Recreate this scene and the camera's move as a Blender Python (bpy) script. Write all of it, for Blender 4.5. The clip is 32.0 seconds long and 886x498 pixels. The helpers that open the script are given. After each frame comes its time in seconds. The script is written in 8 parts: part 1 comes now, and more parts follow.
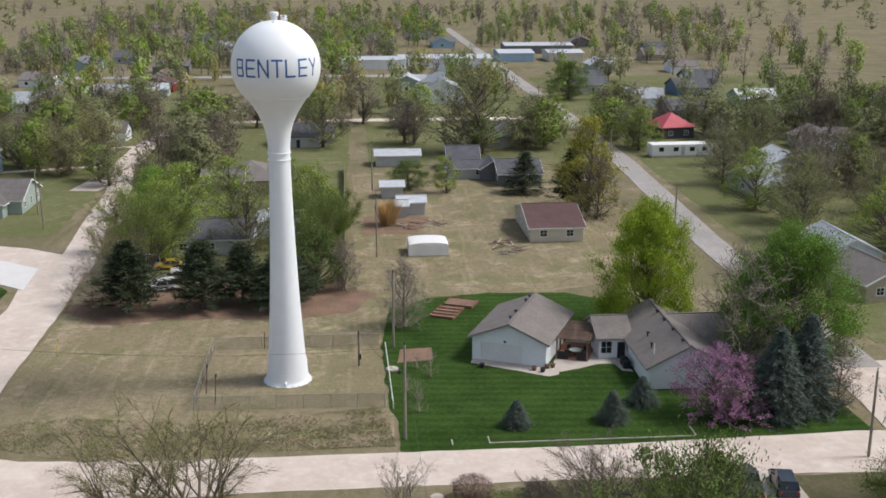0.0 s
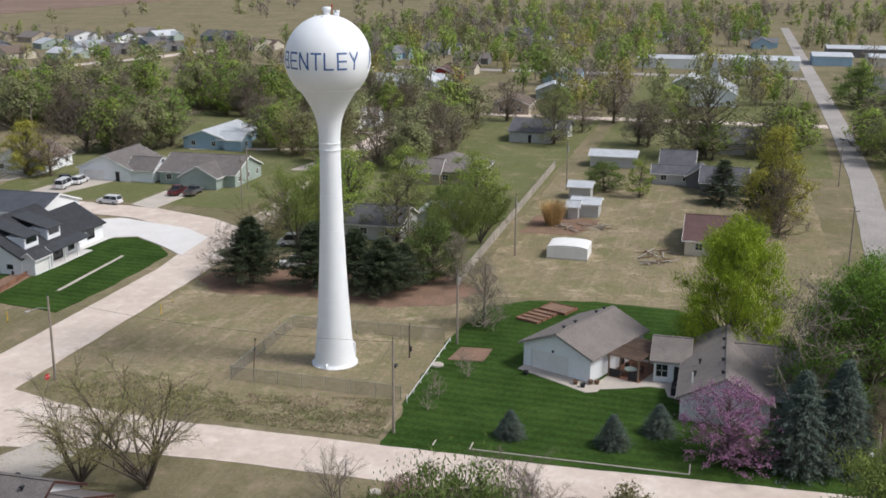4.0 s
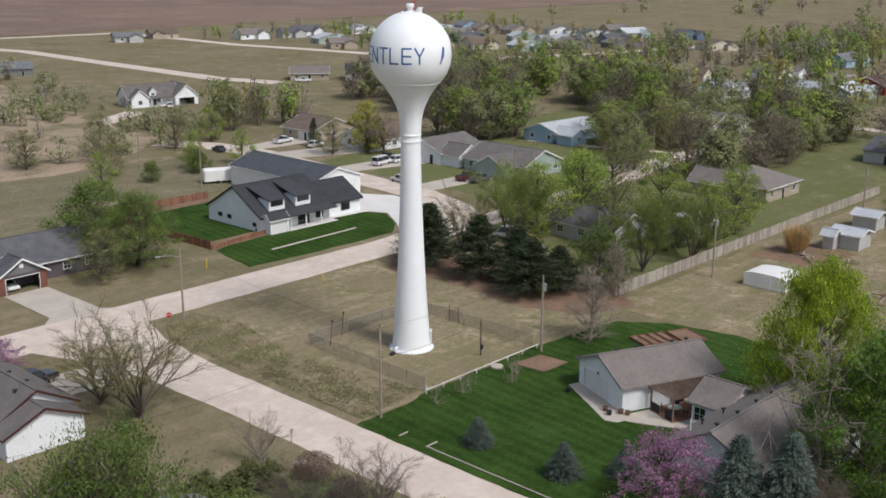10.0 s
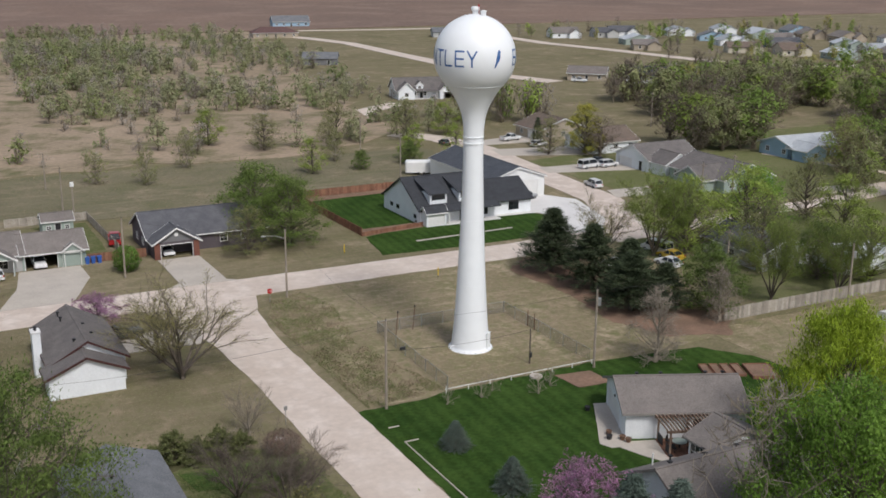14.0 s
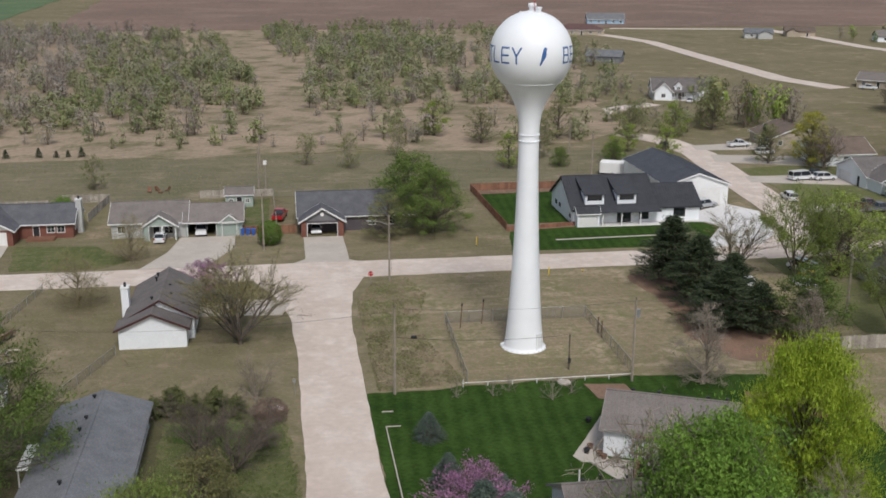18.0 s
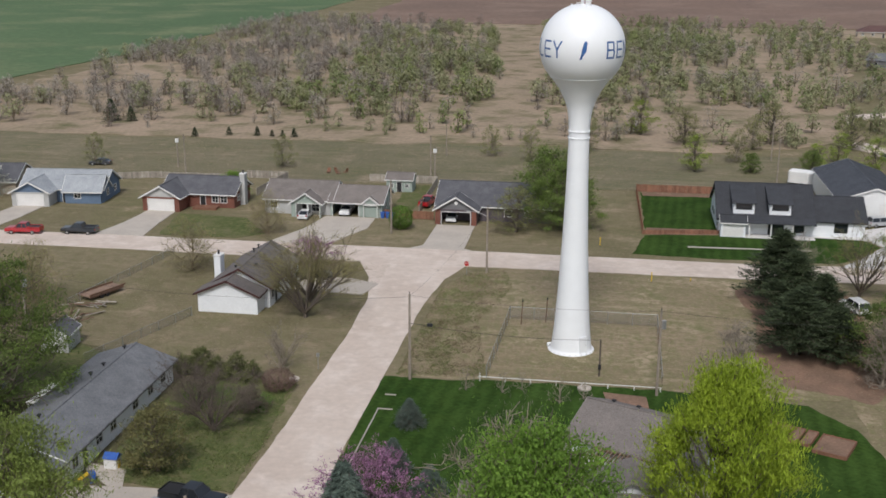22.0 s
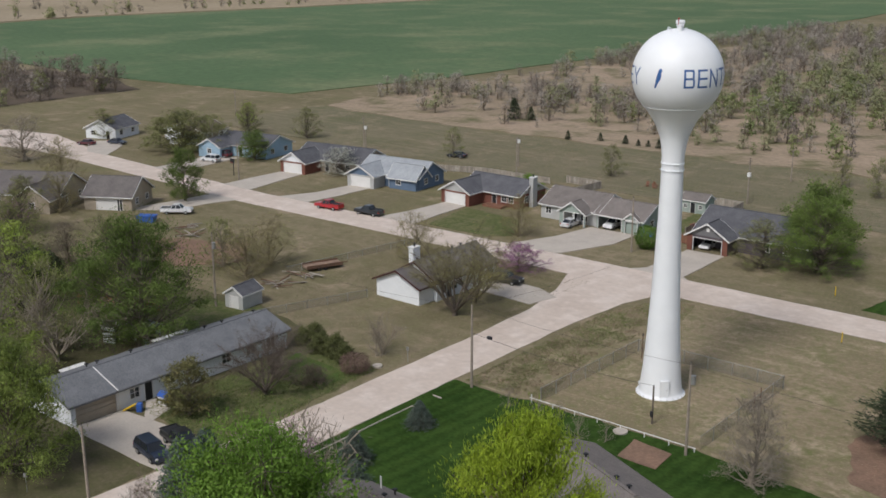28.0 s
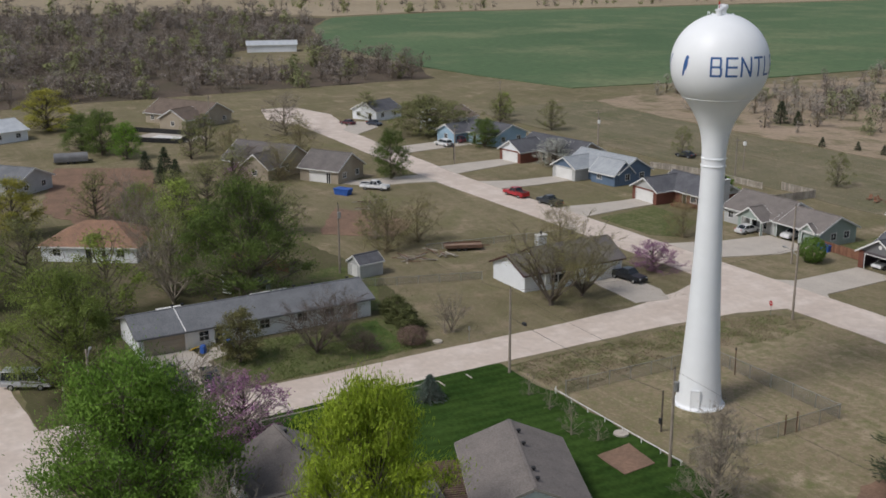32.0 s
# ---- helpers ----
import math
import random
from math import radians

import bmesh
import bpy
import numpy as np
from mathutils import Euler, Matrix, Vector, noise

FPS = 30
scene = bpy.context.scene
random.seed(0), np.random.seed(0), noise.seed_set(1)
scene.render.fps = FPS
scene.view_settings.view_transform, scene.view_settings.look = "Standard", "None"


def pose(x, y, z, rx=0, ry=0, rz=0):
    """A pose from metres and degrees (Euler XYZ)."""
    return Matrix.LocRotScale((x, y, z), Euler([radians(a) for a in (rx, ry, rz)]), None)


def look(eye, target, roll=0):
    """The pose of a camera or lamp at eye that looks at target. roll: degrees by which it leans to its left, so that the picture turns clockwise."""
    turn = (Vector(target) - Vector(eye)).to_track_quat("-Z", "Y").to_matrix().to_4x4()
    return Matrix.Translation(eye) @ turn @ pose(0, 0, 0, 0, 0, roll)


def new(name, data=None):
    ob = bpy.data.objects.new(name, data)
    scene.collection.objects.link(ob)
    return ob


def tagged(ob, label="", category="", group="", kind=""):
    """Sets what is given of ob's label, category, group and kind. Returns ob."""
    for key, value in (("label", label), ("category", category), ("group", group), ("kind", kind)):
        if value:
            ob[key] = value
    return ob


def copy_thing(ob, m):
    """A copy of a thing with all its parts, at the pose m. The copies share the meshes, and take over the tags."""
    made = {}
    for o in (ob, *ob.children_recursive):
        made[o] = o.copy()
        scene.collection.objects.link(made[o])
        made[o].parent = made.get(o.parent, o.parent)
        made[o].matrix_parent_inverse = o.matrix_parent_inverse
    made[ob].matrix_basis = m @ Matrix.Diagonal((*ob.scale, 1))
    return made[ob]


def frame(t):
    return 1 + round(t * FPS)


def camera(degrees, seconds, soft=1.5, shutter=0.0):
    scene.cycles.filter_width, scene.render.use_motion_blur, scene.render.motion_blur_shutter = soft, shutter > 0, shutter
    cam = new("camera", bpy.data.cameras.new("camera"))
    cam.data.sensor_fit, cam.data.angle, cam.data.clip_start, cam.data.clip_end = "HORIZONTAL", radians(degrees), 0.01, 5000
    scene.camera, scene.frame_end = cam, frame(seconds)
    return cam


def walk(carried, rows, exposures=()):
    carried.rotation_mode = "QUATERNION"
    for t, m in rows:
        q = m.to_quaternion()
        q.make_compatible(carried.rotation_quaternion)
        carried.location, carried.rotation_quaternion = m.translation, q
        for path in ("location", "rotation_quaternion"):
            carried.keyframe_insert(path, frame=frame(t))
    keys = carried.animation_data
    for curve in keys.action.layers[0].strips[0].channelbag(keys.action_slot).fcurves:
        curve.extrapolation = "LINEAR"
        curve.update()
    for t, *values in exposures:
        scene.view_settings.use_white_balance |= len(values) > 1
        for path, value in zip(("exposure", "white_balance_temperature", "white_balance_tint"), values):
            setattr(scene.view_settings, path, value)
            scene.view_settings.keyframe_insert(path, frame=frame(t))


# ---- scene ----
# ------------------------------------------------------------------ camera
# seconds, x, y, z, heading (left of +y), pitch, roll
PATH = [
    (0, -117.17, -7.55, 46.22, -94.93, -14.90, 0.04),
    (1, -117.99, -16.50, 47.13, -89.93, -15.19, 0.08),
    (2, -118.00, -25.62, 47.45, -84.91, -15.23, 0.07),
    (3, -115.91, -34.28, 46.33, -80.17, -15.03, 0.06),
    (3.5, -114.74, -38.49, 46.58, -77.78, -15.13, 0.13),
    (5.5, -109.43, -54.57, 46.06, -68.51, -14.98, 0.19),
    (6, -108.00, -58.74, 46.09, -66.11, -14.98, 0.13),
    (7, -104.04, -66.80, 46.36, -61.21, -15.06, 0.10),
    (8, -99.61, -74.52, 46.43, -56.47, -15.09, 0.17),
    (9, -94.45, -81.64, 46.45, -51.72, -15.22, 0.21),
    (10, -88.86, -88.35, 46.67, -46.89, -15.32, 0.23),
    (11, -82.59, -94.35, 46.55, -42.06, -15.24, 0.43),
    (12, -75.94, -100.12, 46.91, -37.25, -15.38, 0.35),
    (13, -68.79, -105.36, 47.38, -32.38, -15.46, 0.49),
    (14, -61.62, -110.09, 47.35, -27.67, -15.48, 0.47),
    (14.5, -57.83, -112.17, 47.43, -25.28, -15.48, 0.52),
    (16.5, -41.52, -118.93, 47.48, -15.69, -15.61, 0.42),
    (17, -37.10, -120.26, 47.29, -13.26, -15.61, 0.35),
    (18, -28.29, -122.02, 47.36, -8.54, -15.70, 0.25),
    (19, -19.83, -122.85, 46.91, -4.00, -15.70, 0.19),
    (20, -12.08, -123.27, 46.27, 0.30, -15.66, 0.23),
    (21, -4.36, -123.04, 46.26, 4.52, -15.75, 0.24),
    (22, 4.12, -122.29, 46.86, 9.07, -15.92, 0.21),
    (23, 12.49, -120.83, 46.87, 13.77, -15.88, 0.09),
    (24, 20.88, -118.86, 47.05, 18.59, -15.89, 0.01),
    (25, 29.62, -115.72, 47.60, 23.83, -15.95, -0.01),
    (25.5, 33.87, -114.03, 48.14, 26.44, -16.06, -0.05),
    (27.5, 50.19, -105.25, 49.06, 37.18, -15.97, -0.27),
    (28, 53.97, -102.61, 48.72, 39.82, -15.78, -0.18),
    (29, 60.96, -96.72, 48.01, 44.94, -15.71, -0.20),
    (30, 67.61, -90.24, 47.81, 50.13, -15.64, -0.31),
    (31, 73.37, -83.37, 47.06, 55.07, -15.52, -0.32),
    (32, 78.64, -76.07, 46.48, 60.08, -15.60, -0.27),
]
cam = camera(44.12, 32.0, soft=1.7)
walk(cam, [(t, pose(x, y, z, 90 + p, 0, h) @ pose(0, 0, 0, 0, 0, r)) for t, x, y, z, h, p, r in PATH],
     exposures=[(0.0, 0.42), (4.0, 0.4), (9.0, 0.24), (17.0, 0.06), (25.0, 0.02), (32.0, -0.12)])

# ------------------------------------------------------------------ light
SUN_AZ, SUN_EL = radians(272.0), radians(52.0)
world = bpy.data.worlds.new("sky")
scene.world = world
world.use_nodes = True
wn = world.node_tree
wn.nodes.clear()
w_out = wn.nodes.new("ShaderNodeOutputWorld")
w_bg = wn.nodes.new("ShaderNodeBackground")
w_sky = wn.nodes.new("ShaderNodeTexSky")
w_sky.sky_type = "NISHITA"
w_sky.sun_disc = False
w_sky.sun_elevation = SUN_EL
w_sky.sun_rotation = radians(90.0) - SUN_AZ
w_sky.air_density, w_sky.dust_density, w_sky.ozone_density = 1.0, 2.5, 1.0
w_hsv = wn.nodes.new("ShaderNodeHueSaturation")
w_hsv.inputs["Saturation"].default_value = 0.72
w_bg.inputs["Strength"].default_value = 0.11
wn.links.new(w_sky.outputs[0], w_hsv.inputs["Color"])
wn.links.new(w_hsv.outputs[0], w_bg.inputs[0])
wn.links.new(w_bg.outputs[0], w_out.inputs[0])
sun_data = bpy.data.lights.new("sun", "SUN")
sun_data.energy, sun_data.angle, sun_data.color = 2.0, radians(14.0), (1.0, 0.985, 0.975)
sun = new("sun", sun_data)
sun.matrix_world = look((math.cos(SUN_AZ) * math.cos(SUN_EL) * 200, math.sin(SUN_AZ) * math.cos(SUN_EL) * 200, math.sin(SUN_EL) * 200), (0, 0, 0))

# ------------------------------------------------------------------ materials


def mat(name, c1, c2=None, big=0.2, fine=3.0, rough=0.85, metal=0.0, bump=0.3, vary=0.0, spec=0.3, c3=None, island=0.0, thin=0.0, mid=0.5, grain=1.0):
    """A two-scale noise material. big, fine: noise scales per metre; vary: spread per object; island: spread per piece; thin: light let through."""
    m = bpy.data.materials.new(name)
    m.use_nodes = True
    nt = m.node_tree
    nd, lk = nt.nodes, nt.links
    bs = nd["Principled BSDF"]
    bs.inputs["Roughness"].default_value = rough
    bs.inputs["Metallic"].default_value = metal
    bs.inputs["Specular IOR Level"].default_value = spec
    c2 = c2 or tuple(v * 0.8 for v in c1)
    geo = nd.new("ShaderNodeNewGeometry")

    def noise_of(scale, detail):
        n = nd.new("ShaderNodeTexNoise")
        n.inputs["Scale"].default_value = scale
        n.inputs["Detail"].default_value = detail
        n.inputs["Roughness"].default_value = 0.6
        lk.new(geo.outputs["Position"], n.inputs["Vector"])
        return n

    def mix(fac, a, b, low=0.35, high=0.65):
        r = nd.new("ShaderNodeMapRange")
        r.inputs["From Min"].default_value, r.inputs["From Max"].default_value = low, high
        lk.new(fac, r.inputs["Value"])
        x = nd.new("ShaderNodeMix")
        x.data_type = "RGBA"
        lk.new(r.outputs[0], x.inputs["Factor"])
        for s, v in ((6, a), (7, b)):
            if isinstance(v, tuple):
                x.inputs[s].default_value = (*v, 1)
            else:
                lk.new(v, x.inputs[s])
        return x.outputs[2]

    nb, nf = noise_of(big, 4), noise_of(fine, 5)
    col = mix(nb.outputs["Fac"], c1, c2, mid - 0.15, mid + 0.15)
    if c3:
        n3 = noise_of(big * 3.3, 5)
        col = mix(n3.outputs["Fac"], col, c3, 0.48, 0.68)
    hsv = nd.new("ShaderNodeHueSaturation")
    lk.new(col, hsv.inputs["Color"])
    val = nd.new("ShaderNodeMapRange")
    val.inputs["From Min"].default_value, val.inputs["From Max"].default_value = 0.25, 0.75
    val.inputs["To Min"].default_value, val.inputs["To Max"].default_value = 1 - 0.24 * grain, 1 + 0.22 * grain
    lk.new(nf.outputs["Fac"], val.inputs["Value"])
    last = val.outputs[0]
    info = nd.new("ShaderNodeObjectInfo")
    for amount, source in ((vary, info.outputs["Random"]), (island, geo.outputs["Random Per Island"])):
        if amount:
            r = nd.new("ShaderNodeMapRange")
            r.inputs["To Min"].default_value, r.inputs["To Max"].default_value = 1 - amount, 1 + amount
            lk.new(source, r.inputs["Value"])
            mu = nd.new("ShaderNodeMath")
            mu.operation = "MULTIPLY"
            lk.new(last, mu.inputs[0])
            lk.new(r.outputs[0], mu.inputs[1])
            last = mu.outputs[0]
    lk.new(last, hsv.inputs["Value"])
    lk.new(hsv.outputs[0], bs.inputs["Base Color"])
    if bump:
        b = nd.new("ShaderNodeBump")
        b.inputs["Strength"].default_value = bump
        b.inputs["Distance"].default_value = 0.05
        lk.new(nf.outputs["Fac"], b.inputs["Height"])
        lk.new(b.outputs[0], bs.inputs["Normal"])
    if thin:
        tr = nd.new("ShaderNodeBsdfTranslucent")
        lk.new(hsv.outputs[0], tr.inputs["Color"])
        ms = nd.new("ShaderNodeMixShader")
        ms.inputs[0].default_value = thin
        lk.new(bs.outputs[0], ms.inputs[1])
        lk.new(tr.outputs[0], ms.inputs[2])
        lk.new(ms.outputs[0], nd["Material Output"].inputs["Surface"])
    return m


def banded(name, c1, c2, step, axis=2, rough=0.7, depth=0.4, fine=6.0, metal=0.0):
    """Siding, shingle courses or ribs: a wave across the given axis, in object space, over the noise."""
    m = mat(name, c1, c2, 0.5, fine, rough, metal, 0.0, grain=0.3)
    nd, lk = m.node_tree.nodes, m.node_tree.links
    tc = nd.new("ShaderNodeTexCoord")
    wv = nd.new("ShaderNodeTexWave")
    wv.bands_direction = "XYZ"[axis]
    wv.wave_profile = "SAW"
    wv.inputs["Scale"].default_value = 0.314 / step
    wv.inputs["Distortion"].default_value = 0.0
    lk.new(tc.outputs["Object"], wv.inputs["Vector"])
    b = nd.new("ShaderNodeBump")
    b.inputs["Strength"].default_value = depth
    b.inputs["Distance"].default_value = 0.04
    lk.new(wv.outputs["Fac"], b.inputs["Height"])
    lk.new(b.outputs[0], nd["Principled BSDF"].inputs["Normal"])
    return m


def turf(name, c1, c2, c3, bare, streak=0.35, size=1.0):
    """Worn grass: broad drifts of two colours, blotches of a third, bare patches, and faint streaks along the mowing."""
    m = mat(name, c1, c2, 0.045 * size, 2.4, 0.95, bump=0.5, c3=c3, grain=1.1, spec=0.06)
    nd, lk = m.node_tree.nodes, m.node_tree.links
    bs = nd["Principled BSDF"]
    last = bs.inputs["Base Color"].links[0].from_socket
    geo = nd.new("ShaderNodeNewGeometry")
    for scale, stretch, low, high, colour, most in ((0.16 * size, (1, 1, 1), 0.53, 0.66, bare, 0.85), (0.5 * size, (1, 1, 1), 0.47, 0.64, c2, 0.8), (0.3, (0.12, 1.6, 1), 0.52, 0.68, bare, streak), (1.2, (1, 1, 1), 0.5, 0.62, c3, 0.75), (2.6, (1, 1, 1), 0.54, 0.64, bare, 0.4)):
        mp = nd.new("ShaderNodeMapping")
        mp.inputs["Scale"].default_value = stretch
        lk.new(geo.outputs["Position"], mp.inputs["Vector"])
        n = nd.new("ShaderNodeTexNoise")
        n.inputs["Scale"].default_value = scale
        n.inputs["Detail"].default_value = 6
        n.inputs["Roughness"].default_value = 0.68
        lk.new(mp.outputs[0], n.inputs["Vector"])
        r = nd.new("ShaderNodeMapRange")
        r.inputs["From Min"].default_value, r.inputs["From Max"].default_value, r.inputs["To Max"].default_value = low, high, most
        lk.new(n.outputs["Fac"], r.inputs["Value"])
        x = nd.new("ShaderNodeMix")
        x.data_type = "RGBA"
        lk.new(r.outputs[0], x.inputs["Factor"])
        lk.new(last, x.inputs[6])
        x.inputs[7].default_value = (*colour, 1)
        last = x.outputs[2]
    lk.new(last, bs.inputs["Base Color"])
    return m


M = {}
M["ground"] = turf("dry_grass", (0.25, 0.205, 0.135), (0.145, 0.128, 0.072), (0.165, 0.155, 0.08), (0.33, 0.26, 0.185), 0.35, 0.7)
M["lot"] = turf("lot_grass", (0.31, 0.245, 0.168), (0.2, 0.168, 0.1), (0.165, 0.165, 0.075), (0.43, 0.34, 0.245), 0.5)
M["pasture"] = turf("pasture_grass", (0.225, 0.19, 0.13), (0.15, 0.14, 0.088), (0.135, 0.135, 0.072), (0.3, 0.24, 0.17), 0.6, 0.6)
M["scrubland"] = mat("scrub_grass", (0.37, 0.285, 0.21), (0.27, 0.215, 0.15), 0.03, 0.8, 0.95, bump=0.5, c3=(0.15, 0.14, 0.075), spec=0.06)
# leaf litter brown, kept dark for the shade beneath the woodland crowns
M["litter"] = mat("shaded_leaf_litter", (0.13, 0.1, 0.08), (0.1, 0.085, 0.06), 0.05, 0.8, 0.95, bump=0.5, spec=0.06)
# brown grass, darkened further to carry the shade of the yard trees
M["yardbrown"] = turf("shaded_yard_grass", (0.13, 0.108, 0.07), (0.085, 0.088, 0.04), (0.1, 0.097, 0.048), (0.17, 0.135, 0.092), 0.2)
M["yardgreen"] = turf("thin_yard_grass", (0.165, 0.165, 0.08), (0.115, 0.13, 0.05), (0.14, 0.15, 0.062), (0.25, 0.21, 0.14), 0.2)
M["lawn_side"] = turf("side_lawn_grass", (0.075, 0.125, 0.03), (0.055, 0.1, 0.025), (0.1, 0.135, 0.04), (0.13, 0.13, 0.06), 0.2)
M["mulch"] = mat("bare_soil", (0.25, 0.16, 0.115), (0.185, 0.125, 0.09), 0.3, 3, 0.95, bump=0.6, spec=0.06)
M["plowed"] = mat("plowed_soil", (0.21, 0.14, 0.105), (0.17, 0.115, 0.09), 0.006, 0.25, 0.95, bump=0.3, c3=(0.24, 0.17, 0.13))
M["wheat"] = mat("wheat", (0.1, 0.155, 0.07), (0.075, 0.125, 0.055), 0.006, 0.3, 0.9, bump=0.3, c3=(0.16, 0.19, 0.095))
M["tanfield"] = mat("stubble", (0.36, 0.29, 0.2), (0.27, 0.22, 0.14), 0.006, 0.2, 0.95, bump=0.2)
M["gravel"] = mat("gravel_road", (0.6, 0.51, 0.44), (0.53, 0.44, 0.375), 0.09, 1.1, 0.95, bump=0.15, c3=(0.65, 0.565, 0.5), grain=0.4)
M["asphalt"] = mat("worn_asphalt", (0.37, 0.34, 0.315), (0.3, 0.275, 0.255), 0.1, 2.5, 0.9, bump=0.3)
M["concrete"] = mat("concrete", (0.5, 0.45, 0.39), (0.44, 0.39, 0.34), 0.3, 4, 0.9, bump=0.1, grain=0.4)
M["newcrete"] = mat("new_concrete", (0.68, 0.66, 0.64), (0.62, 0.6, 0.58), 0.2, 3, 0.85, bump=0.05, grain=0.25)
M["steel"] = mat("white_tank_paint", (0.86, 0.875, 0.89), (0.84, 0.855, 0.87), 0.12, 0.6, 0.42, bump=0.0, spec=0.4, grain=0.12)
M["blue"] = mat("blue_paint", (0.045, 0.13, 0.34), (0.038, 0.11, 0.3), 1, 4, 0.4, bump=0.0)
M["white"] = mat("white_trim", (0.78, 0.77, 0.75), (0.72, 0.71, 0.69), 0.6, 5, 0.6, bump=0.03, grain=0.25)
M["glass"] = mat("window_glass", (0.025, 0.03, 0.035), (0.02, 0.022, 0.026), 1, 2, 0.06, bump=0.0, spec=0.6)
M["dark"] = mat("dark_trim", (0.03, 0.03, 0.032), (0.025, 0.025, 0.027), 1, 4, 0.6, bump=0.05)
M["wood"] = mat("weathered_wood", (0.4, 0.36, 0.31), (0.3, 0.265, 0.22), 0.8, 6, 0.9, bump=0.3, vary=0.25)
M["cedar"] = mat("cedar_boards", (0.27, 0.135, 0.085), (0.2, 0.1, 0.065), 0.8, 6, 0.85, bump=0.3, vary=0.2)
M["pole"] = mat("pole_wood", (0.33, 0.28, 0.23), (0.25, 0.21, 0.17), 1, 8, 0.9, bump=0.3)
M["galv"] = mat("galvanised", (0.42, 0.42, 0.41), (0.35, 0.35, 0.34), 2, 8, 0.5, 0.6, 0.05)
M["wire"] = mat("cable", (0.04, 0.04, 0.04), None, 1, 3, 0.6, bump=0)
M["rubber"] = mat("tyre_rubber", (0.03, 0.03, 0.03), None, 2, 6, 0.85, bump=0.1)
M["bark"] = mat("bark", (0.16, 0.13, 0.105), (0.11, 0.09, 0.07), 0.8, 6, 0.95, bump=0.6)
M["palebark"] = mat("pale_bark", (0.34, 0.29, 0.23), (0.25, 0.21, 0.165), 0.8, 6, 0.95, bump=0.5)
M["limb"] = mat("brown_limbs", (0.25, 0.205, 0.135), (0.185, 0.15, 0.1), 0.8, 6, 0.95, bump=0.3)
M["twig"] = mat("twigs", (0.19, 0.155, 0.11), (0.14, 0.115, 0.08), 0.8, 6, 0.95, bump=0.0)
M["red"] = mat("red_paint", (0.45, 0.03, 0.03), (0.38, 0.025, 0.025), 1, 5, 0.4, bump=0.0)
dkred = mat("maroon_trim", (0.075, 0.03, 0.028), (0.06, 0.025, 0.023), 1, 5, 0.6, bump=0.0)
M["yellow"] = mat("yellow_paint", (0.75, 0.5, 0.03), (0.65, 0.43, 0.03), 1, 5, 0.5, bump=0.0)
M["bluebin"] = mat("blue_plastic", (0.04, 0.12, 0.42), (0.035, 0.1, 0.36), 1, 5, 0.5, bump=0.0)
M["rust"] = mat("rusty_metal", (0.2, 0.11, 0.07), (0.13, 0.08, 0.055), 2, 8, 0.8, bump=0.3)


def lawn_mat():
    m = mat("mown_lawn", (0.046, 0.084, 0.019), (0.024, 0.05, 0.011), 0.16, 2.2, 0.95, bump=0.5, spec=0.03, c3=(0.036, 0.066, 0.014), grain=1.3)
    nd, lk = m.node_tree.nodes, m.node_tree.links
    wv = nd.new("ShaderNodeTexWave")
    wv.inputs["Scale"].default_value = 0.19
    wv.inputs["Distortion"].default_value = 3.0
    wv.inputs["Detail"].default_value = 3
    wv.inputs["Detail Scale"].default_value = 0.5
    geo = nd.new("ShaderNodeNewGeometry")
    mp = nd.new("ShaderNodeMapping")
    mp.inputs["Rotation"].default_value = (0, 0, radians(4))
    lk.new(geo.outputs["Position"], mp.inputs["Vector"])
    lk.new(mp.outputs[0], wv.inputs["Vector"])
    bs = nd["Principled BSDF"]
    src = bs.inputs["Base Color"].links[0].from_socket
    mr = nd.new("ShaderNodeMapRange")
    mr.inputs["To Min"].default_value, mr.inputs["To Max"].default_value = 0.9, 1.14
    lk.new(wv.outputs["Fac"], mr.inputs["Value"])
    h = nd.new("ShaderNodeHueSaturation")
    lk.new(src, h.inputs["Color"])
    lk.new(mr.outputs[0], h.inputs["Value"])
    lk.new(h.outputs[0], bs.inputs["Base Color"])
    return m


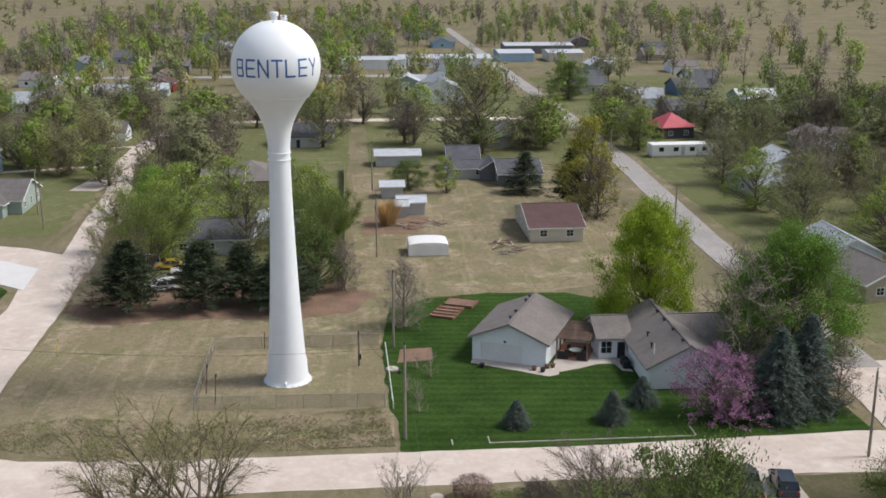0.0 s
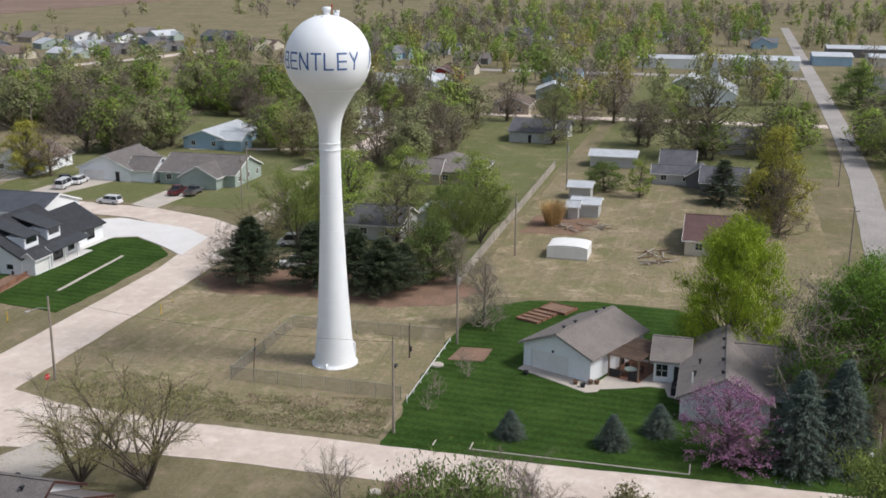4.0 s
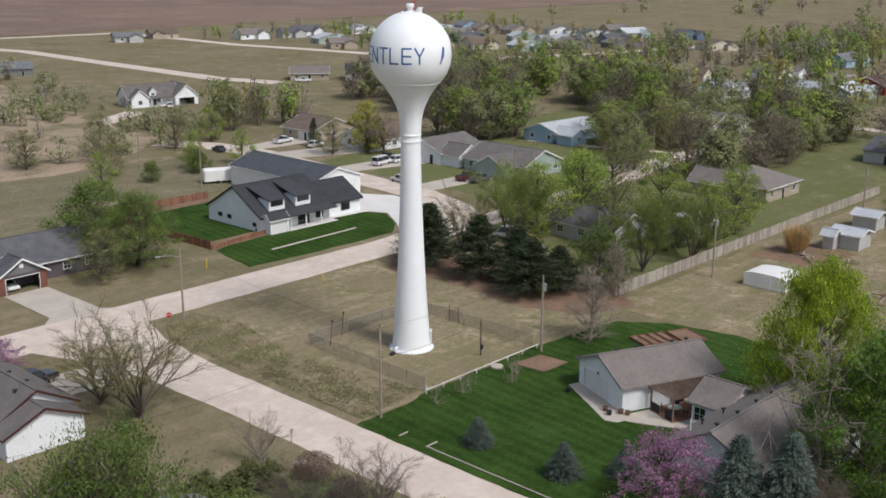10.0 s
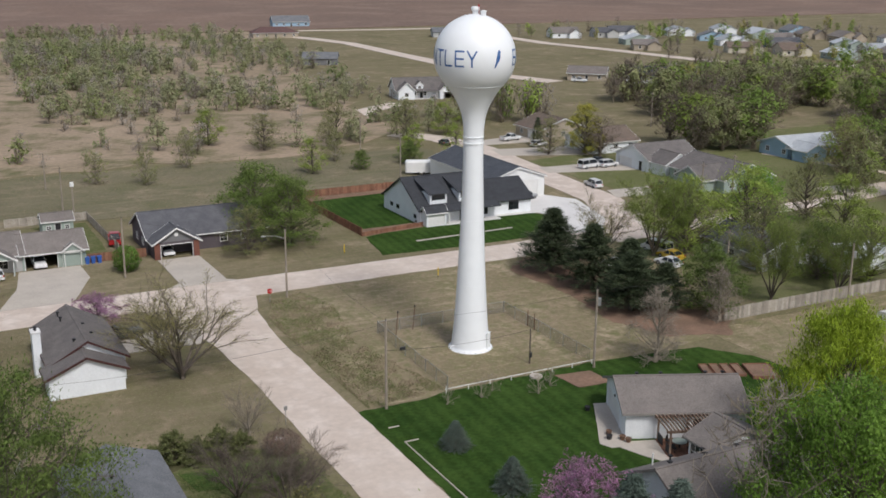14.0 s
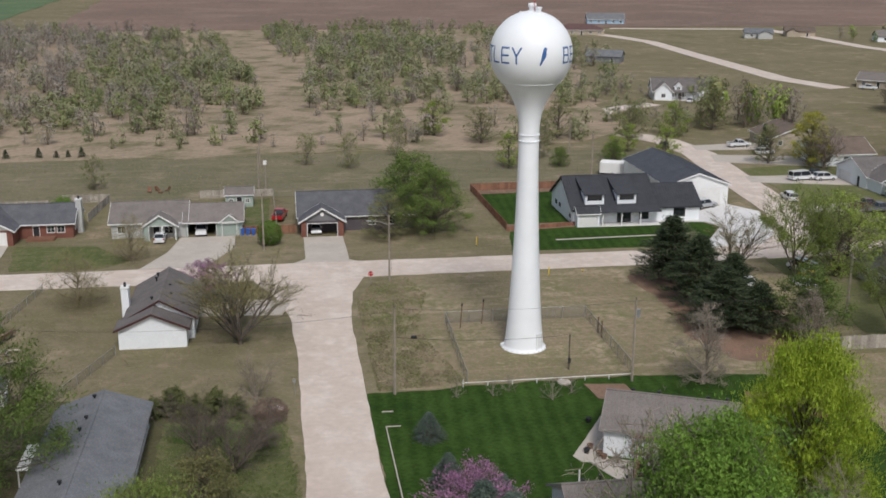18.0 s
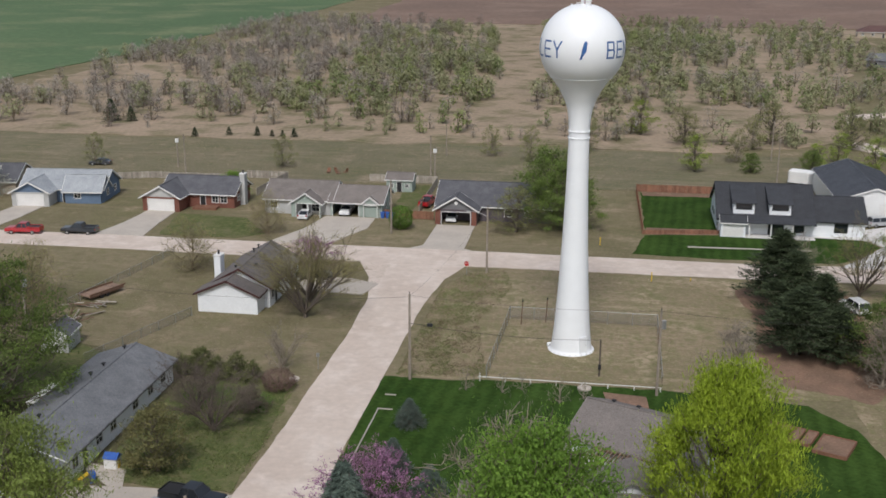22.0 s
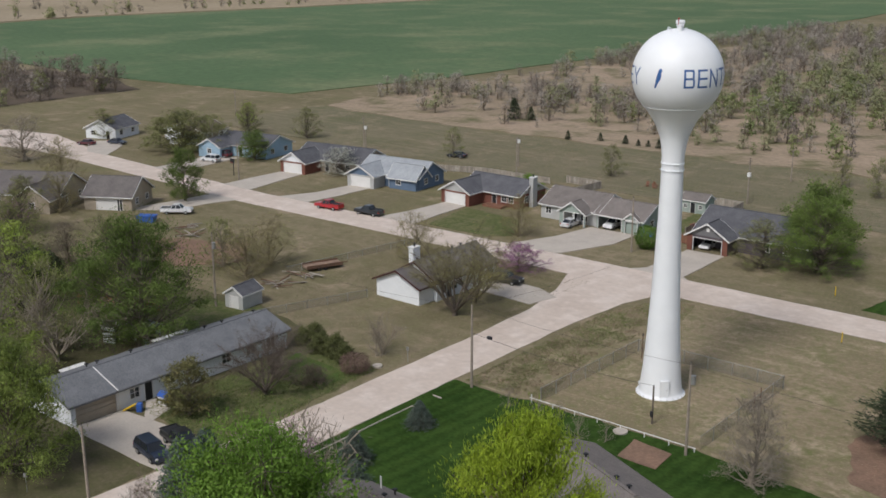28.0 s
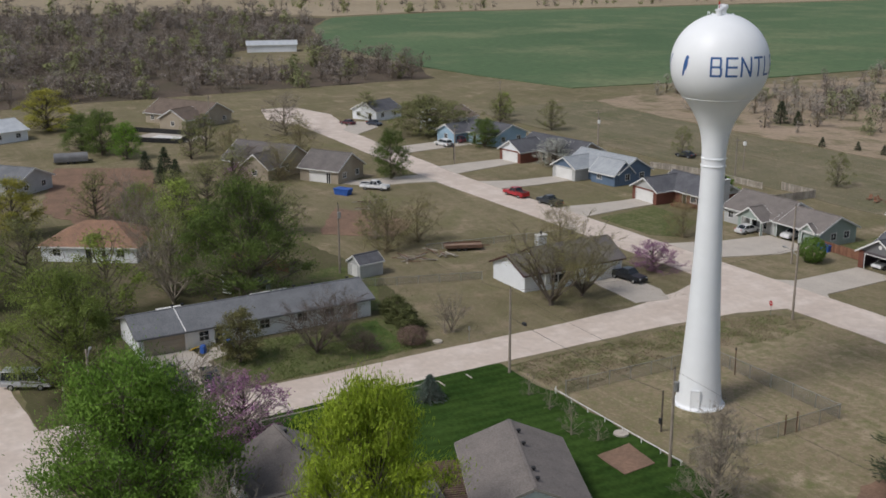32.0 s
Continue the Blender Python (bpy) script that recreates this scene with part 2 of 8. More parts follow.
M["lawn"] = lawn_mat()
M["weeds"] = turf("green_weeds", (0.115, 0.13, 0.052), (0.08, 0.105, 0.035), (0.16, 0.15, 0.075), (0.19, 0.16, 0.1), 0.1, 1.6)
for key, a, b in (("leaf_green", (0.2, 0.335, 0.05), (0.145, 0.26, 0.04)), ("leaf_dull", (0.155, 0.215, 0.05), (0.11, 0.16, 0.038)), ("leaf_bud", (0.36, 0.335, 0.125), (0.29, 0.27, 0.1)), ("leaf_bright", (0.3, 0.385, 0.033), (0.225, 0.305, 0.028)),
                  ("leaf_olive", (0.25, 0.26, 0.105), (0.19, 0.2, 0.08)), ("leaf_yellow", (0.38, 0.35, 0.07), (0.3, 0.3, 0.06)),
                  ("leaf_grey", (0.27, 0.23, 0.19), (0.21, 0.18, 0.15)), ("leaf_brown", (0.18, 0.14, 0.115), (0.14, 0.11, 0.09)),
                  ("leaf_spring", (0.31, 0.385, 0.08), (0.24, 0.31, 0.065)), ("blossom", (0.43, 0.215, 0.36), (0.34, 0.165, 0.285)),
                  ("blossom_white", (0.5, 0.5, 0.44), (0.4, 0.42, 0.34)), ("leaf_fresh", (0.215, 0.27, 0.065), (0.16, 0.205, 0.05)), ("leaf_hedge", (0.17, 0.185, 0.07), (0.12, 0.135, 0.05)), ("leaf_shrub", (0.1, 0.115, 0.052), (0.07, 0.085, 0.036)), ("leaf_clipped", (0.12, 0.2, 0.035), (0.085, 0.15, 0.028)), ("leaf_russet", (0.25, 0.165, 0.135), (0.19, 0.13, 0.105)), ("leaf_magnolia", (0.2, 0.18, 0.075), (0.13, 0.13, 0.05)),
                  ("straw", (0.62, 0.43, 0.2), (0.52, 0.35, 0.16))):
    M[key] = mat(key, a, b, 0.25, 2.0, 0.75, bump=0.0, vary=0.14, island=0.3, thin=0.3)
for key, a, b in (("wood_olive", (0.37, 0.375, 0.21), (0.3, 0.31, 0.17)), ("wood_grey", (0.42, 0.38, 0.33), (0.35, 0.315, 0.275)), ("wood_brown", (0.31, 0.265, 0.235), (0.25, 0.215, 0.19)),
                  ("wood_green", (0.24, 0.285, 0.12), (0.19, 0.235, 0.095)), ("wood_spring", (0.33, 0.365, 0.155), (0.27, 0.305, 0.125)), ("wood_yellow", (0.4, 0.37, 0.13), (0.32, 0.3, 0.11))):
    M[key] = mat(key, a, b, 0.12, 1.6, 0.85, bump=0.0, vary=0.12, island=0.16, thin=0.35, grain=1.0)
for key, a, b in (("town_olive", (0.294, 0.307, 0.147), (0.224, 0.237, 0.109)), ("town_grey", (0.302, 0.263, 0.23), (0.241, 0.211, 0.185)), ("town_brown", (0.213, 0.174, 0.146), (0.162, 0.134, 0.112)),
                  ("town_green", (0.211, 0.301, 0.064), (0.154, 0.224, 0.051)), ("town_spring", (0.32, 0.41, 0.09), (0.25, 0.326, 0.07)), ("town_yellow", (0.384, 0.352, 0.109), (0.301, 0.282, 0.09))):
    M[key] = mat(key, a, b, 0.12, 1.6, 0.85, bump=0.0, vary=0.16, island=0.18, thin=0.3, grain=1.0)
for key, a, b in (("needle_dark", (0.058, 0.078, 0.036), (0.04, 0.056, 0.026)), ("needle_blue", (0.12, 0.155, 0.125), (0.075, 0.103, 0.083))):
    M[key] = mat(key, a, b, 0.4, 2.0, 0.8, bump=0.0, vary=0.1, island=0.4, thin=0.1)
ROOFS = {"taupe": ((0.205, 0.18, 0.165), (0.165, 0.146, 0.135)), "greytaupe": ((0.165, 0.148, 0.14), (0.13, 0.117, 0.112)), "slate": ((0.12, 0.12, 0.13), (0.09, 0.09, 0.1)), "bluegrey": ((0.185, 0.19, 0.2), (0.14, 0.145, 0.155)),
         "maroon": ((0.13, 0.075, 0.07), (0.1, 0.06, 0.055)), "black": ((0.055, 0.058, 0.065), (0.045, 0.047, 0.053)), "tin": ((0.62, 0.64, 0.65), (0.52, 0.54, 0.56)),
         "terracotta": ((0.3, 0.175, 0.115), (0.22, 0.135, 0.095)), "redtin": ((0.55, 0.1, 0.12), (0.47, 0.08, 0.1)), "palegrey": ((0.36, 0.38, 0.4), (0.3, 0.32, 0.34)),
         "brown": ((0.17, 0.13, 0.105), (0.13, 0.1, 0.08)), "darkblue": ((0.085, 0.093, 0.11), (0.07, 0.077, 0.092))}
for key, (a, b) in ROOFS.items():
    M["roof_" + key] = mat("roof_" + key, a, b, 0.6, 7.0, 0.5 if "tin" in key else 0.95, 0.3 if key == "tin" else 0.0, 0.35, vary=0.05, grain=0.6 if "tin" in key else 1.5)
WALLS = {"white": ((0.83, 0.85, 0.87), (0.78, 0.8, 0.82)), "cream": ((0.62, 0.57, 0.47), (0.56, 0.51, 0.42)), "tan": ((0.42, 0.36, 0.28), (0.37, 0.31, 0.24)),
         "sage": ((0.36, 0.42, 0.38), (0.31, 0.37, 0.33)), "blue": ((0.14, 0.2, 0.29), (0.12, 0.17, 0.25)), "grey": ((0.2, 0.2, 0.205), (0.16, 0.16, 0.165)),
         "dkgrey": ((0.085, 0.085, 0.095), (0.07, 0.07, 0.08)), "purple": ((0.125, 0.105, 0.115), (0.1, 0.085, 0.095)), "brick": ((0.22, 0.09, 0.065), (0.17, 0.07, 0.05)),
         "red": ((0.3, 0.04, 0.035), (0.24, 0.035, 0.03)), "palegrey": ((0.5, 0.5, 0.49), (0.44, 0.44, 0.43)), "skyblue": ((0.34, 0.48, 0.6), (0.3, 0.43, 0.54))}
for key, (a, b) in WALLS.items():
    M["wall_" + key] = banded("wall_" + key, a, b, 0.2, 2, 0.75, 0.35)
M["barnmetal"] = banded("white_ribbed_metal", (0.78, 0.78, 0.77), (0.74, 0.74, 0.73), 0.3, 0, 0.45, 0.3)


def chainlink():
    m = mat("chain_link", (0.3, 0.29, 0.27), (0.24, 0.23, 0.21), 2, 9, 0.6, 0.3, 0.0)
    nd, lk = m.node_tree.nodes, m.node_tree.links
    tr, ms = nd.new("ShaderNodeBsdfTransparent"), nd.new("ShaderNodeMixShader")
    ms.inputs[0].default_value = 0.17
    lk.new(tr.outputs[0], ms.inputs[1])
    lk.new(nd["Principled BSDF"].outputs[0], ms.inputs[2])
    lk.new(ms.outputs[0], nd["Material Output"].inputs["Surface"])
    return m


M["link"] = chainlink()


def paint(name, c):
    m = mat("paint_" + name, c, tuple(v * 0.92 for v in c), 0.5, 3, 0.28, 0.1, 0.0, spec=0.5)
    m.node_tree.nodes["Principled BSDF"].inputs["Coat Weight"].default_value = 0.5
    return m


for key, c in (("white", (0.75, 0.75, 0.75)), ("red", (0.42, 0.02, 0.025)), ("black", (0.02, 0.021, 0.024)), ("silver", (0.42, 0.43, 0.44)),
               ("grey", (0.12, 0.12, 0.125)), ("navy", (0.02, 0.028, 0.05)), ("maroon", (0.1, 0.015, 0.02)), ("green", (0.05, 0.12, 0.07)), ("yellow", (0.6, 0.4, 0.03))):
    M["car_" + key] = paint(key, c)

# ------------------------------------------------------------------ mesh helpers


class Shape:
    """Gathers vertices and faces of one mesh."""

    def __init__(self):
        self.v, self.f = [], []

    def add(self, verts, faces):
        n = len(self.v)
        self.v += [tuple(p) for p in verts]
        self.f += [tuple(i + n for i in q) for q in faces]
        return self

    def box(self, x0, x1, y0, y1, z0, z1):
        return self.add([(x0, y0, z0), (x1, y0, z0), (x1, y1, z0), (x0, y1, z0), (x0, y0, z1), (x1, y0, z1), (x1, y1, z1), (x0, y1, z1)],
                        [(0, 3, 2, 1), (4, 5, 6, 7), (0, 1, 5, 4), (1, 2, 6, 5), (2, 3, 7, 6), (3, 0, 4, 7)])

    def soft_box(self, x0, x1, y0, y1, z0, z1, b=0.02):
        """A box with bevelled top and side edges."""
        def ring(d, z):
            return [(x0 + d + b, y0 + d, z), (x1 - d - b, y0 + d, z), (x1 - d, y0 + d + b, z), (x1 - d, y1 - d - b, z),
                    (x1 - d - b, y1 - d, z), (x0 + d + b, y1 - d, z), (x0 + d, y1 - d - b, z), (x0 + d, y0 + d + b, z)]
        vs = ring(0, z0) + ring(0, z1 - b) + ring(b, z1)
        fs = [tuple(range(7, -1, -1)), tuple(range(16, 24))]
        for k in (0, 8):
            fs += [(k + i, k + (i + 1) % 8, k + 8 + (i + 1) % 8, k + 8 + i) for i in range(8)]
        return self.add(vs, fs)

    def tube(self, p0, p1, r0, r1=None, n=8, cap=True):
        p0, p1 = Vector(p0), Vector(p1)
        r1 = r0 if r1 is None else r1
        d = (p1 - p0).normalized()
        a = d.orthogonal().normalized()
        b = d.cross(a)
        ring = [(math.cos(2 * math.pi * i / n) * a + math.sin(2 * math.pi * i / n) * b) for i in range(n)]
        vs = [p0 + r0 * q for q in ring] + [p1 + r1 * q for q in ring]
        fs = [(i, (i + 1) % n, n + (i + 1) % n, n + i) for i in range(n)]
        if cap:
            fs += [tuple(range(n - 1, -1, -1)), tuple(range(n, 2 * n))]
        return self.add(vs, fs)

    def lathe(self, profile, n=48, axis=(0, 0)):
        vs, fs = [], []
        for r, z in profile:
            vs += [(axis[0] + r * math.cos(2 * math.pi * i / n), axis[1] + r * math.sin(2 * math.pi * i / n), z) for i in range(n)]
        for k in range(len(profile) - 1):
            fs += [(k * n + i, k * n + (i + 1) % n, (k + 1) * n + (i + 1) % n, (k + 1) * n + i) for i in range(n)]
        return self.add(vs, fs)

    def sheet(self, pts, z0, z1):
        """A flat plate with the outline pts, from z0 to z1."""
        n = len(pts)
        vs = [(x, y, z0) for x, y in pts] + [(x, y, z1) for x, y in pts]
        return self.add(vs, [tuple(range(n - 1, -1, -1)), tuple(range(n, 2 * n))] + [(i, (i + 1) % n, n + (i + 1) % n, n + i) for i in range(n)])

    def mesh(self, name, material, smooth=False):
        me = bpy.data.meshes.new(name)
        me.from_pydata(self.v, [], self.f)
        me.materials.append(material)
        if smooth:
            me.polygons.foreach_set("use_smooth", [True] * len(me.polygons))
        me.update()
        return me


def part(name, shape, material, parent=None, label="", at=None, smooth=False):
    ob = new(name, shape.mesh(name, material, smooth))
    if parent is not None:
        ob.parent = parent
    if at is not None:
        ob.matrix_basis = at
    if label:
        tagged(ob, label)
    return ob


def thing(name, label, category, at, group="", kind=""):
    ob = new(name)
    ob.matrix_world = at
    ob.empty_display_size = 0.3
    return tagged(ob, label, category, group, kind)


def ragged(pts, step=1.5, amp=0.25, seed=1):
    """An outline with uneven edges: points every step metres, pushed about by noise."""
    out = []
    for (ax, ay), (bx, by) in zip(pts, pts[1:] + pts[:1]):
        n = max(1, int(math.hypot(bx - ax, by - ay) / step))
        for i in range(n):
            x, y = ax + (bx - ax) * i / n, ay + (by - ay) * i / n
            q = Vector((x * 0.35, y * 0.35, seed * 7.3))
            out.append((x + amp * (noise.noise(q) + 0.6 * noise.noise(q * 4)), y + amp * (noise.noise(q + Vector((31, 7, 0))) + 0.6 * noise.noise(q * 4 + Vector((5, 9, 0))))))
    return out


def patch(name, pts, material, label, z=0.03, step=1.5, amp=0.25, category="ground"):
    s = Shape().sheet(ragged(pts, step, amp, len(pts) + pts[0][0]), -0.1, z)
    return tagged(new(name, s.mesh(name, M[material])), label, category, kind="structure")


# ------------------------------------------------------------------ ground, fields, roads
tagged(new("ground", Shape().add([(-2600, -2200, 0), (2600, -2200, 0), (2600, 2600, 0), (-2600, 2600, 0)], [(0, 1, 2, 3)]).mesh("ground", M["ground"])),
       "flat dry tan grassland reaching the horizon", "ground", kind="structure")
patch("field_plowed", [(-150, 500), (900, 500), (2400, 700), (2400, 2400), (-260, 2400)], "plowed", "bare brown plowed crop field", 0.3, 40, 3)
patch("field_wheat", [(-300, 133), (-262, 134), (-215, 144), (-204, 200), (-196, 310), (-197, 376), (-194, 587), (-215, 1100), (-520, 1100), (-545, 650), (-572, 440), (-598, 320), (-590, 226), (-515, 180), (-447, 154), (-420, 140)], "wheat", "flat green wheat field", 0.25, 25, 3)
patch("field_stubble", [(-2400, -500), (-745, -400), (-729, 44), (-715, 155), (-604, 230), (-612, 320), (-584, 440), (-556, 650), (-530, 1100), (-2400, 1100)], "tanfield", "pale tan stubble field", 0.3, 40, 4)
# added dark floor gives the woods their shaded undersides by colour
patch("wood_floor", [(-725, -260), (-262, -230), (-266, 118), (-300, 131), (-352, 128), (-330, 76), (-378, 62), (-412, 112), (-440, 150), (-514, 178), (-590, 222), (-712, 150), (-725, 40)], "litter", "dark brown leaf litter with painted shade under the woodland", 0.05, 12, 3)
patch("scrub_ground", [(-190, 132), (-120, 126), (-40, 130), (30, 128), (60, 150), (75, 240), (120, 420), (130, 498), (-165, 498), (-186, 250)], "scrubland", "dry pinkish tan scrub grass", 0.12, 9, 6)
patch("pasture", [(-190, 88), (-60, 84), (0, 86), (36, 90), (56, 100), (56, 126), (30, 127), (-40, 129), (-120, 125), (-190, 131)], "pasture", "short dry olive tan pasture grass", 0.06, 4, 0.8)
patch("lot", [(-18.6, -11.6), (-18.4, 22), (-15.5, 28.5), (-11, 31), (43, 31.2), (40, -4), (28, -11)], "lot", "worn dry grass lot round the water tower", 0.02, 1.5, 0.3)
patch("backfield", [(30, -8), (122, -8), (122, -60), (40, -60), (30, -33)], "lot", "open dry grass yard behind the houses", 0.02, 1.5, 0.4)
# dark yard sheet: tree shade is part of its colour
patch("long_house_yard", [(-112, -63), (-28.2, -61), (-28.2, -45), (-39, -44), (-41, -18), (-34, -13), (-60, -8), (-112, -14)], "yardbrown", "brown yard grass with painted tree shade round the long house", 0.03, 1.5, 0.6)
patch("hedge_lawn", [(-40.5, -17.6), (-33.0, -18.2), (-30.2, -19.4), (-30.0, -23.6), (-34, -23.0), (-39.8, -21.4)], "lawn_side", "small fresh green lawn beside the long house", 0.085, 1.0, 0.2)
patch("town_yards", [(70, 44), (108, 44), (126, 48), (200, 46), (300, 44), (300, 110), (120, 110), (70, 100)], "yardgreen", "thin olive yard grass between the town houses", 0.024, 3, 0.8)
patch("south_yards", [(130, -12), (200, -12), (322, -10), (322, -66), (210, -68), (130, -66)], "yardgreen", "thin olive yard grass along the street", 0.026, 3, 0.8)
patch("street_yards", [(6, -72), (130, -76), (320, -79), (320, -180), (6, -180)], "yardgreen", "thin olive grass in the yards across the street", 0.028, 3, 0.8)
patch("inner_yards", [(45, 32), (124, 36), (200, 36), (200, -8), (44, -6)], "yardgreen", "thin olive grass in the yards behind the pines", 0.03, 3, 0.8)
patch("soil_under_pines", [(21, 26), (27, 31), (36, 29), (37, -6), (32, -11), (24, -8), (21, 2), (23, 12)], "mulch", "bare reddish soil under the pines", 0.035, 1.0, 0.8)
patch("lawn", [(-20.1, -11.9), (-12, -11.9), (-9, -11.2), (10, -10.9), (16, -11.5), (25, -12.5), (29, -18), (31, -27), (30, -38), (20, -50), (8, -58), (-19.9, -60)], "lawn", "mown dark green lawn with mowing stripes", 0.04, 1.0, 0.3)


def strip(pts, width):
    """The outline of a road along pts; width may vary as a list."""
    widths = width if isinstance(width, list) else [width] * len(pts)
    left, right = [], []
    for i, (x, y) in enumerate(pts):
        ax, ay = pts[max(0, i - 1)]
        bx, by = pts[min(len(pts) - 1, i + 1)]
        d = math.hypot(bx - ax, by - ay)
        nx, ny = -(by - ay) / d, (bx - ax) / d
        left.append((x + nx * widths[i] / 2, y + ny * widths[i] / 2))
        right.append((x - nx * widths[i] / 2, y - ny * widths[i] / 2))
    return left + right[::-1]


def road(name, pts, width, material, label, z):
    return patch(name, strip(pts, width), material, label, z, 1.2, 0.13, "road")


road("road_side", [(-23.4, -180), (-23.4, -80), (-23.5, -58), (-23.6, -30), (-23.7, 0), (-23.9, 14), (-24.5, 24), (-25, 34)], [7, 7, 9, 7.0, 7.2, 7.8, 11, 18], "gravel", "pale pinkish gravel side road", 0.05)
road("road_cross", [(-224, 42), (-205, 41), (-190, 41), (-172, 38.5), (-140, 36.5), (-110, 34.8), (-75, 35.2), (-50, 35.2), (-25, 35.3), (0, 35.4), (30, 35.6), (44, 37), (54, 42)], [10, 19, 12, 8, 7.6, 7.6, 7.6, 8, 8.4, 8, 7.6, 8.5, 10], "gravel", "wide pale gravel cross road", 0.062)
road("road_north", [(50, 38), (58, 48), (62.5, 60), (65, 90), (68, 118), (66, 135), (58, 148), (56, 165), (64, 185), (84, 198)], [11, 9, 8, 8, 8, 8, 8, 7, 7, 7], "gravel", "pale concrete road curving past the houses", 0.074)
road("road_south", [(-260, -68), (-60, -67), (-24, -66.5), (0, -66.5)], [8, 8, 11, 8], "gravel", "pale gravel road at the south crossing", 0.086)
road("road_east", [(-2, -66.5), (56, -67.5), (130, -71.5), (205, -73), (400, -74), (640, -75)], 5.3, "asphalt", "worn grey asphalt street", 0.095)
road("road_field", [(138, 462), (146, 440), (154, 405), (152.5, 346), (151.7, 253), (160, 226)], [8, 8, 8, 8, 9, 9], "gravel", "pale rural road between fields", 0.11)
road("road_tract", [(160, 493), (206, 484), (246, 480)], 6, "gravel", "pale track to the country house", 0.115)
road("road_estate", [(246, 480), (248, 422), (247, 368), (256, 324), (264, 264), (285, 232), (330, 214), (430, 192)], 8, "gravel", "pale road through the far estate", 0.12)
road("alley", [(128, 44), (160, 44), (205, 41), (205, -20), (206, -70)], 6, "gravel", "pale back street across the town", 0.07)
road("alley_link", [(46, 35.2), (60, 36.2), (77, 38.2), (92, 39), (106, 39.6), (130, 43.5)], [6, 5.6, 4.6, 5, 5, 5], "gravel", "pale gravel lane behind the pines", 0.081)
road("lane_a", [(127, 84), (131, 65), (134, 57), (137, 45)], 2.6, "gravel", "pale narrow lane between yards", 0.083)
road("lane_b", [(164, 84), (161, 60), (162, 46)], 2.6, "gravel", "pale narrow lane across the yards", 0.084)
road("alley_mid", [(108, 47), (128, 44)], 6, "gravel", "pale back street end", 0.073)
road("main_street", [(330, -74), (330, 10), (330, 120)], 9, "asphalt", "pale grey street through the town", 0.1)

# ------------------------------------------------------------------ water tower
tower = thing("water_tower", "tall white spheroid water tower with blue lettering", "water tower", pose(0, 0, 0))
SZ, SR = 35.3, 4.69
shaft_profile = [(2.56, 0.0), (2.56, 0.14), (2.44, 0.18), (2.37, 0.5), (2.26, 1.3), (2.09, 3.0), (1.93, 5.2), (1.74, 8.2), (1.54, 12.2), (1.38, 16.2), (1.25, 20.2), (1.19, 23.2), (1.17, 25.0)]
part("shaft", Shape().lathe(shaft_profile, 64), M["steel"], tower, smooth=True)
part("base_flange", Shape().lathe([(2.72, 0.0), (2.72, 0.09), (2.5, 0.1)], 64), M["steel"], tower)
for zz in (25.32, 26.05):
    part("band", Shape().lathe([(1.15, zz - 0.06), (1.25, zz - 0.05), (1.25, zz + 0.05), (1.15, zz + 0.06)], 48), M["steel"], tower)
for zz, rr in ((1.35, 2.25), (1.75, 2.21), (8.2, 1.74), (16.2, 1.38), (20.2, 1.25)):
    part("weld_seam", Shape().lathe([(rr - 0.02, zz - 0.03), (rr + 0.014, zz - 0.012), (rr + 0.014, zz + 0.012), (rr - 0.02, zz + 0.03)], 64), M["steel"], tower)
flare_z, flare_r = (25.0, 26.0, 27.0, 27.8, 28.6, 29.3, 30.0, 30.6, 31.35, 32.1), (1.17, 1.17, 1.21, 1.29, 1.44, 1.66, 1.98, 2.3, 2.8, 3.32)
cone = [(float(np.interp(z, flare_z, flare_r)), z) for z in np.linspace(25.0, 32.1, 30)]
cone = [cone[0]] + [((cone[i - 1][0] + 2 * cone[i][0] + cone[i + 1][0]) / 4, cone[i][1]) for i in range(1, 29)] + [cone[-1]]
part("flared_neck", Shape().lathe(cone, 64), M["steel"], tower, smooth=True)
part("balcony_ring", Shape().lathe([(3.2, 31.98), (3.42, 32.0), (3.47, 32.09), (3.42, 32.2), (3.3, 32.26)], 64), M["steel"], tower, smooth=True)
ball = [(SR * math.cos(a), SZ + SR * math.sin(a)) for a in np.linspace(radians(-44.5), radians(89.5), 46)]
part("tank", Shape().lathe(ball, 96), M["steel"], tower, smooth=True)
part("vent", Shape().lathe([(0.34, 39.9), (0.34, 40.35), (0.46, 40.42), (0.48, 40.72), (0.4, 40.82), (0.02, 40.86)], 20), M["steel"], tower, smooth=True)
part("hatch", Shape().lathe([(0.3, 39.6), (0.3, 40.25), (0.38, 40.28), (0.38, 40.42), (0.02, 40.48)], 16, (0.5, -0.95)), M["steel"], tower)
part("hatch_hinge", Shape().box(0.1, 0.3, -1.05, -0.85, 40.28, 40.46), M["galv"], tower)
part("beacon", Shape().tube((0.1, -0.6, 39.8), (0.1, -0.6, 40.85), 0.03).lathe([(0.08, 40.85), (0.09, 41.05), (0.02, 41.12)], 10, (0.1, -0.6)), M["red"], tower, "small red aviation light")
part("lifting_lug", Shape().soft_box(-1.42, -1.22, -0.1, 0.1, 39.55, 39.95, 0.03), M["steel"], tower)
part("lifting_lug", Shape().soft_box(-0.1, 0.1, 1.22, 1.42, 39.55, 39.95, 0.03), M["steel"], tower)
part("roof_rail", Shape().tube((-0.75, -1.2, 39.5), (-0.75, -1.2, 40.15), 0.03, n=6).tube((-0.3, -1.4, 39.5), (-0.3, -1.4, 40.15), 0.03, n=6).tube((-0.75, -1.2, 40.15), (-0.3, -1.4, 40.15), 0.03, n=6), M["steel"], tower)
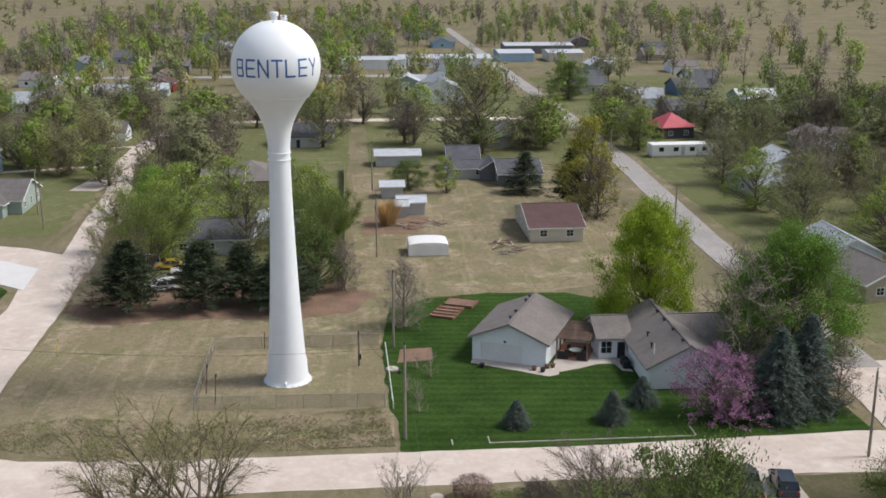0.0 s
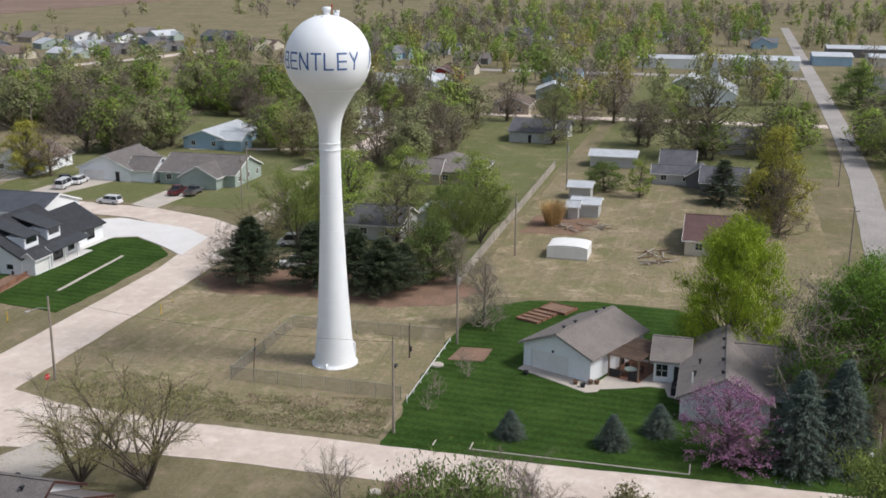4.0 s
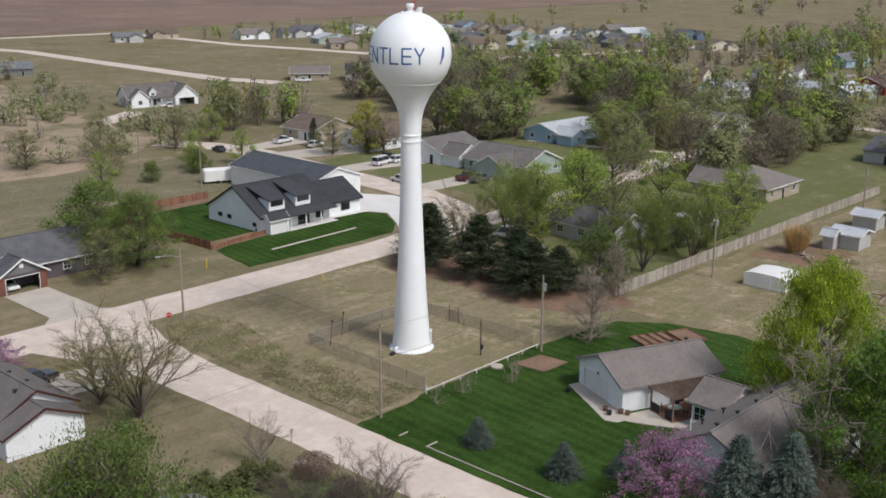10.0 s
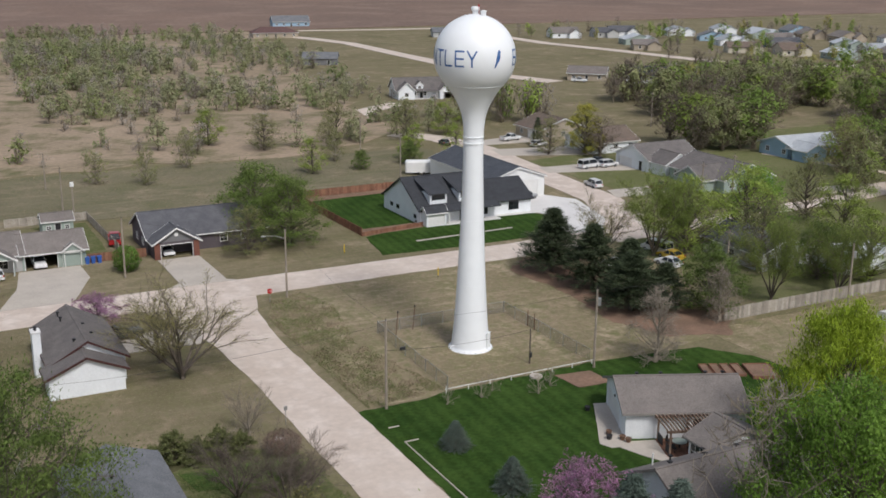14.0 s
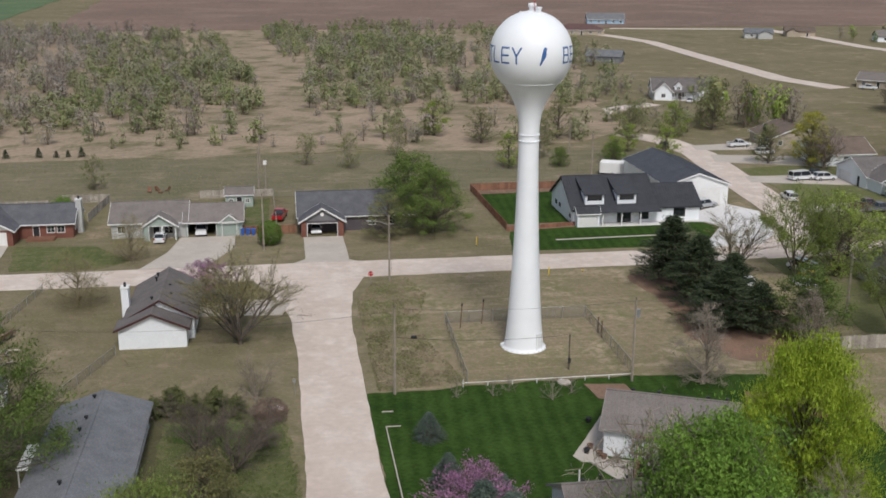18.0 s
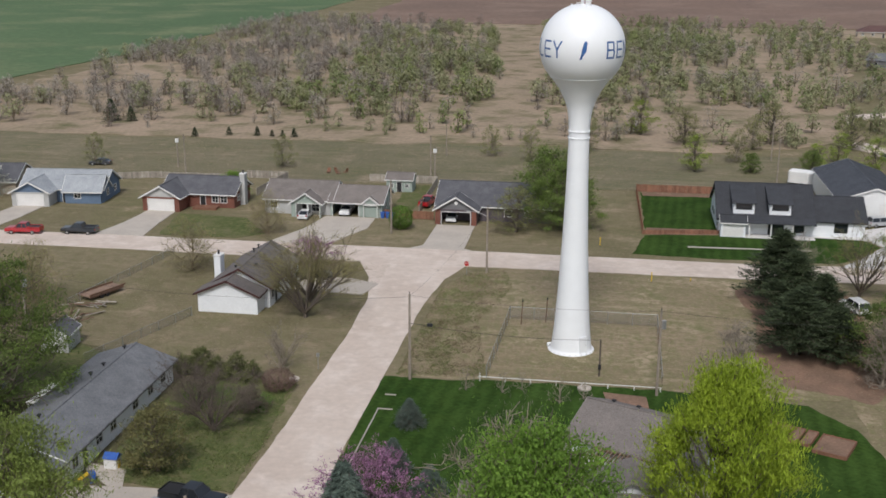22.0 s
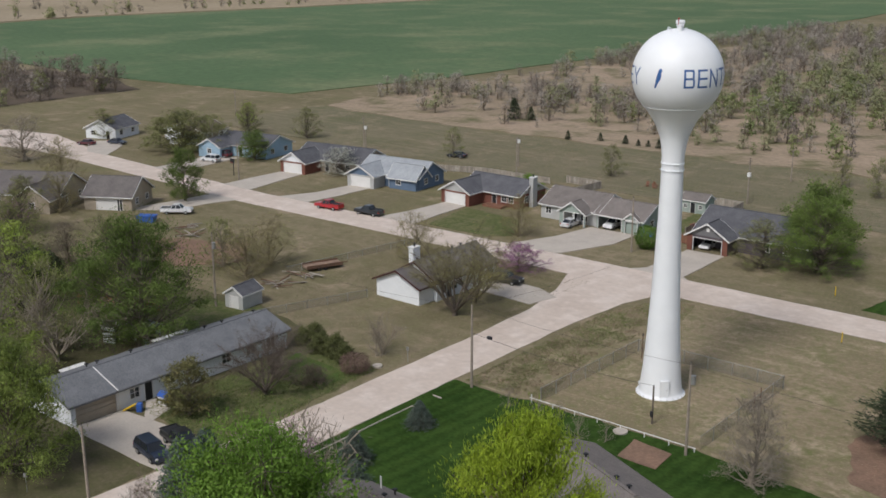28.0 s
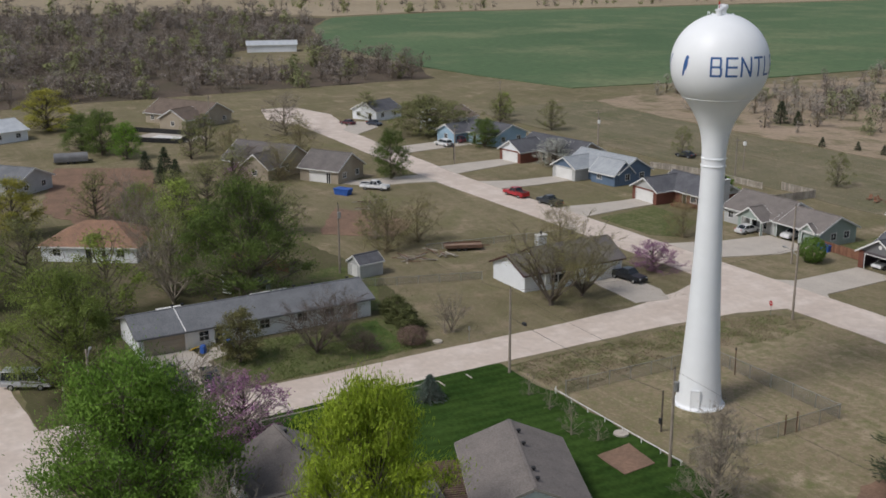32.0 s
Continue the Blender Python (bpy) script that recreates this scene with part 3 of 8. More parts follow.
# door at the foot, overflow pipe, bolts round the flange
da = radians(-52)
door_at = pose(2.36 * math.cos(da), 2.36 * math.sin(da), 0.15, 0, 0, math.degrees(da) + 90)
tower_door = part("door", Shape().soft_box(-0.42, 0.42, -0.04, 0.12, 0.0, 2.0, 0.03), M["steel"], tower, "white steel access door", door_at)
part("door_handle", Shape().tube((0.3, -0.08, 0.95), (0.3, -0.08, 1.15), 0.025), M["galv"], tower_door)
part("door_frame", Shape().box(-0.5, -0.43, -0.06, 0.1, 0, 2.08).box(0.43, 0.5, -0.06, 0.1, 0, 2.08).box(-0.5, 0.5, -0.06, 0.1, 2.01, 2.08), M["steel"], tower_door)
pa = radians(178)
part("overflow_pipe", Shape().tube((2.3 * math.cos(pa), 2.3 * math.sin(pa), 0.55), (2.75 * math.cos(pa), 2.75 * math.sin(pa), 0.5), 0.1).tube((2.75 * math.cos(pa), 2.75 * math.sin(pa), 0.55), (2.75 * math.cos(pa), 2.75 * math.sin(pa), 0.2), 0.11), M["steel"], tower)
for i in range(24):
    a = 2 * math.pi * i / 24
    part("bolt", Shape().lathe([(0.05, 0.05), (0.05, 0.17), (0.01, 0.18)], 6, (2.66 * math.cos(a), 2.66 * math.sin(a))), M["galv"], tower)


def wrapped(points_faces, name, az, label):
    """Lays a flat drawing (metres across, metres up) on the tank at the bearing az."""
    vs, fs = points_faces
    out = []
    for u, w in vs:
        lat = math.asin(w / SR)
        lon = az + u / SR
        out.append(((SR + 0.012) * math.cos(lat) * math.cos(lon), (SR + 0.012) * math.cos(lat) * math.sin(lon), SZ + (SR + 0.012) * math.sin(lat)))
    s = Shape().add(out, fs)
    return part(name, s, M["blue"], tower, label)


def strokes(lines, wide=0.19):
    """Straight strokes cut into short pieces, so that they bend round the tank."""
    vs, fs = [], []
    for (ax, ay), (bx, by) in lines:
        d = math.hypot(bx - ax, by - ay)
        nx, ny = -(by - ay) / d * wide / 2, (bx - ax) / d * wide / 2
        ex, ey = (bx - ax) / d * wide / 2, (by - ay) / d * wide / 2
        n = max(2, int(d / 0.2))
        k = len(vs)
        for i in range(n + 1):
            u = i / n
            x, y = ax - ex + (bx - ax + 2 * ex) * u, ay - ey + (by - ay + 2 * ey) * u
            vs += [(x - nx, y - ny), (x + nx, y + ny)]
        fs += [(k + 2 * i, k + 2 * i + 2, k + 2 * i + 3, k + 2 * i + 1) for i in range(n)]
    return vs, fs


LETTERS = {"B": [((0, 0), (0, 2)), ((0, 0), (.85, 0)), ((0, 1), (.8, 1)), ((0, 2), (.8, 2)), ((.85, 0), (.92, .2)), ((.92, .2), (.92, .8)), ((.92, .8), (.8, 1)), ((.8, 1), (.86, 1.2)), ((.86, 1.2), (.86, 1.8)), ((.86, 1.8), (.8, 2))],
           "E": [((0, 0), (0, 2)), ((0, 0), (.95, 0)), ((0, 1), (.9, 1)), ((0, 2), (.95, 2))],
           "N": [((0, 0), (0, 2)), ((0, 2), (.98, 0)), ((.98, 0), (.98, 2))],
           "T": [((0, 2), (1.0, 2)), ((.5, 0), (.5, 2))],
           "L": [((0, 0), (0, 2)), ((0, 0), (.9, 0))],
           "Y": [((0, 2), (.5, .95)), ((1.0, 2), (.5, .95)), ((.5, .95), (.5, 0))]}
for centre in (184.5, 4.5):
    for k, letter in enumerate("BENTLEY"):
        u0 = -4.72 + k * 1.42
        vs, fs = strokes([((ax + u0, ay * 0.82 - 0.74), (bx + u0, by * 0.82 - 0.74)) for (ax, ay), (bx, by) in LETTERS[letter]])
        wrapped((vs, fs), "letter", radians(centre), "blue painted capital letter " + letter)
for centre in (274.0, 94.0):
    vs, fs = [], []
    for k in range(19):
        v = -1.05 + 2.13 * k / 18
        lo = np.interp(v, [-1.05, -.75, -.4, 0, .45, .85, 1.08], [-.42, -.36, -.26, -.22, -.12, 0, .14])
        hi = np.interp(v, [-1.05, -1.0, -.55, -.2, .25, .6, .8, 1.0, 1.08], [-.3, -.2, -.05, .22, .34, .3, .42, .32, .16])
        vs += [(1.0 * (lo + (hi - lo) * j / 3), 0.93 * v + 0.05) for j in range(4)]
        if k:
            fs += [(4 * k - 4 + j, 4 * k - 3 + j, 4 * k + 1 + j, 4 * k + j) for j in range(3)]
    wrapped((vs, fs), "emblem", radians(centre), "blue painted emblem")

# ------------------------------------------------------------------ houses


def wall_panel(s, x0, x1, z0, z1, holes):
    """A wall 0.15 thick along local x in the plane y = 0, one closed mesh with real holes (x0, x1, z0, z1)."""
    xs = sorted({x0, x1, *[v for h in holes for v in h[:2]]})
    zs = sorted({z0, z1, *[v for h in holes for v in h[2:]]})
    nx, nz = len(xs) - 1, len(zs) - 1

    def solid(i, k):
        if not (0 <= i < nx and 0 <= k < nz):
            return False
        mx, mz = (xs[i] + xs[i + 1]) / 2, (zs[k] + zs[k + 1]) / 2
        return not any(h[0] < mx < h[1] and h[2] < mz < h[3] for h in holes)

    def at(i, k, back):
        return ((i * (nz + 1)) + k) * 2 + back

    vs = [(x, y, z) for x in xs for z in zs for y in (0, 0.15)]
    fs = []
    for i in range(nx):
        for k in range(nz):
            if solid(i, k):
                fs.append((at(i, k, 0), at(i + 1, k, 0), at(i + 1, k + 1, 0), at(i, k + 1, 0)))
                fs.append((at(i, k, 1), at(i, k + 1, 1), at(i + 1, k + 1, 1), at(i + 1, k, 1)))
                for di, dk, p, q in ((-1, 0, (i, k), (i, k + 1)), (1, 0, (i + 1, k + 1), (i + 1, k)), (0, -1, (i + 1, k), (i, k)), (0, 1, (i, k + 1), (i + 1, k + 1))):
                    if not solid(i + di, k + dk):
                        fs.append((at(*p, 0), at(*q, 0), at(*q, 1), at(*p, 1)))
    s.add(vs, fs)


def turned(shape, m):
    shape.v = [tuple(m @ Vector(p)) for p in shape.v]
    return shape


FACES = {"s": 0, "e": 90, "n": 180, "w": 270}


def put_opening(house, m, kind, w, h, trim, far=False):
    """A window, door or garage door in a hole; local x along the wall, -y outwards, origin at the hole's bottom centre."""
    if kind == "window":
        frame_s = Shape().box(-w / 2 - .07, -w / 2 + .03, -.035, .09, -.07, h + .07).box(w / 2 - .03, w / 2 + .07, -.035, .09, -.07, h + .07)
        frame_s.box(-w / 2 + .03, w / 2 - .03, -.035, .09, -.07, .03).box(-w / 2 + .03, w / 2 - .03, -.035, .09, h - .03, h + .07)
        win = part("window", turned(frame_s, m), trim, house)
        part("pane", turned(Shape().box(-w / 2 + .02, w / 2 - .02, .04, .06, .02, h - .02), m), M["glass"], win)
        if far:
            return
        part("mullion", turned(Shape().box(-.025, .025, .0, .035, .03, h - .03).box(-w / 2 + .03, -.025, 0, .035, h / 2 - .02, h / 2 + .02).box(.025, w / 2 - .03, 0, .035, h / 2 - .02, h / 2 + .02), m), trim, win)
    elif kind == "door":
        d = part("door", turned(Shape().soft_box(-w / 2, w / 2, .03, .08, 0.02, h, .01), m), M["dark"], house)
        part("door_frame", turned(Shape().box(-w / 2 - .08, -w / 2, -.03, .1, 0, h + .08).box(w / 2, w / 2 + .08, -.03, .1, 0, h + .08).box(-w / 2, w / 2, -.03, .1, h, h + .08), m), trim, d)
        part("door_handle", turned(Shape().tube((w / 2 - .1, -.04, 1.0), (w / 2 - .1, .03, 1.0), .03), m), M["galv"], d)
    elif kind in ("garage", "garage_tan"):
        mt = M["white"] if kind == "garage" else M["wall_tan"]
        gd = part("garage_door", turned(Shape().box(-w / 2, w / 2, .09, .11, 0.02, h), m), mt, house)
        for k in range(4):
            part("panel", turned(Shape().soft_box(-w / 2 + .02, w / 2 - .02, .055, .09, .03 + k * h / 4, (k + 1) * h / 4 - .015, .012), m), mt, gd)
        part("door_trim", turned(Shape().box(-w / 2 - .1, -w / 2, -.03, .1, 0, h + .1).box(w / 2, w / 2 + .1, -.03, .1, 0, h + .1).box(-w / 2, w / 2, -.03, .1, h, h + .1), m), trim, gd)
    elif kind == "open":
        part("door_trim", turned(Shape().box(-w / 2 - .1, -w / 2, -.03, .1, 0, h + .1).box(w / 2, w / 2 + .1, -.03, .1, 0, h + .1).box(-w / 2, w / 2, -.03, .1, h, h + .1), m), trim, house)


def gable_block(house, cx, cy, lx, ly, h, rise, axis, wall, roof, trim, holes=(), over=0.45, z0=0.0, hip=False, fascia=None, gable_mat=None, ribs=False, far=False):
    """One block of a house in the house's own frame: four walls with holes, gables, two roof slopes, trim boards. axis: 'x' or 'y', the ridge's way.
    holes: (face, offset from the face's centre, sill, width, height, kind)."""
    fascia = fascia or trim
    for face, deg in FACES.items():
        length, off = (lx, ly / 2) if face in "sn" else (ly, lx / 2)
        mine = [q for q in holes if q[0] == face]
        m = pose(cx, cy, z0) @ pose(0, 0, 0, 0, 0, deg) @ pose(0, -off, 0)
        s = Shape()
        cut = 0.0 if face in "sn" else 0.15
        wall_panel(s, -length / 2 + cut, length / 2 - cut, -0.05, h, [(o - w / 2, o + w / 2, z, z + hh) for _, o, z, w, hh, _ in mine])
        part("wall", turned(s, m), wall, house)
        for _, o, z, w, hh, kind in mine:
            put_opening(house, m @ pose(o, 0, z), kind, w, hh, trim, far)
        if not hip and ((axis == "x") == (face in "ew")):
            part("gable", turned(Shape().add([(-length / 2, .0, h), (length / 2, .0, h), (0, .0, h + rise), (-length / 2, .15, h), (length / 2, .15, h), (0, .15, h + rise)],
                                             [(0, 1, 2), (5, 4, 3), (0, 2, 5, 3), (2, 1, 4, 5), (1, 0, 3, 4)]), m), gable_mat or wall, house)
    base = pose(cx, cy, z0) @ (pose(0, 0, 0) if axis == "x" else pose(0, 0, 0, 0, 0, 90))
    a, b = (lx / 2, ly / 2) if axis == "x" else (ly / 2, lx / 2)
    drop = rise * over / b
    th = 0.16
    if hip:
        hb = min(b, a - 0.3)
        for sgn in (-1, 1):
            s = Shape()
            lo = [(-a - over, sgn * (b + over), h - drop), (a + over, sgn * (b + over), h - drop), (a - hb, 0, h + rise), (-a + hb, 0, h + rise)]
            s.add(lo + [(x, y, z + th) for x, y, z in lo], [(3, 2, 1, 0), (4, 5, 6, 7), (0, 1, 5, 4), (1, 2, 6, 5), (2, 3, 7, 6), (3, 0, 4, 7)])
            part("roof", turned(s, base), roof, house)
            s = Shape()
            lo = [(sgn * (a + over), -b - over, h - drop), (sgn * (a + over), b + over, h - drop), (sgn * (a - hb), 0, h + rise)]
            s.add(lo + [(x, y, z + th) for x, y, z in lo], [(2, 1, 0), (3, 4, 5), (0, 1, 4, 3), (1, 2, 5, 4), (2, 0, 3, 5)])
            part("roof", turned(s, base), roof, house)
    else:
        for sgn in (-1, 1):
            s = Shape()
            lo = [(-a - over, sgn * (b + over), h - drop), (a + over, sgn * (b + over), h - drop), (a + over, 0, h + rise), (-a - over, 0, h + rise)]
            s.add(lo + [(x, y, z + th) for x, y, z in lo], [(3, 2, 1, 0), (4, 5, 6, 7), (0, 1, 5, 4), (1, 2, 6, 5), (2, 3, 7, 6), (3, 0, 4, 7)])
            part("roof", turned(s, base), roof, house)
            if ribs:
                s = Shape()
                k = -a - over + 0.25
                while k < a + over:
                    q = [(k, sgn * (b + over), h - drop + th), (k + .05, sgn * (b + over), h - drop + th), (k + .05, 0, h + rise + th), (k, 0, h + rise + th)]
                    s.add(q + [(x, y, z + .06) for x, y, z in q], [(4, 5, 6, 7), (0, 1, 5, 4), (1, 2, 6, 5), (3, 0, 4, 7)])
                    k += 0.5
                tagged(part("seams", turned(s, base), roof, house), kind="stuff")
            for e in (() if far else (-1, 1)):
                x = e * (a + over)
                q = [(x - .02, sgn * (b + over), h - drop - .1), (x + .03, sgn * (b + over), h - drop - .1), (x + .03, 0, h + rise - .1), (x - .02, 0, h + rise - .1)]
                part("barge_board", turned(Shape().add(q + [(x2, y2, z2 + .27) for x2, y2, z2 in q], [(3, 2, 1, 0), (4, 5, 6, 7), (0, 1, 5, 4), (1, 2, 6, 5), (2, 3, 7, 6), (3, 0, 4, 7)]), base), fascia, house)
        if not far:
            part("ridge_cap", turned(Shape().box(-a - over, a + over, -.14, .14, h + rise + th - .06, h + rise + th + .035), base), roof, house)
    for sgn in (() if far else (-1, 1)):
        y = sgn * (b + over)
        part("gutter", turned(Shape().box(-a - over, a + over, y - .06 if sgn < 0 else y, y if sgn < 0 else y + .06, h - drop - .06, h - drop + .12), base), fascia, house)


def chimney(house, x, y, w, d, z1, mt):
    c = part("chimney", Shape().box(x - w / 2, x + w / 2, y - d / 2, y + d / 2, 0, z1), mt, house)
    part("chimney_cap", Shape().box(x - w / 2 - .08, x + w / 2 + .08, y - d / 2 - .08, y + d / 2 + .08, z1, z1 + .12), M["white"], c)
    part("flue", Shape().tube((x, y, z1 + .1), (x, y, z1 + .65), .16), M["dark"], c)


def vent_pipes(house, spots):
    for x, y, z in spots:
        part("roof_vent", Shape().tube((x, y, z - .3), (x, y, z + .35), .09).box(x - .17, x + .17, y - .17, y + .17, z + .3, z + .42), M["dark"], house)


W_, R_ = (lambda k: M["wall_" + k]), (lambda k: M["roof_" + k])



def windows_on(face, spots, z=0.95, w=1.2, h=1.15):
    return [(face, o, z, w, h, "window") for o in spots]


# white detached garage with its apron and covered deck
M["deckwood"] = mat("brown_deck_timber", (0.24, 0.165, 0.12), (0.18, 0.12, 0.09), 0.8, 6, 0.9, bump=0.3, vary=0.2)
TRIM_TAUPE = mat("taupe_trim", (0.3, 0.27, 0.245), (0.25, 0.225, 0.205), 1, 5, 0.7, bump=0.02, grain=0.3)
TRIM_SLATE = mat("slate_trim", (0.2, 0.2, 0.205), (0.16, 0.16, 0.165), 1, 5, 0.7, bump=0.02, grain=0.3)
garage = thing("detached_garage", "white detached double garage and taupe shingle roof", "garage", pose(8.5, -28.3, 0, 0, 0, -24))
gable_block(garage, 0, 0.15, 12.2, 9.0, 3.0, 1.85, "x", W_("white"), R_("taupe"), M["white"], [("w", -0.9, 0, 4.9, 2.25, "garage"), ("e", 0, 0, 4.9, 2.15, "garage"), ("s", 1.2, 0, 0.95, 2.05, "door"), ("s", 3.6, 1.1, 1.1, 1.0, "window")], fascia=TRIM_TAUPE)
vent_pipes(garage, [(-4, 0.6, 4.75), (-1.5, 0.6, 4.75), (3.2, 0.6, 4.75), (5.0, 0.6, 4.75)])
part("lamp", Shape().box(-6.2, -6.1, 0.5, 0.75, 2.5, 2.75), M["dark"], garage)
# main house
house = thing("ranch_house", "white ranch house with a taupe shingle roof, on the green lawn", "house", pose(0, 0, 0))
gable_block(house, 1.75, -44.4, 16.4, 8.9, 2.75, 2.3, "x", W_("white"), R_("taupe"), M["white"], [("w", 2.2, 0.2, 0.7, 0.4, "window"), *windows_on("s", (-6, -3)), *windows_on("n", (-1.5,))], fascia=TRIM_TAUPE)
gable_block(house, 6.8, -38.4, 6.6, 3.6, 2.75, 1.5, "y", W_("white"), R_("taupe"), M["white"], [("w", 0.9, 0, 0.95, 2.05, "door"), ("w", -0.9, 0.7, 1.3, 1.5, "window"), *windows_on("n", (0,)), *windows_on("e", (0,))], fascia=TRIM_TAUPE)
gable_block(house, 5.2, -48.6, 8.6, 6.0, 2.72, 2.05, "y", W_("white"), R_("taupe"), M["white"], [*windows_on("w", (0,)), *windows_on("s", (-2, 2)), *windows_on("e", (0,))], fascia=TRIM_TAUPE)
vent_pipes(house, [(-5.0, -44.0, 4.9), (-1.2, -44.0, 4.9), (2.4, -44.0, 4.9), (5.4, -44.0, 4.9), (0.6, -41.6, 3.9), (-2.6, -41.2, 3.7)])
part("vent_stack", Shape().tube((-4.4, -41.0, 3.4), (-4.4, -41.0, 4.6), 0.07), M["white"], house)
for k in (-1, 1):
    part("air_conditioner", Shape().soft_box(0.4 + k * 0.62, 1.3 + k * 0.62, -39.6, -38.75, 0, 0.95, 0.05), M["dark"], house)
deck = thing("pergola", "brown timber pergola over a deck between garage and house", "pergola", pose(6.1, -34.2, 0, 0, 0, -20))
for k in range(22):
    part("deck_board", Shape().soft_box(-3.2 + k * 0.29, -2.93 + k * 0.29, -2.1, 1.9, 0, 0.14, 0.01), M["cedar"], deck)
for x in (-3.0, 0.0, 3.0):
    for y in (-1.9, 1.7):
        part("post", Shape().box(x - .08, x + .08, y - .08, y + .08, 0.14, 2.5), M["deckwood"], deck)
for y in (-1.9, 1.7):
    part("beam", Shape().box(-3.4, 3.4, y - .09, y + .09, 2.5, 2.74), M["deckwood"], deck)
for k in range(19):
    part("rafter", Shape().box(-3.4 + k * .37, -3.3 + k * .37, -2.3, 2.1, 2.74, 2.9), M["deckwood"], deck)
part("lattice", Shape().box(-3.02, -2.96, 0.3, 1.7, 0.14, 1.05), M["dark"], deck)
part("lattice", Shape().box(-3.02, -2.96, -1.9, -0.7, 0.14, 1.05), M["dark"], deck)

# white house with the chimney, west of the side road
nhouse = thing("gable_house", "small white house with brown shingle roof and maroon trim", "house", pose(-44.2, 13.2, 0))
gable_block(nhouse, 0.5, 1.9, 8.0, 13.4, 2.9, 2.2, "y", W_("white"), R_("greytaupe"), M["white"], [*windows_on("e", (-5.2, -2.9)), ("e", -4.0, 0, 0.95, 2.05, "door"), *windows_on("w", (-4, 3)), ("e", 1.0, 0, 2.6, 2.1, "garage"), ("e", 4.2, 0, 2.6, 2.1, "garage")], fascia=dkred)
gable_block(nhouse, -0.2, -6.3, 8.0, 3.0, 2.6, 1.75, "y", W_("white"), R_("greytaupe"), M["white"], [], fascia=dkred)
chimney(nhouse, -4.2, 0.4, 0.9, 1.5, 5.3, W_("white"))
vent_pipes(nhouse, [(-0.6, -3, 4.6), (1.2, 2, 4.6), (-0.8, 5, 4.7), (-0.8, 7, 4.7), (1.6, -1, 4.4)])
# long ranch house by the south crossing
ranch = thing("long_ranch_house", "long white ranch house with a blue-grey shingle roof", "house", pose(-46.7, -32.2, 0))
gable_block(ranch, 0, 0, 8.4, 30, 2.5, 1.45, "y", W_("white"), R_("bluegrey"), M["white"], [("e", -12.0, 0, 4.9, 2.15, "garage_tan"), ("e", -7.2, 0.8, 1.2, 1.2, "window"), ("e", -5.4, 0, 0.95, 2.05, "door"), *windows_on("e", (-2.5, 0.5, 5.5, 9.2, 12.4), w=1.3), *windows_on("n", (-2, 2)), *windows_on("w", (-10, -5, 6, 11))], fascia=TRIM_SLATE)
part("porch_roof", Shape().soft_box(-5.8, -3.9, -10.2, -7.0, 2.3, 2.42, 0.03), M["white"], ranch, "white flat patio roof")
for y in (-10.0, -7.2):
    part("porch_post", Shape().box(-5.7, -5.58, y - .06, y + .06, 0, 2.3), M["white"], ranch)
part("shed_roof", Shape().soft_box(-5.8, -3.7, 2.2, 7.4, 2.25, 2.37, 0.03), M["white"], ranch, "white lean-to roof behind the house")
for y in (2.4, 7.2):
    part("porch_post", Shape().box(-5.7, -5.58, y - .06, y + .06, 0, 2.25), M["white"], ranch)
part("downpipe", Shape().tube((4.3, -9.3, 0), (4.3, -9.3, 2.4), .05, n=6), M["white"], ranch)
part("roof_seam", turned(Shape().box(-.06, .06, 0, 4.75, 0, .06), pose(4.66, -9.5, 2.52, 0, 0, 90) @ pose(0, 0, 0, 19)), M["white"], ranch, "pale flashing strip down the roof")
vent_pipes(ranch, [(-0.7, 14, 3.8), (-0.7, 9, 3.8), (-0.8, -4, 3.8), (-1.4, -8, 3.6), (-1.6, -9.2, 3.55), (-0.9, 6.5, 3.75)])

# houses along the north side of the cross road
dk = thing("dark_garage_house", "dark grey house with a charcoal roof and an open garage", "house", pose(-22, 55.5, 0))
gable_block(dk, 6.0, 8.3, 19.5, 11, 2.75, 2.9, "x", W_("purple"), R_("slate"), M["white"], [*windows_on("w", (-2, 2)), *windows_on("s", (2.5, 6))])
gable_block(dk, 0, 1.2, 6.9, 3.4, 2.7, 2.1, "y", W_("purple"), R_("slate"), M["white"], [("s", 0, 0, 4.9, 2.2, "open"), ], over=0.5, gable_mat=W_("grey"))
for x in (-3.1, 3.1):
    part("brick_pier", Shape().box(x - .42, x + .42, -.62, -.5, 0, 2.6), W_("brick"), dk)
part("gable_vent", turned(Shape().lathe([(0.02, 0), (0.32, 0.02), (0.32, 0.08), (0.02, 0.1)], 14), pose(0, -.42, 3.75, 90)), M["white"], dk)
sage = thing("sage_house", "sage green house with a taupe roof, white porch and open garage", "house", pose(-45.8, 57.4, 0))
gable_block(sage, -4.6, 5.2, 12.0, 9.6, 2.7, 2.3, "x", W_("palegrey"), R_("taupe"), M["white"], [*windows_on("s", (-4.4,)), ("s", 1.2, 0, 0.95, 2.05, "door"), ("s", 3.2, 0.6, 1.4, 1.5, "window"), *windows_on("w", (0,))])
gable_block(sage, 5.9, 4.4, 9.2, 8.4, 2.6, 2.0, "x", W_("sage"), R_("taupe"), M["white"], [("s", -1.9, 0, 4.6, 2.15, "open"), ("s", 2.6, 0, 2.7, 2.15, "garage"), *windows_on("e", (-1, 2))])
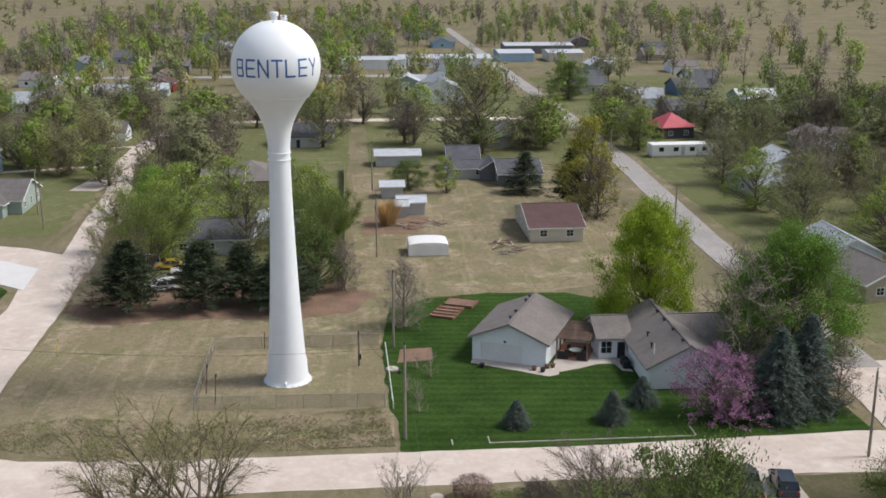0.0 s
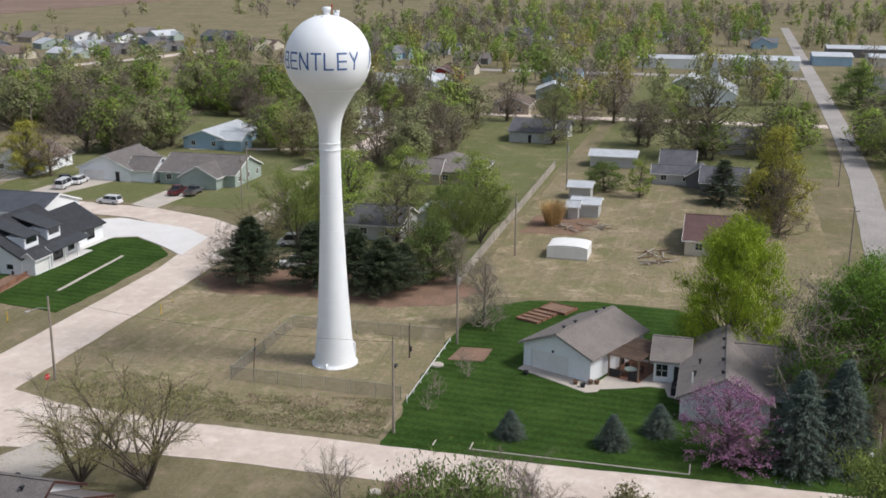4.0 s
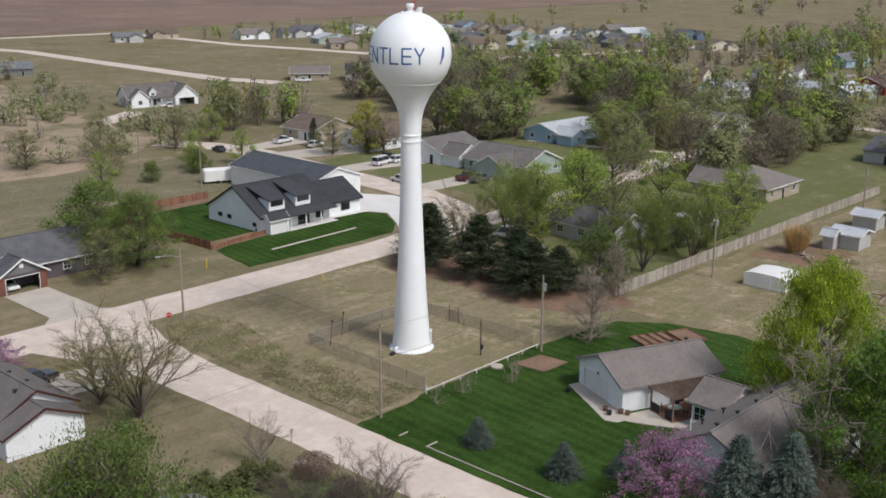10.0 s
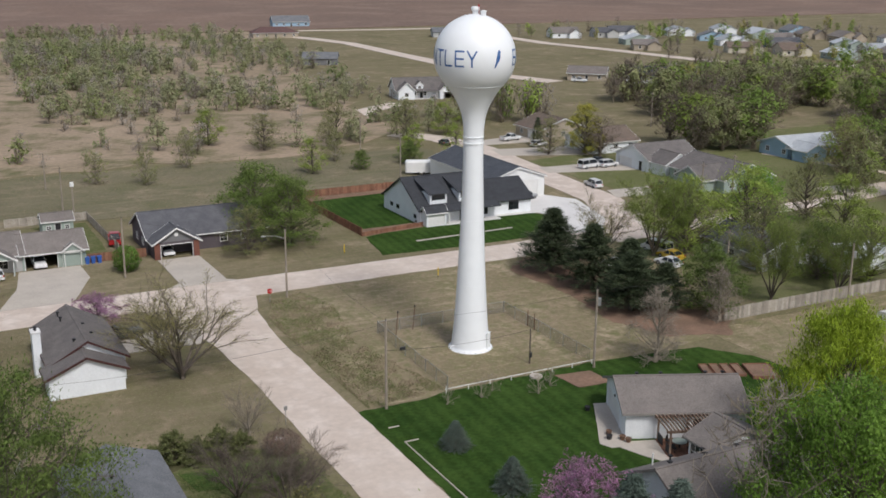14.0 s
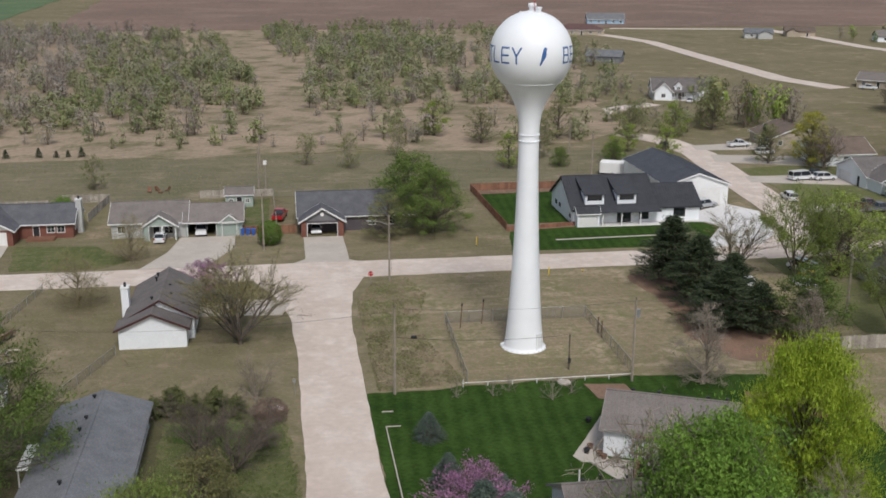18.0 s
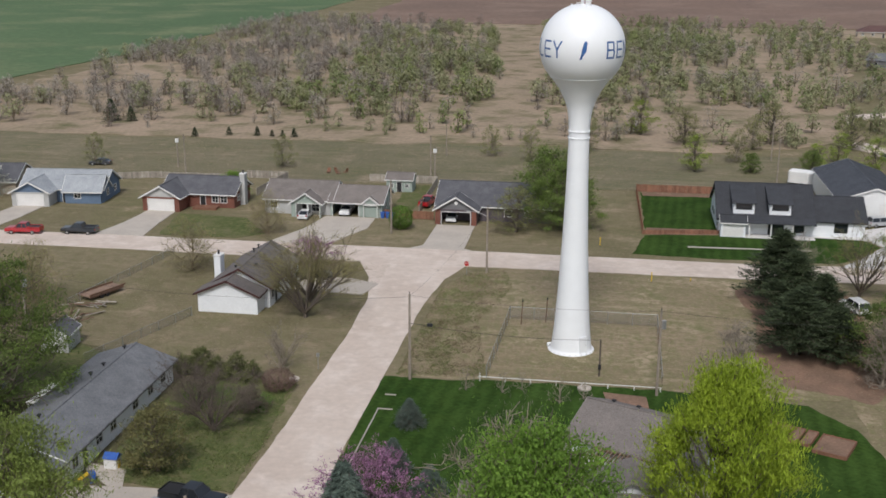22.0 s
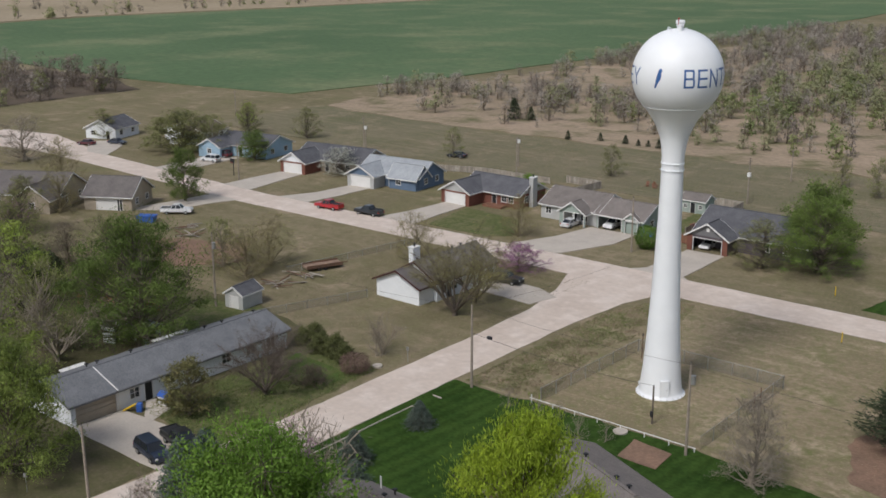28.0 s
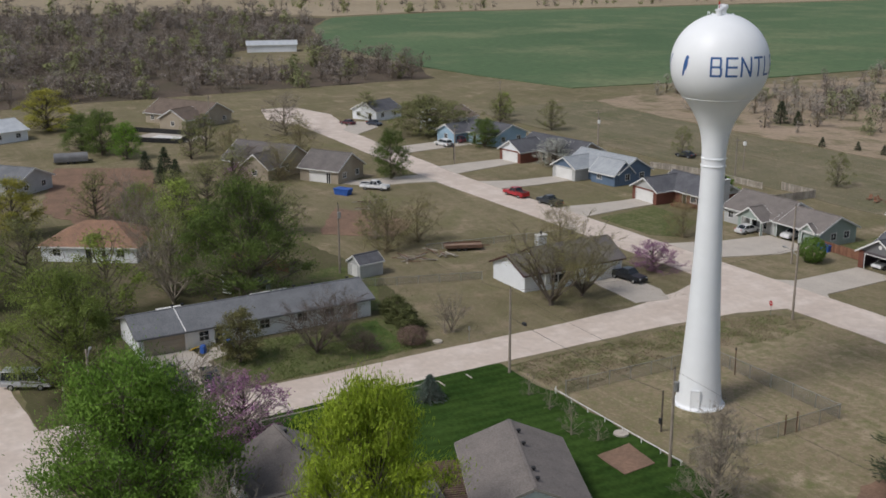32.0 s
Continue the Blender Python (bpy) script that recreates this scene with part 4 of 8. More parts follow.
gable_block(sage, -2.6, -0.4, 5.2, 2.6, 2.55, 1.7, "y", W_("sage"), R_("taupe"), M["white"], [("s", -.75, 0, 1.9, 2.4, "open"), ("s", 1.45, 0, 1.9, 2.4, "open"), ("w", 0, 0, 1.8, 2.4, "open"), ("e", 0, 0, 1.8, 2.4, "open")], over=0.4)
gable_block(sage, 8.5, 0.0, 2.8, 0.5, 2.55, 1.1, "y", W_("sage"), R_("taupe"), M["white"], [("s", 0, 0, 2.3, 2.15, "open")], over=0.3)
shed = thing("garden_shed", "small pale sage garden shed with a gable roof", "shed", pose(-36.3, 79.5, 0))
gable_block(shed, 0, 0, 5.0, 3.6, 2.4, 1.0, "x", W_("sage"), R_("taupe"), M["white"], [("s", -1.5, 0.9, 0.7, 0.7, "window"), ("s", 0, 0, 0.9, 1.95, "door"), ("s", 1.5, 0.9, 0.7, 0.7, "window")], over=0.25)
brickh = thing("brick_house", "low brick house with a charcoal roof and white garage door", "house", pose(-71.5, 56.0, 0))
gable_block(brickh, -3.3, 3.2, 6.8, 7.4, 2.6, 1.9, "y", W_("brick"), R_("slate"), M["white"], [("s", 0, 0, 4.8, 2.15, "garage")], gable_mat=W_("palegrey"))
gable_block(brickh, 2.0, 8.0, 13.5, 8.6, 2.6, 2.2, "x", W_("brick"), R_("slate"), M["white"], [*windows_on("s", (3.2, 4.8)), ("s", 0.9, 0, 0.95, 2.05, "door"), *windows_on("e", (-2,))], gable_mat=W_("palegrey"))
chimney(brickh, 9.3, 7.4, 0.9, 1.4, 5.6, W_("palegrey"))
part("deck", Shape().soft_box(1.6, 6.0, 1.6, 3.6, 0, 0.45, 0.03), M["cedar"], brickh)
blueh = thing("blue_house", "blue-grey house with a pale grey roof and white garage door", "house", pose(-96.8, 55.8, 0, 0, 0, 6))
gable_block(blueh, -2.6, 3.0, 6.8, 7.2, 2.6, 1.8, "y", W_("palegrey"), R_("palegrey"), M["white"], [("s", 0, 0, 4.8, 2.15, "garage")], gable_mat=W_("blue"))
gable_block(blueh, 1.8, 7.6, 15.2, 9.0, 2.6, 2.5, "x", W_("blue"), R_("palegrey"), M["white"], [*windows_on("s", (2.0, 3.8)), ("s", 0.6, 0, 0.95, 2.05, "door"), *windows_on("e", (-2, 2))])
gable_block(blueh, 6.0, 4.6, 6.6, 5.0, 2.5, 2.3, "x", W_("blue"), R_("palegrey"), M["white"], [*windows_on("s", (-1,))])
tanh = thing("tan_house", "tan brick house with a charcoal roof and white garage door", "house", pose(-119.0, 57.0, 0, 0, 0, 8))
gable_block(tanh, -1.6, 2.6, 6.8, 7.4, 2.6, 2.0, "y", W_("brick"), R_("slate"), M["white"], [("s", 0, 0, 4.8, 2.15, "garage")], gable_mat=W_("white"))
gable_block(tanh, 4.0, 9.0, 18, 9.4, 2.6, 2.4, "x", W_("tan"), R_("slate"), M["white"], [*windows_on("s", (2.6, 5.2)), ("s", -0.4, 0, 0.95, 2.05, "door"), *windows_on("e", (-2, 2))])


def simple_house(label, x, y, lx, ly, axis, rot, wall, roof, h=2.7, rise=2.1, front="s", garage_at=None, hip=False, wing=None, name="house", category="house", trim="white", ribs=False, plain=False, far=False):
    """A plain house: one block, or two with a wing (dx, dy, lx, ly, axis), windows spread over its faces."""
    hs = thing(name, label, category, pose(x, y, 0, 0, 0, rot))
    holes = []
    if not plain:
        for face in ("sw" if far else "snew"):
            length = lx if face in "sn" else ly
            n = max(1, int(length / (5.5 if far else 4.2)))
            for k in range(n):
                o = (k + 0.5) * length / n - length / 2
                if face == front and k == n // 2:
                    holes.append((face, o, 0, 0.95, 2.05, "door"))
                elif garage_at is not None and face == front and abs(o - garage_at) < 3.4:
                    continue
                else:
                    holes.append((face, o, 0.95, 1.2, 1.1, "window"))
        if garage_at is not None:
            holes.append((front, garage_at, 0, 4.6, 2.1, "garage"))
    gable_block(hs, 0, 0, lx, ly, h, rise, axis, W_(wall), R_(roof), M[trim], holes, hip=hip, ribs=ribs, far=far)
    if wing:
        dx, dy, wx, wy, wa = wing
        gable_block(hs, dx, dy, wx, wy, h - 0.1, rise * 0.8, wa, W_(wall), R_(roof), M[trim], [] if far else [("s", 0, 0.95, 1.2, 1.1, "window")], far=far)
    return hs


simple_house("pale blue house with a grey roof, half hidden by trees", -145, 66, 15, 10, "x", 10, "skyblue", "slate", garage_at=-5, wing=(-6, -6, 6.5, 6, "y"))
simple_house("white house with a brown roof beyond trees", -172, 70, 13, 9, "y", 10, "white", "brown", wing=(2, -6, 7, 5, "y"))
simple_house("small white gabled house at the end of the road", -192.5, 59, 9, 10, "y", 20, "white", "slate")
simple_house("large tan house with a taupe roof, among bare trees", -139, 6, 15, 11, "x", 30, "tan", "greytaupe", 2.8, 3.2, wing=(4, -6, 7, 6, "y"))
simple_house("tan gabled garage wing with a taupe roof", -124.5, 14.5, 9.5, 9, "x", 30, "tan", "greytaupe", 2.8, 2.8, garage_at=0)
simple_house("large tan house with a brown hip roof by the pool", -213, 12, 20, 12, "x", 30, "tan", "brown", 2.8, 3.0, wing=(5, -8, 9, 7, "y"))
simple_house("white house with a weathered terracotta hip roof under trees", -91, -40, 15, 10.5, "x", 55, "white", "terracotta", 2.6, 2.6, hip=True)
simple_house("pale grey house with a slate roof", -147, -45, 13, 10, "x", 40, "palegrey", "bluegrey", wing=(-3, -6, 7, 5, "y"))
simple_house("white house at the edge of the woods", -210, -38, 13, 10, "y", 20, "white", "tin")
simple_house("long low white metal barn at the wood's edge", -394, 107, 22, 9, "x", 70, "white", "tin", 3.2, 1.5, plain=True, name="barn", category="barn")

# modern white farmhouse with its shop
farm = thing("modern_farmhouse", "modern white farmhouse with black metal roof and two dormers", "house", pose(29, 64, 0))
FW, FR = W_("white"), R_("black")
gable_block(farm, 0, 0.6, 15.2, 15.2, 2.7, 4.3, "x", FW, FR, M["dark"], [("w", 5.6, .9, .9, .6, "window"), ("w", -1.5, 1.2, 1.1, .6, "window"), ("w", -4.2, 1.2, 1.1, .6, "window"), ("w", 6.0, .2, .3, .3, "window"), ("s", 1.6, 0, 2.4, 2.1, "window"), ("s", 5.2, .7, 1.6, 1.4, "window")], over=0.4, ribs=True)
gable_block(farm, -5.4, -8.0, 3.9, 2.2, 2.5, 0.9, "x", FW, FR, M["white"], [("s", 0, 0.1, 3.1, 2.1, "garage")], over=0.25)
for x in (-2.8, 0.6, 4.0):
    part("porch_post", Shape().box(x - .1, x + .1, -9.0, -8.8, 0, 2.45), M["white"], farm)
porch_q = [(-3.4, -9.3, 2.45), (7.6, -9.3, 2.45), (7.6, -6.9, 2.98), (-3.4, -6.9, 2.98)]
part("porch_roof", Shape().add(porch_q + [(x, y, z + .14) for x, y, z in porch_q], [(3, 2, 1, 0), (4, 5, 6, 7), (0, 1, 5, 4), (1, 2, 6, 5), (2, 3, 7, 6), (3, 0, 4, 7)]), FR, farm)
part("porch_floor", Shape().soft_box(-3.6, 7.6, -9.3, -7.0, 0, .16, .02), M["newcrete"], farm)
for x in (-3.6, 2.2):
    dm = part("dormer", Shape().box(x - 1.7, x + 1.7, -6.2, -1.6, 3.0, 5.15), FW, farm)
    dq = [(x - 2.0, -6.6, 5.05), (x + 2.0, -6.6, 5.05), (x + 2.0, -0.4, 6.75), (x - 2.0, -0.4, 6.75)]
    part("dormer_roof", Shape().add(dq + [(a, b, c + .15) for a, b, c in dq], [(3, 2, 1, 0), (4, 5, 6, 7), (0, 1, 5, 4), (1, 2, 6, 5), (2, 3, 7, 6), (3, 0, 4, 7)]), FR, dm)
    part("dormer_window", Shape().box(x - 1.3, x + 1.3, -6.26, -6.2, 4.1, 4.95), M["glass"], dm)
    part("window_frame", Shape().box(x - 1.38, x + 1.38, -6.24, -6.2, 4.02, 4.1).box(x - 1.38, x + 1.38, -6.24, -6.2, 4.95, 5.03), M["dark"], dm)
gable_block(farm, 11.4, -1.2, 8.4, 10.4, 2.7, 2.9, "x", FW, FR, M["dark"], [("s", 0.5, .8, 2.0, 1.5, "window"), ("e", 0, .9, 1.2, 1.2, "window")], over=0.4, ribs=True)
shop = thing("metal_shop", "large white metal shop building with a black roof", "shop building", pose(48.2, 81, 0))
gable_block(shop, 0, 0, 12, 26, 4.0, 2.1, "y", M["barnmetal"], R_("darkblue"), M["white"], [("s", -2.8, 0, 3.0, 3.0, "garage"), ("s", 2.6, 0, 3.6, 3.3, "garage"), *windows_on("e", (-6, 2), 1.4)], over=0.35, ribs=True)
trailer = thing("white_trailer", "white enclosed cargo trailer parked behind the farmhouse", "trailer", pose(41.5, 97.0, 0, 0, 0, -25))
part("body", Shape().soft_box(-3.4, 3.4, -1.25, 1.25, 0.55, 3.0, 0.25), M["white"], trailer)
for x in (-0.6, 0.6):
    for y in (-1.2, 1.2):
        part("wheel", Shape().tube((x, y - .12, .35), (x, y + .12, .35), .35, n=14), M["rubber"], trailer)

# houses on the east side of the north road
simple_house("sage house with a taupe roof and white garage door", 94, 62, 13, 17, "y", 0, "sage", "greytaupe", 2.7, 2.7, "w", 3.5, wing=(-6, -2, 8, 8, "x"))
simple_house("white house with brick base and a taupe roof", 94, 83, 14, 12, "x", 0, "white", "greytaupe", 2.7, 2.6, "w", -2.5, wing=(-3, -8, 7, 6, "y"))
simple_house("tan house with a brown roof behind a yellow-green tree", 95, 106, 13, 12, "x", 0, "white", "brown", 2.7, 2.6, "w", 2.5)
simple_house("tan brick house with a brown roof", 94, 127, 14, 12, "y", 0, "tan", "brown", 2.7, 2.6, "w", 2.5)
simple_house("blue house with a pale metal roof", 136, 80, 18, 11, "x", -2, "skyblue", "tin", 2.8, 1.8, wing=(-6, -7, 6, 6, "y"))
wfarm = thing("white_farmhouse", "white farmhouse with a grey roof, gabled wings and a dormer", "house", pose(96.5, 210.5, 0, 0, 0, -12))
gable_block(wfarm, 0, 0, 16.5, 9.5, 2.9, 3.3, "x", W_("white"), R_("greytaupe"), M["white"], [*windows_on("s", (-1.5, 1.5)), ("s", 0.2, 0, 0.95, 2.05, "door"), *windows_on("w", (-2, 2)), *windows_on("n", (-4, 0, 4))])
gable_block(wfarm, -5.2, -5.4, 5.4, 3.2, 2.9, 2.5, "y", W_("white"), R_("greytaupe"), M["white"], [*windows_on("s", (0,)), *windows_on("w", (0,))])
gable_block(wfarm, 9.4, -1.6, 7.4, 11.6, 2.9, 3.2, "y", W_("white"), R_("greytaupe"), M["white"], [("s", 0, 0, 4.9, 2.2, "open"), *windows_on("e", (-2, 2))])
gable_block(wfarm, -0.4, -3.6, 2.2, 2.6, 1.3, 1.2, "y", W_("white"), R_("greytaupe"), M["white"], [("s", 0, 0.3, 1.0, 0.8, "window")], over=0.25, z0=2.9)
part("porch_floor", Shape().soft_box(-2.3, 5.4, -7.0, -4.9, 0, 0.18, 0.02), M["newcrete"], wfarm)
for x in (-1.8, 1.4, 4.8):
    part("porch_post", Shape().box(x - .09, x + .09, -6.8, -6.62, 0.18, 2.6), M["white"], wfarm)
porch_w = [(-2.5, -7.1, 2.55), (5.6, -7.1, 2.55), (5.6, -4.7, 3.05), (-2.5, -4.7, 3.05)]
part("porch_roof", Shape().add(porch_w + [(x, y, z + .12) for x, y, z in porch_w], [(3, 2, 1, 0), (4, 5, 6, 7), (0, 1, 5, 4), (1, 2, 6, 5), (2, 3, 7, 6), (3, 0, 4, 7)]), R_("greytaupe"), wfarm)
simple_house("white house with a black roof and open garage", 193, 212, 20, 14, "x", -40, "white", "black", 2.8, 2.8, "s", -5, wing=(6, -7, 7, 6, "y"))
simple_house("tan house with a taupe roof", 176, 228, 14, 11, "x", -40, "tan", "taupe")
simple_house("blue-grey country house far off", 168, 530, 22, 11, "x", -10, "skyblue", "bluegrey", 3, 3.2)
simple_house("low brick house with a maroon roof far off", 132, 455, 24, 11, "x", -8, "tan", "maroon", 2.8, 2.6, hip=True)
# houses in the old town
simple_house("grey house with a weathered roof under trees", 60, 15, 10, 13, "y", 0, "palegrey", "slate")
simple_house("white carport with a pale metal roof", 70, 5, 9, 7, "x", 0, "white", "tin", 2.6, 0.9, plain=True, name="carport", category="carport")
simple_house("tan house with a hipped taupe roof behind a fence", 109, 13, 14, 14, "x", 0, "tan", "taupe", 2.8, 2.8, hip=True, wing=(-5, 5, 6, 8, "y"))
simple_house("low cream house with a maroon roof", 67.5, -42, 17, 9.0, "y", 0, "cream", "maroon", 2.5, 2.2)
simple_house("dark grey house with a slate roof", 111, -43, 11, 9, "y", 0, "grey", "slate", wing=(4, 5, 6, 5, "x"))
simple_house("small dark grey cottage with a slate roof", 128, -33, 7, 7, "y", 0, "dkgrey", "slate", 2.6, 2.4)
simple_house("grey outbuilding with a long roof", 117, -33, 6, 9, "y", 0, "palegrey", "slate", 2.4, 1.2)
simple_house("long white metal-roofed shed", 133, -18.5, 6, 10, "y", 0, "palegrey", "tin", 2.6, 0.9, plain=True, name="shed", category="shed")
simple_house("dark blue house with a bright red hip roof", 169, -93.5, 10, 9, "x", 10, "dkgrey", "redtin", 3.2, 3.0, hip=True)
simple_house("beige gabled house with a brown roof", 212, 20, 11, 11, "x", 0, "tan", "brown", 3, 2.2)
simple_house("red barn among trees", 285, 61, 10, 13, "x", 0, "red", "maroon", 3.2, 2.4, plain=True, name="barn", category="barn")
simple_house("white house beside a red barn", 262, 72, 11, 16, "y", 0, "white", "palegrey", 2.8, 2)
simple_house("white church hall with a tin roof", 252, -38, 24, 14, "x", 0, "white", "palegrey", 4, 4)
simple_house("white house behind a tree row", 44, -84, 12, 9, "x", 0, "white", "palegrey")
simple_house("taupe-roofed house by the asphalt street", 28, -82, 11, 9, "x", 8, "tan", "taupe")
simple_house("grey metal-roofed house among bare trees", 96, -92, 13, 10, "y", 10, "palegrey", "palegrey", 2.8, 2.6)
simple_house("white metal-roofed house among trees", 118, -104, 12, 9, "x", 0, "white", "tin")
steeple = thing("steeple", "small white church steeple on the hall roof", "steeple", pose(242, -38, 7.4))
part("tower", Shape().box(-1.3, 1.3, -1.3, 1.3, 0, 3.2), W_("white"), steeple)
part("spire", Shape().add([(-1.5, -1.5, 3.2), (1.5, -1.5, 3.2), (1.5, 1.5, 3.2), (-1.5, 1.5, 3.2), (0, 0, 8)], [(0, 1, 4), (1, 2, 4), (2, 3, 4), (3, 0, 4)]), R_("palegrey"), steeple)
for x, y, lx, ly, wl, rf, lb in ((440, -103, 18, 34, "grey", "tin", "long grey industrial shed with a white roof"), (398, -85, 22, 16, "skyblue", "tin", "pale blue metal workshop with white roof"),
                                 (396, -108, 20, 16, "cream", "tin", "cream metal workshop with a white roof"), (372, -50, 22, 40, "white", "tin", "long low white-roofed building"), (365, -18, 16, 26, "white", "tin", "white store building with a pale metal roof")):
    simple_house(lb, x, y, lx, ly, "y", 0, wl, rf, 4, 0.9, plain=True, name="metal_building", category="building")
rng = random.Random(5)
PAIRS = [("white", "slate"), ("tan", "taupe"), ("palegrey", "slate"), ("cream", "brown"), ("blue", "slate"), ("white", "taupe"), ("skyblue", "bluegrey"), ("grey", "taupe"), ("white", "palegrey"), ("sage", "tin")]
NAMES = {"white": "white", "tan": "tan", "palegrey": "pale grey", "cream": "cream", "blue": "blue", "skyblue": "light blue", "grey": "grey", "sage": "sage green"}
FAR_HOUSES = []


def far_house(x, y, rot):
    wl, rf = rng.choice(PAIRS)
    lx, ly = rng.uniform(11, 16), rng.uniform(9, 12)
    simple_house("distant " + NAMES[wl] + " house with a " + {"slate": "charcoal", "taupe": "taupe", "brown": "brown", "bluegrey": "blue-grey", "palegrey": "pale grey", "tin": "white metal"}[rf] + " roof",
                 x, y, lx, ly, rng.choice("xy"), rot, wl, rf, 2.8, rng.uniform(2, 2.8), rng.choice("sw"), wing=(lx * 0.3, -ly * 0.5, 6.5, 6, "y"), far=True)
    FAR_HOUSES.append((x, y))


for x, y in ((277, 397), (299, 391), (313, 393), (273, 320), (307, 289), (319, 271), (331, 283), (326, 248), (351, 239), (415, 271), (434, 258), (396, 184), (404, 317), (400, 339), (381, 388), (345, 302), (371, 286),
             (361, 322), (340, 350), (376, 352), (391, 241), (372, 224), (422, 300), (441, 229), (288, 346), (346, 385), (412, 362), (330, 322), (450, 280), (362, 258)):
    far_house(x, y, rng.uniform(-32, -8))
simple_house("grey house with a pale roof inside a cedar fence", 219, 425, 14, 11, "x", -20, "palegrey", "bluegrey", far=True, wing=(3, -6, 7, 6, "y"))
simple_house("tan house with a dark brown gabled roof", 246, 434, 15, 11, "x", -20, "tan", "brown", far=True, wing=(-4, -6, 6, 6, "y"))
simple_house("dark grey house half hidden in the scrub", 105, 318, 14, 10, "x", -25, "grey", "bluegrey", far=True)
for x, y in ((160, -40), (168, 8), (170, 62), (236, 92), (262, 60), (250, 10), (285, -30), (268, -92), (300, -100), (232, -105), (205, -110), (150, -122), (180, -130), (232, -140), (262, -128), (290, -140), (310, 62), (300, 20), (350, 70), (365, 110),
             (420, 40), (455, 60), (400, 90), (350, -110), (340, -150), (390, -150), (430, -160), (480, -60), (500, 0), (520, 80), (310, 110), (275, 125), (480, -130), (540, -50)):
    far_house(x + rng.uniform(-4, 4), y + rng.uniform(-4, 4), rng.uniform(-6, 6))

# ------------------------------------------------------------------ trees


SHAPES = {"round": (.14, .58, .75, 84), "wide": (.17, .48, .6, 84), "fountain": (.06, .5, .85, 130), "tall": (.14, .7, .8, 50), "shrub": (.0, .45, .5, 40), "bare": (.1, .52, 1.0, 56), "small": (.2, .5, .8, 22)}


def grow(rg, kind, h, w, count=None):
    """The skeleton of a tree: a bent trunk, limbs that bow out to clumps spread through an egg-shaped crown, twigs round each clump.
    Gives rows of (p0, p1, r0, r1) and the twig points that carry leaves."""
    low, fat, lift, n = SHAPES[kind]
    n = count or n
    segs, tips = [], []
    bend = [Vector((0, 0, 0))]
    for k in range(1, 7):
        bend.append(Vector((bend[-1].x + rg.gauss(0, .02) * h * .4, bend[-1].y + rg.gauss(0, .02) * h * .4, h * .78 * k / 6)))
    r_at = lambda u: h * .028 * (1 - .82 * u)
    for k in range(6):
        segs.append((bend[k], bend[k + 1], r_at(k / 6) * (1.35 if k == 0 else 1), r_at((k + 1) / 6)))

    def on_trunk(z):
        u = max(0, min(5.999, z / (h * .78) * 6))
        return bend[int(u)].lerp(bend[int(u) + 1], u - int(u))

    for k in range(n):
        u = (k + rg.random()) / n
        prof = max(.05, math.sin(math.pi * min(1, u ** fat * .94 + .04))) ** .6
        a = k * 2.39996 + rg.gauss(0, .35)
        rho = w / 2 * prof * (rg.random() ** .42) * rg.uniform(.82, 1.08)
        zc = h * (low + (1 - low) * u) + rg.gauss(0, .025) * h
        c = Vector((rho * math.cos(a), rho * math.sin(a), max(.25, zc - .06 * h)))
        z0 = max(h * low * .7, zc - rho * lift - h * .06) * .8
        s0 = on_trunk(z0)
        mid = s0.lerp(c, .55) + Vector((rg.gauss(0, .04) * h, rg.gauss(0, .04) * h, -.04 * h if kind in ("wide", "round") else -.09 * h))
        rl = h * .0095 * rg.uniform(.7, 1.2)
        q = s0
        for j in (1, 2, 3):
            t = j / 3
            e = s0 * (1 - t) ** 2 + mid * 2 * t * (1 - t) + c * t * t
            segs.append((q, e, rl * (1 - .75 * (j - 1) / 3), rl * (1 - .75 * j / 3)))
            q = e
        tw = w * (.17 if kind == "bare" else .115)
        for j in range(5 if kind == "bare" else 4):
            d = Vector((rg.gauss(0, 1), rg.gauss(0, 1), rg.gauss(.45, .8))).normalized()
            if kind == "fountain":
                d = (d * .55 + Vector((c.x, c.y, h * .3)).normalized()).normalized()
            e = c + d * tw * rg.uniform(.6, 1.3)
            if kind == "bare":
                bow = c.lerp(e, .5) + Vector((rg.gauss(0, .16), rg.gauss(0, .16), rg.gauss(-.12, .1))) * tw
                segs += [(c, bow, rl * .25, rl * .16), (bow, e, rl * .16, rl * .08)]
            else:
                segs.append((c, e, rl * .25, rl * .09))
            tips += [e, c.lerp(e, .55)]
            if kind == "bare":
                for _ in range(3):
                    d2 = (d + Vector((rg.gauss(0, .7), rg.gauss(0, .7), rg.gauss(.2, .5)))).normalized()
                    m2 = c.lerp(e, rg.uniform(.4, .9))
                    e2 = m2 + d2 * tw * rg.uniform(.3, .65)
                    segs.append((m2, e2, rl * .13, rl * .07))
                    tips.append(e2)
    return segs, tips


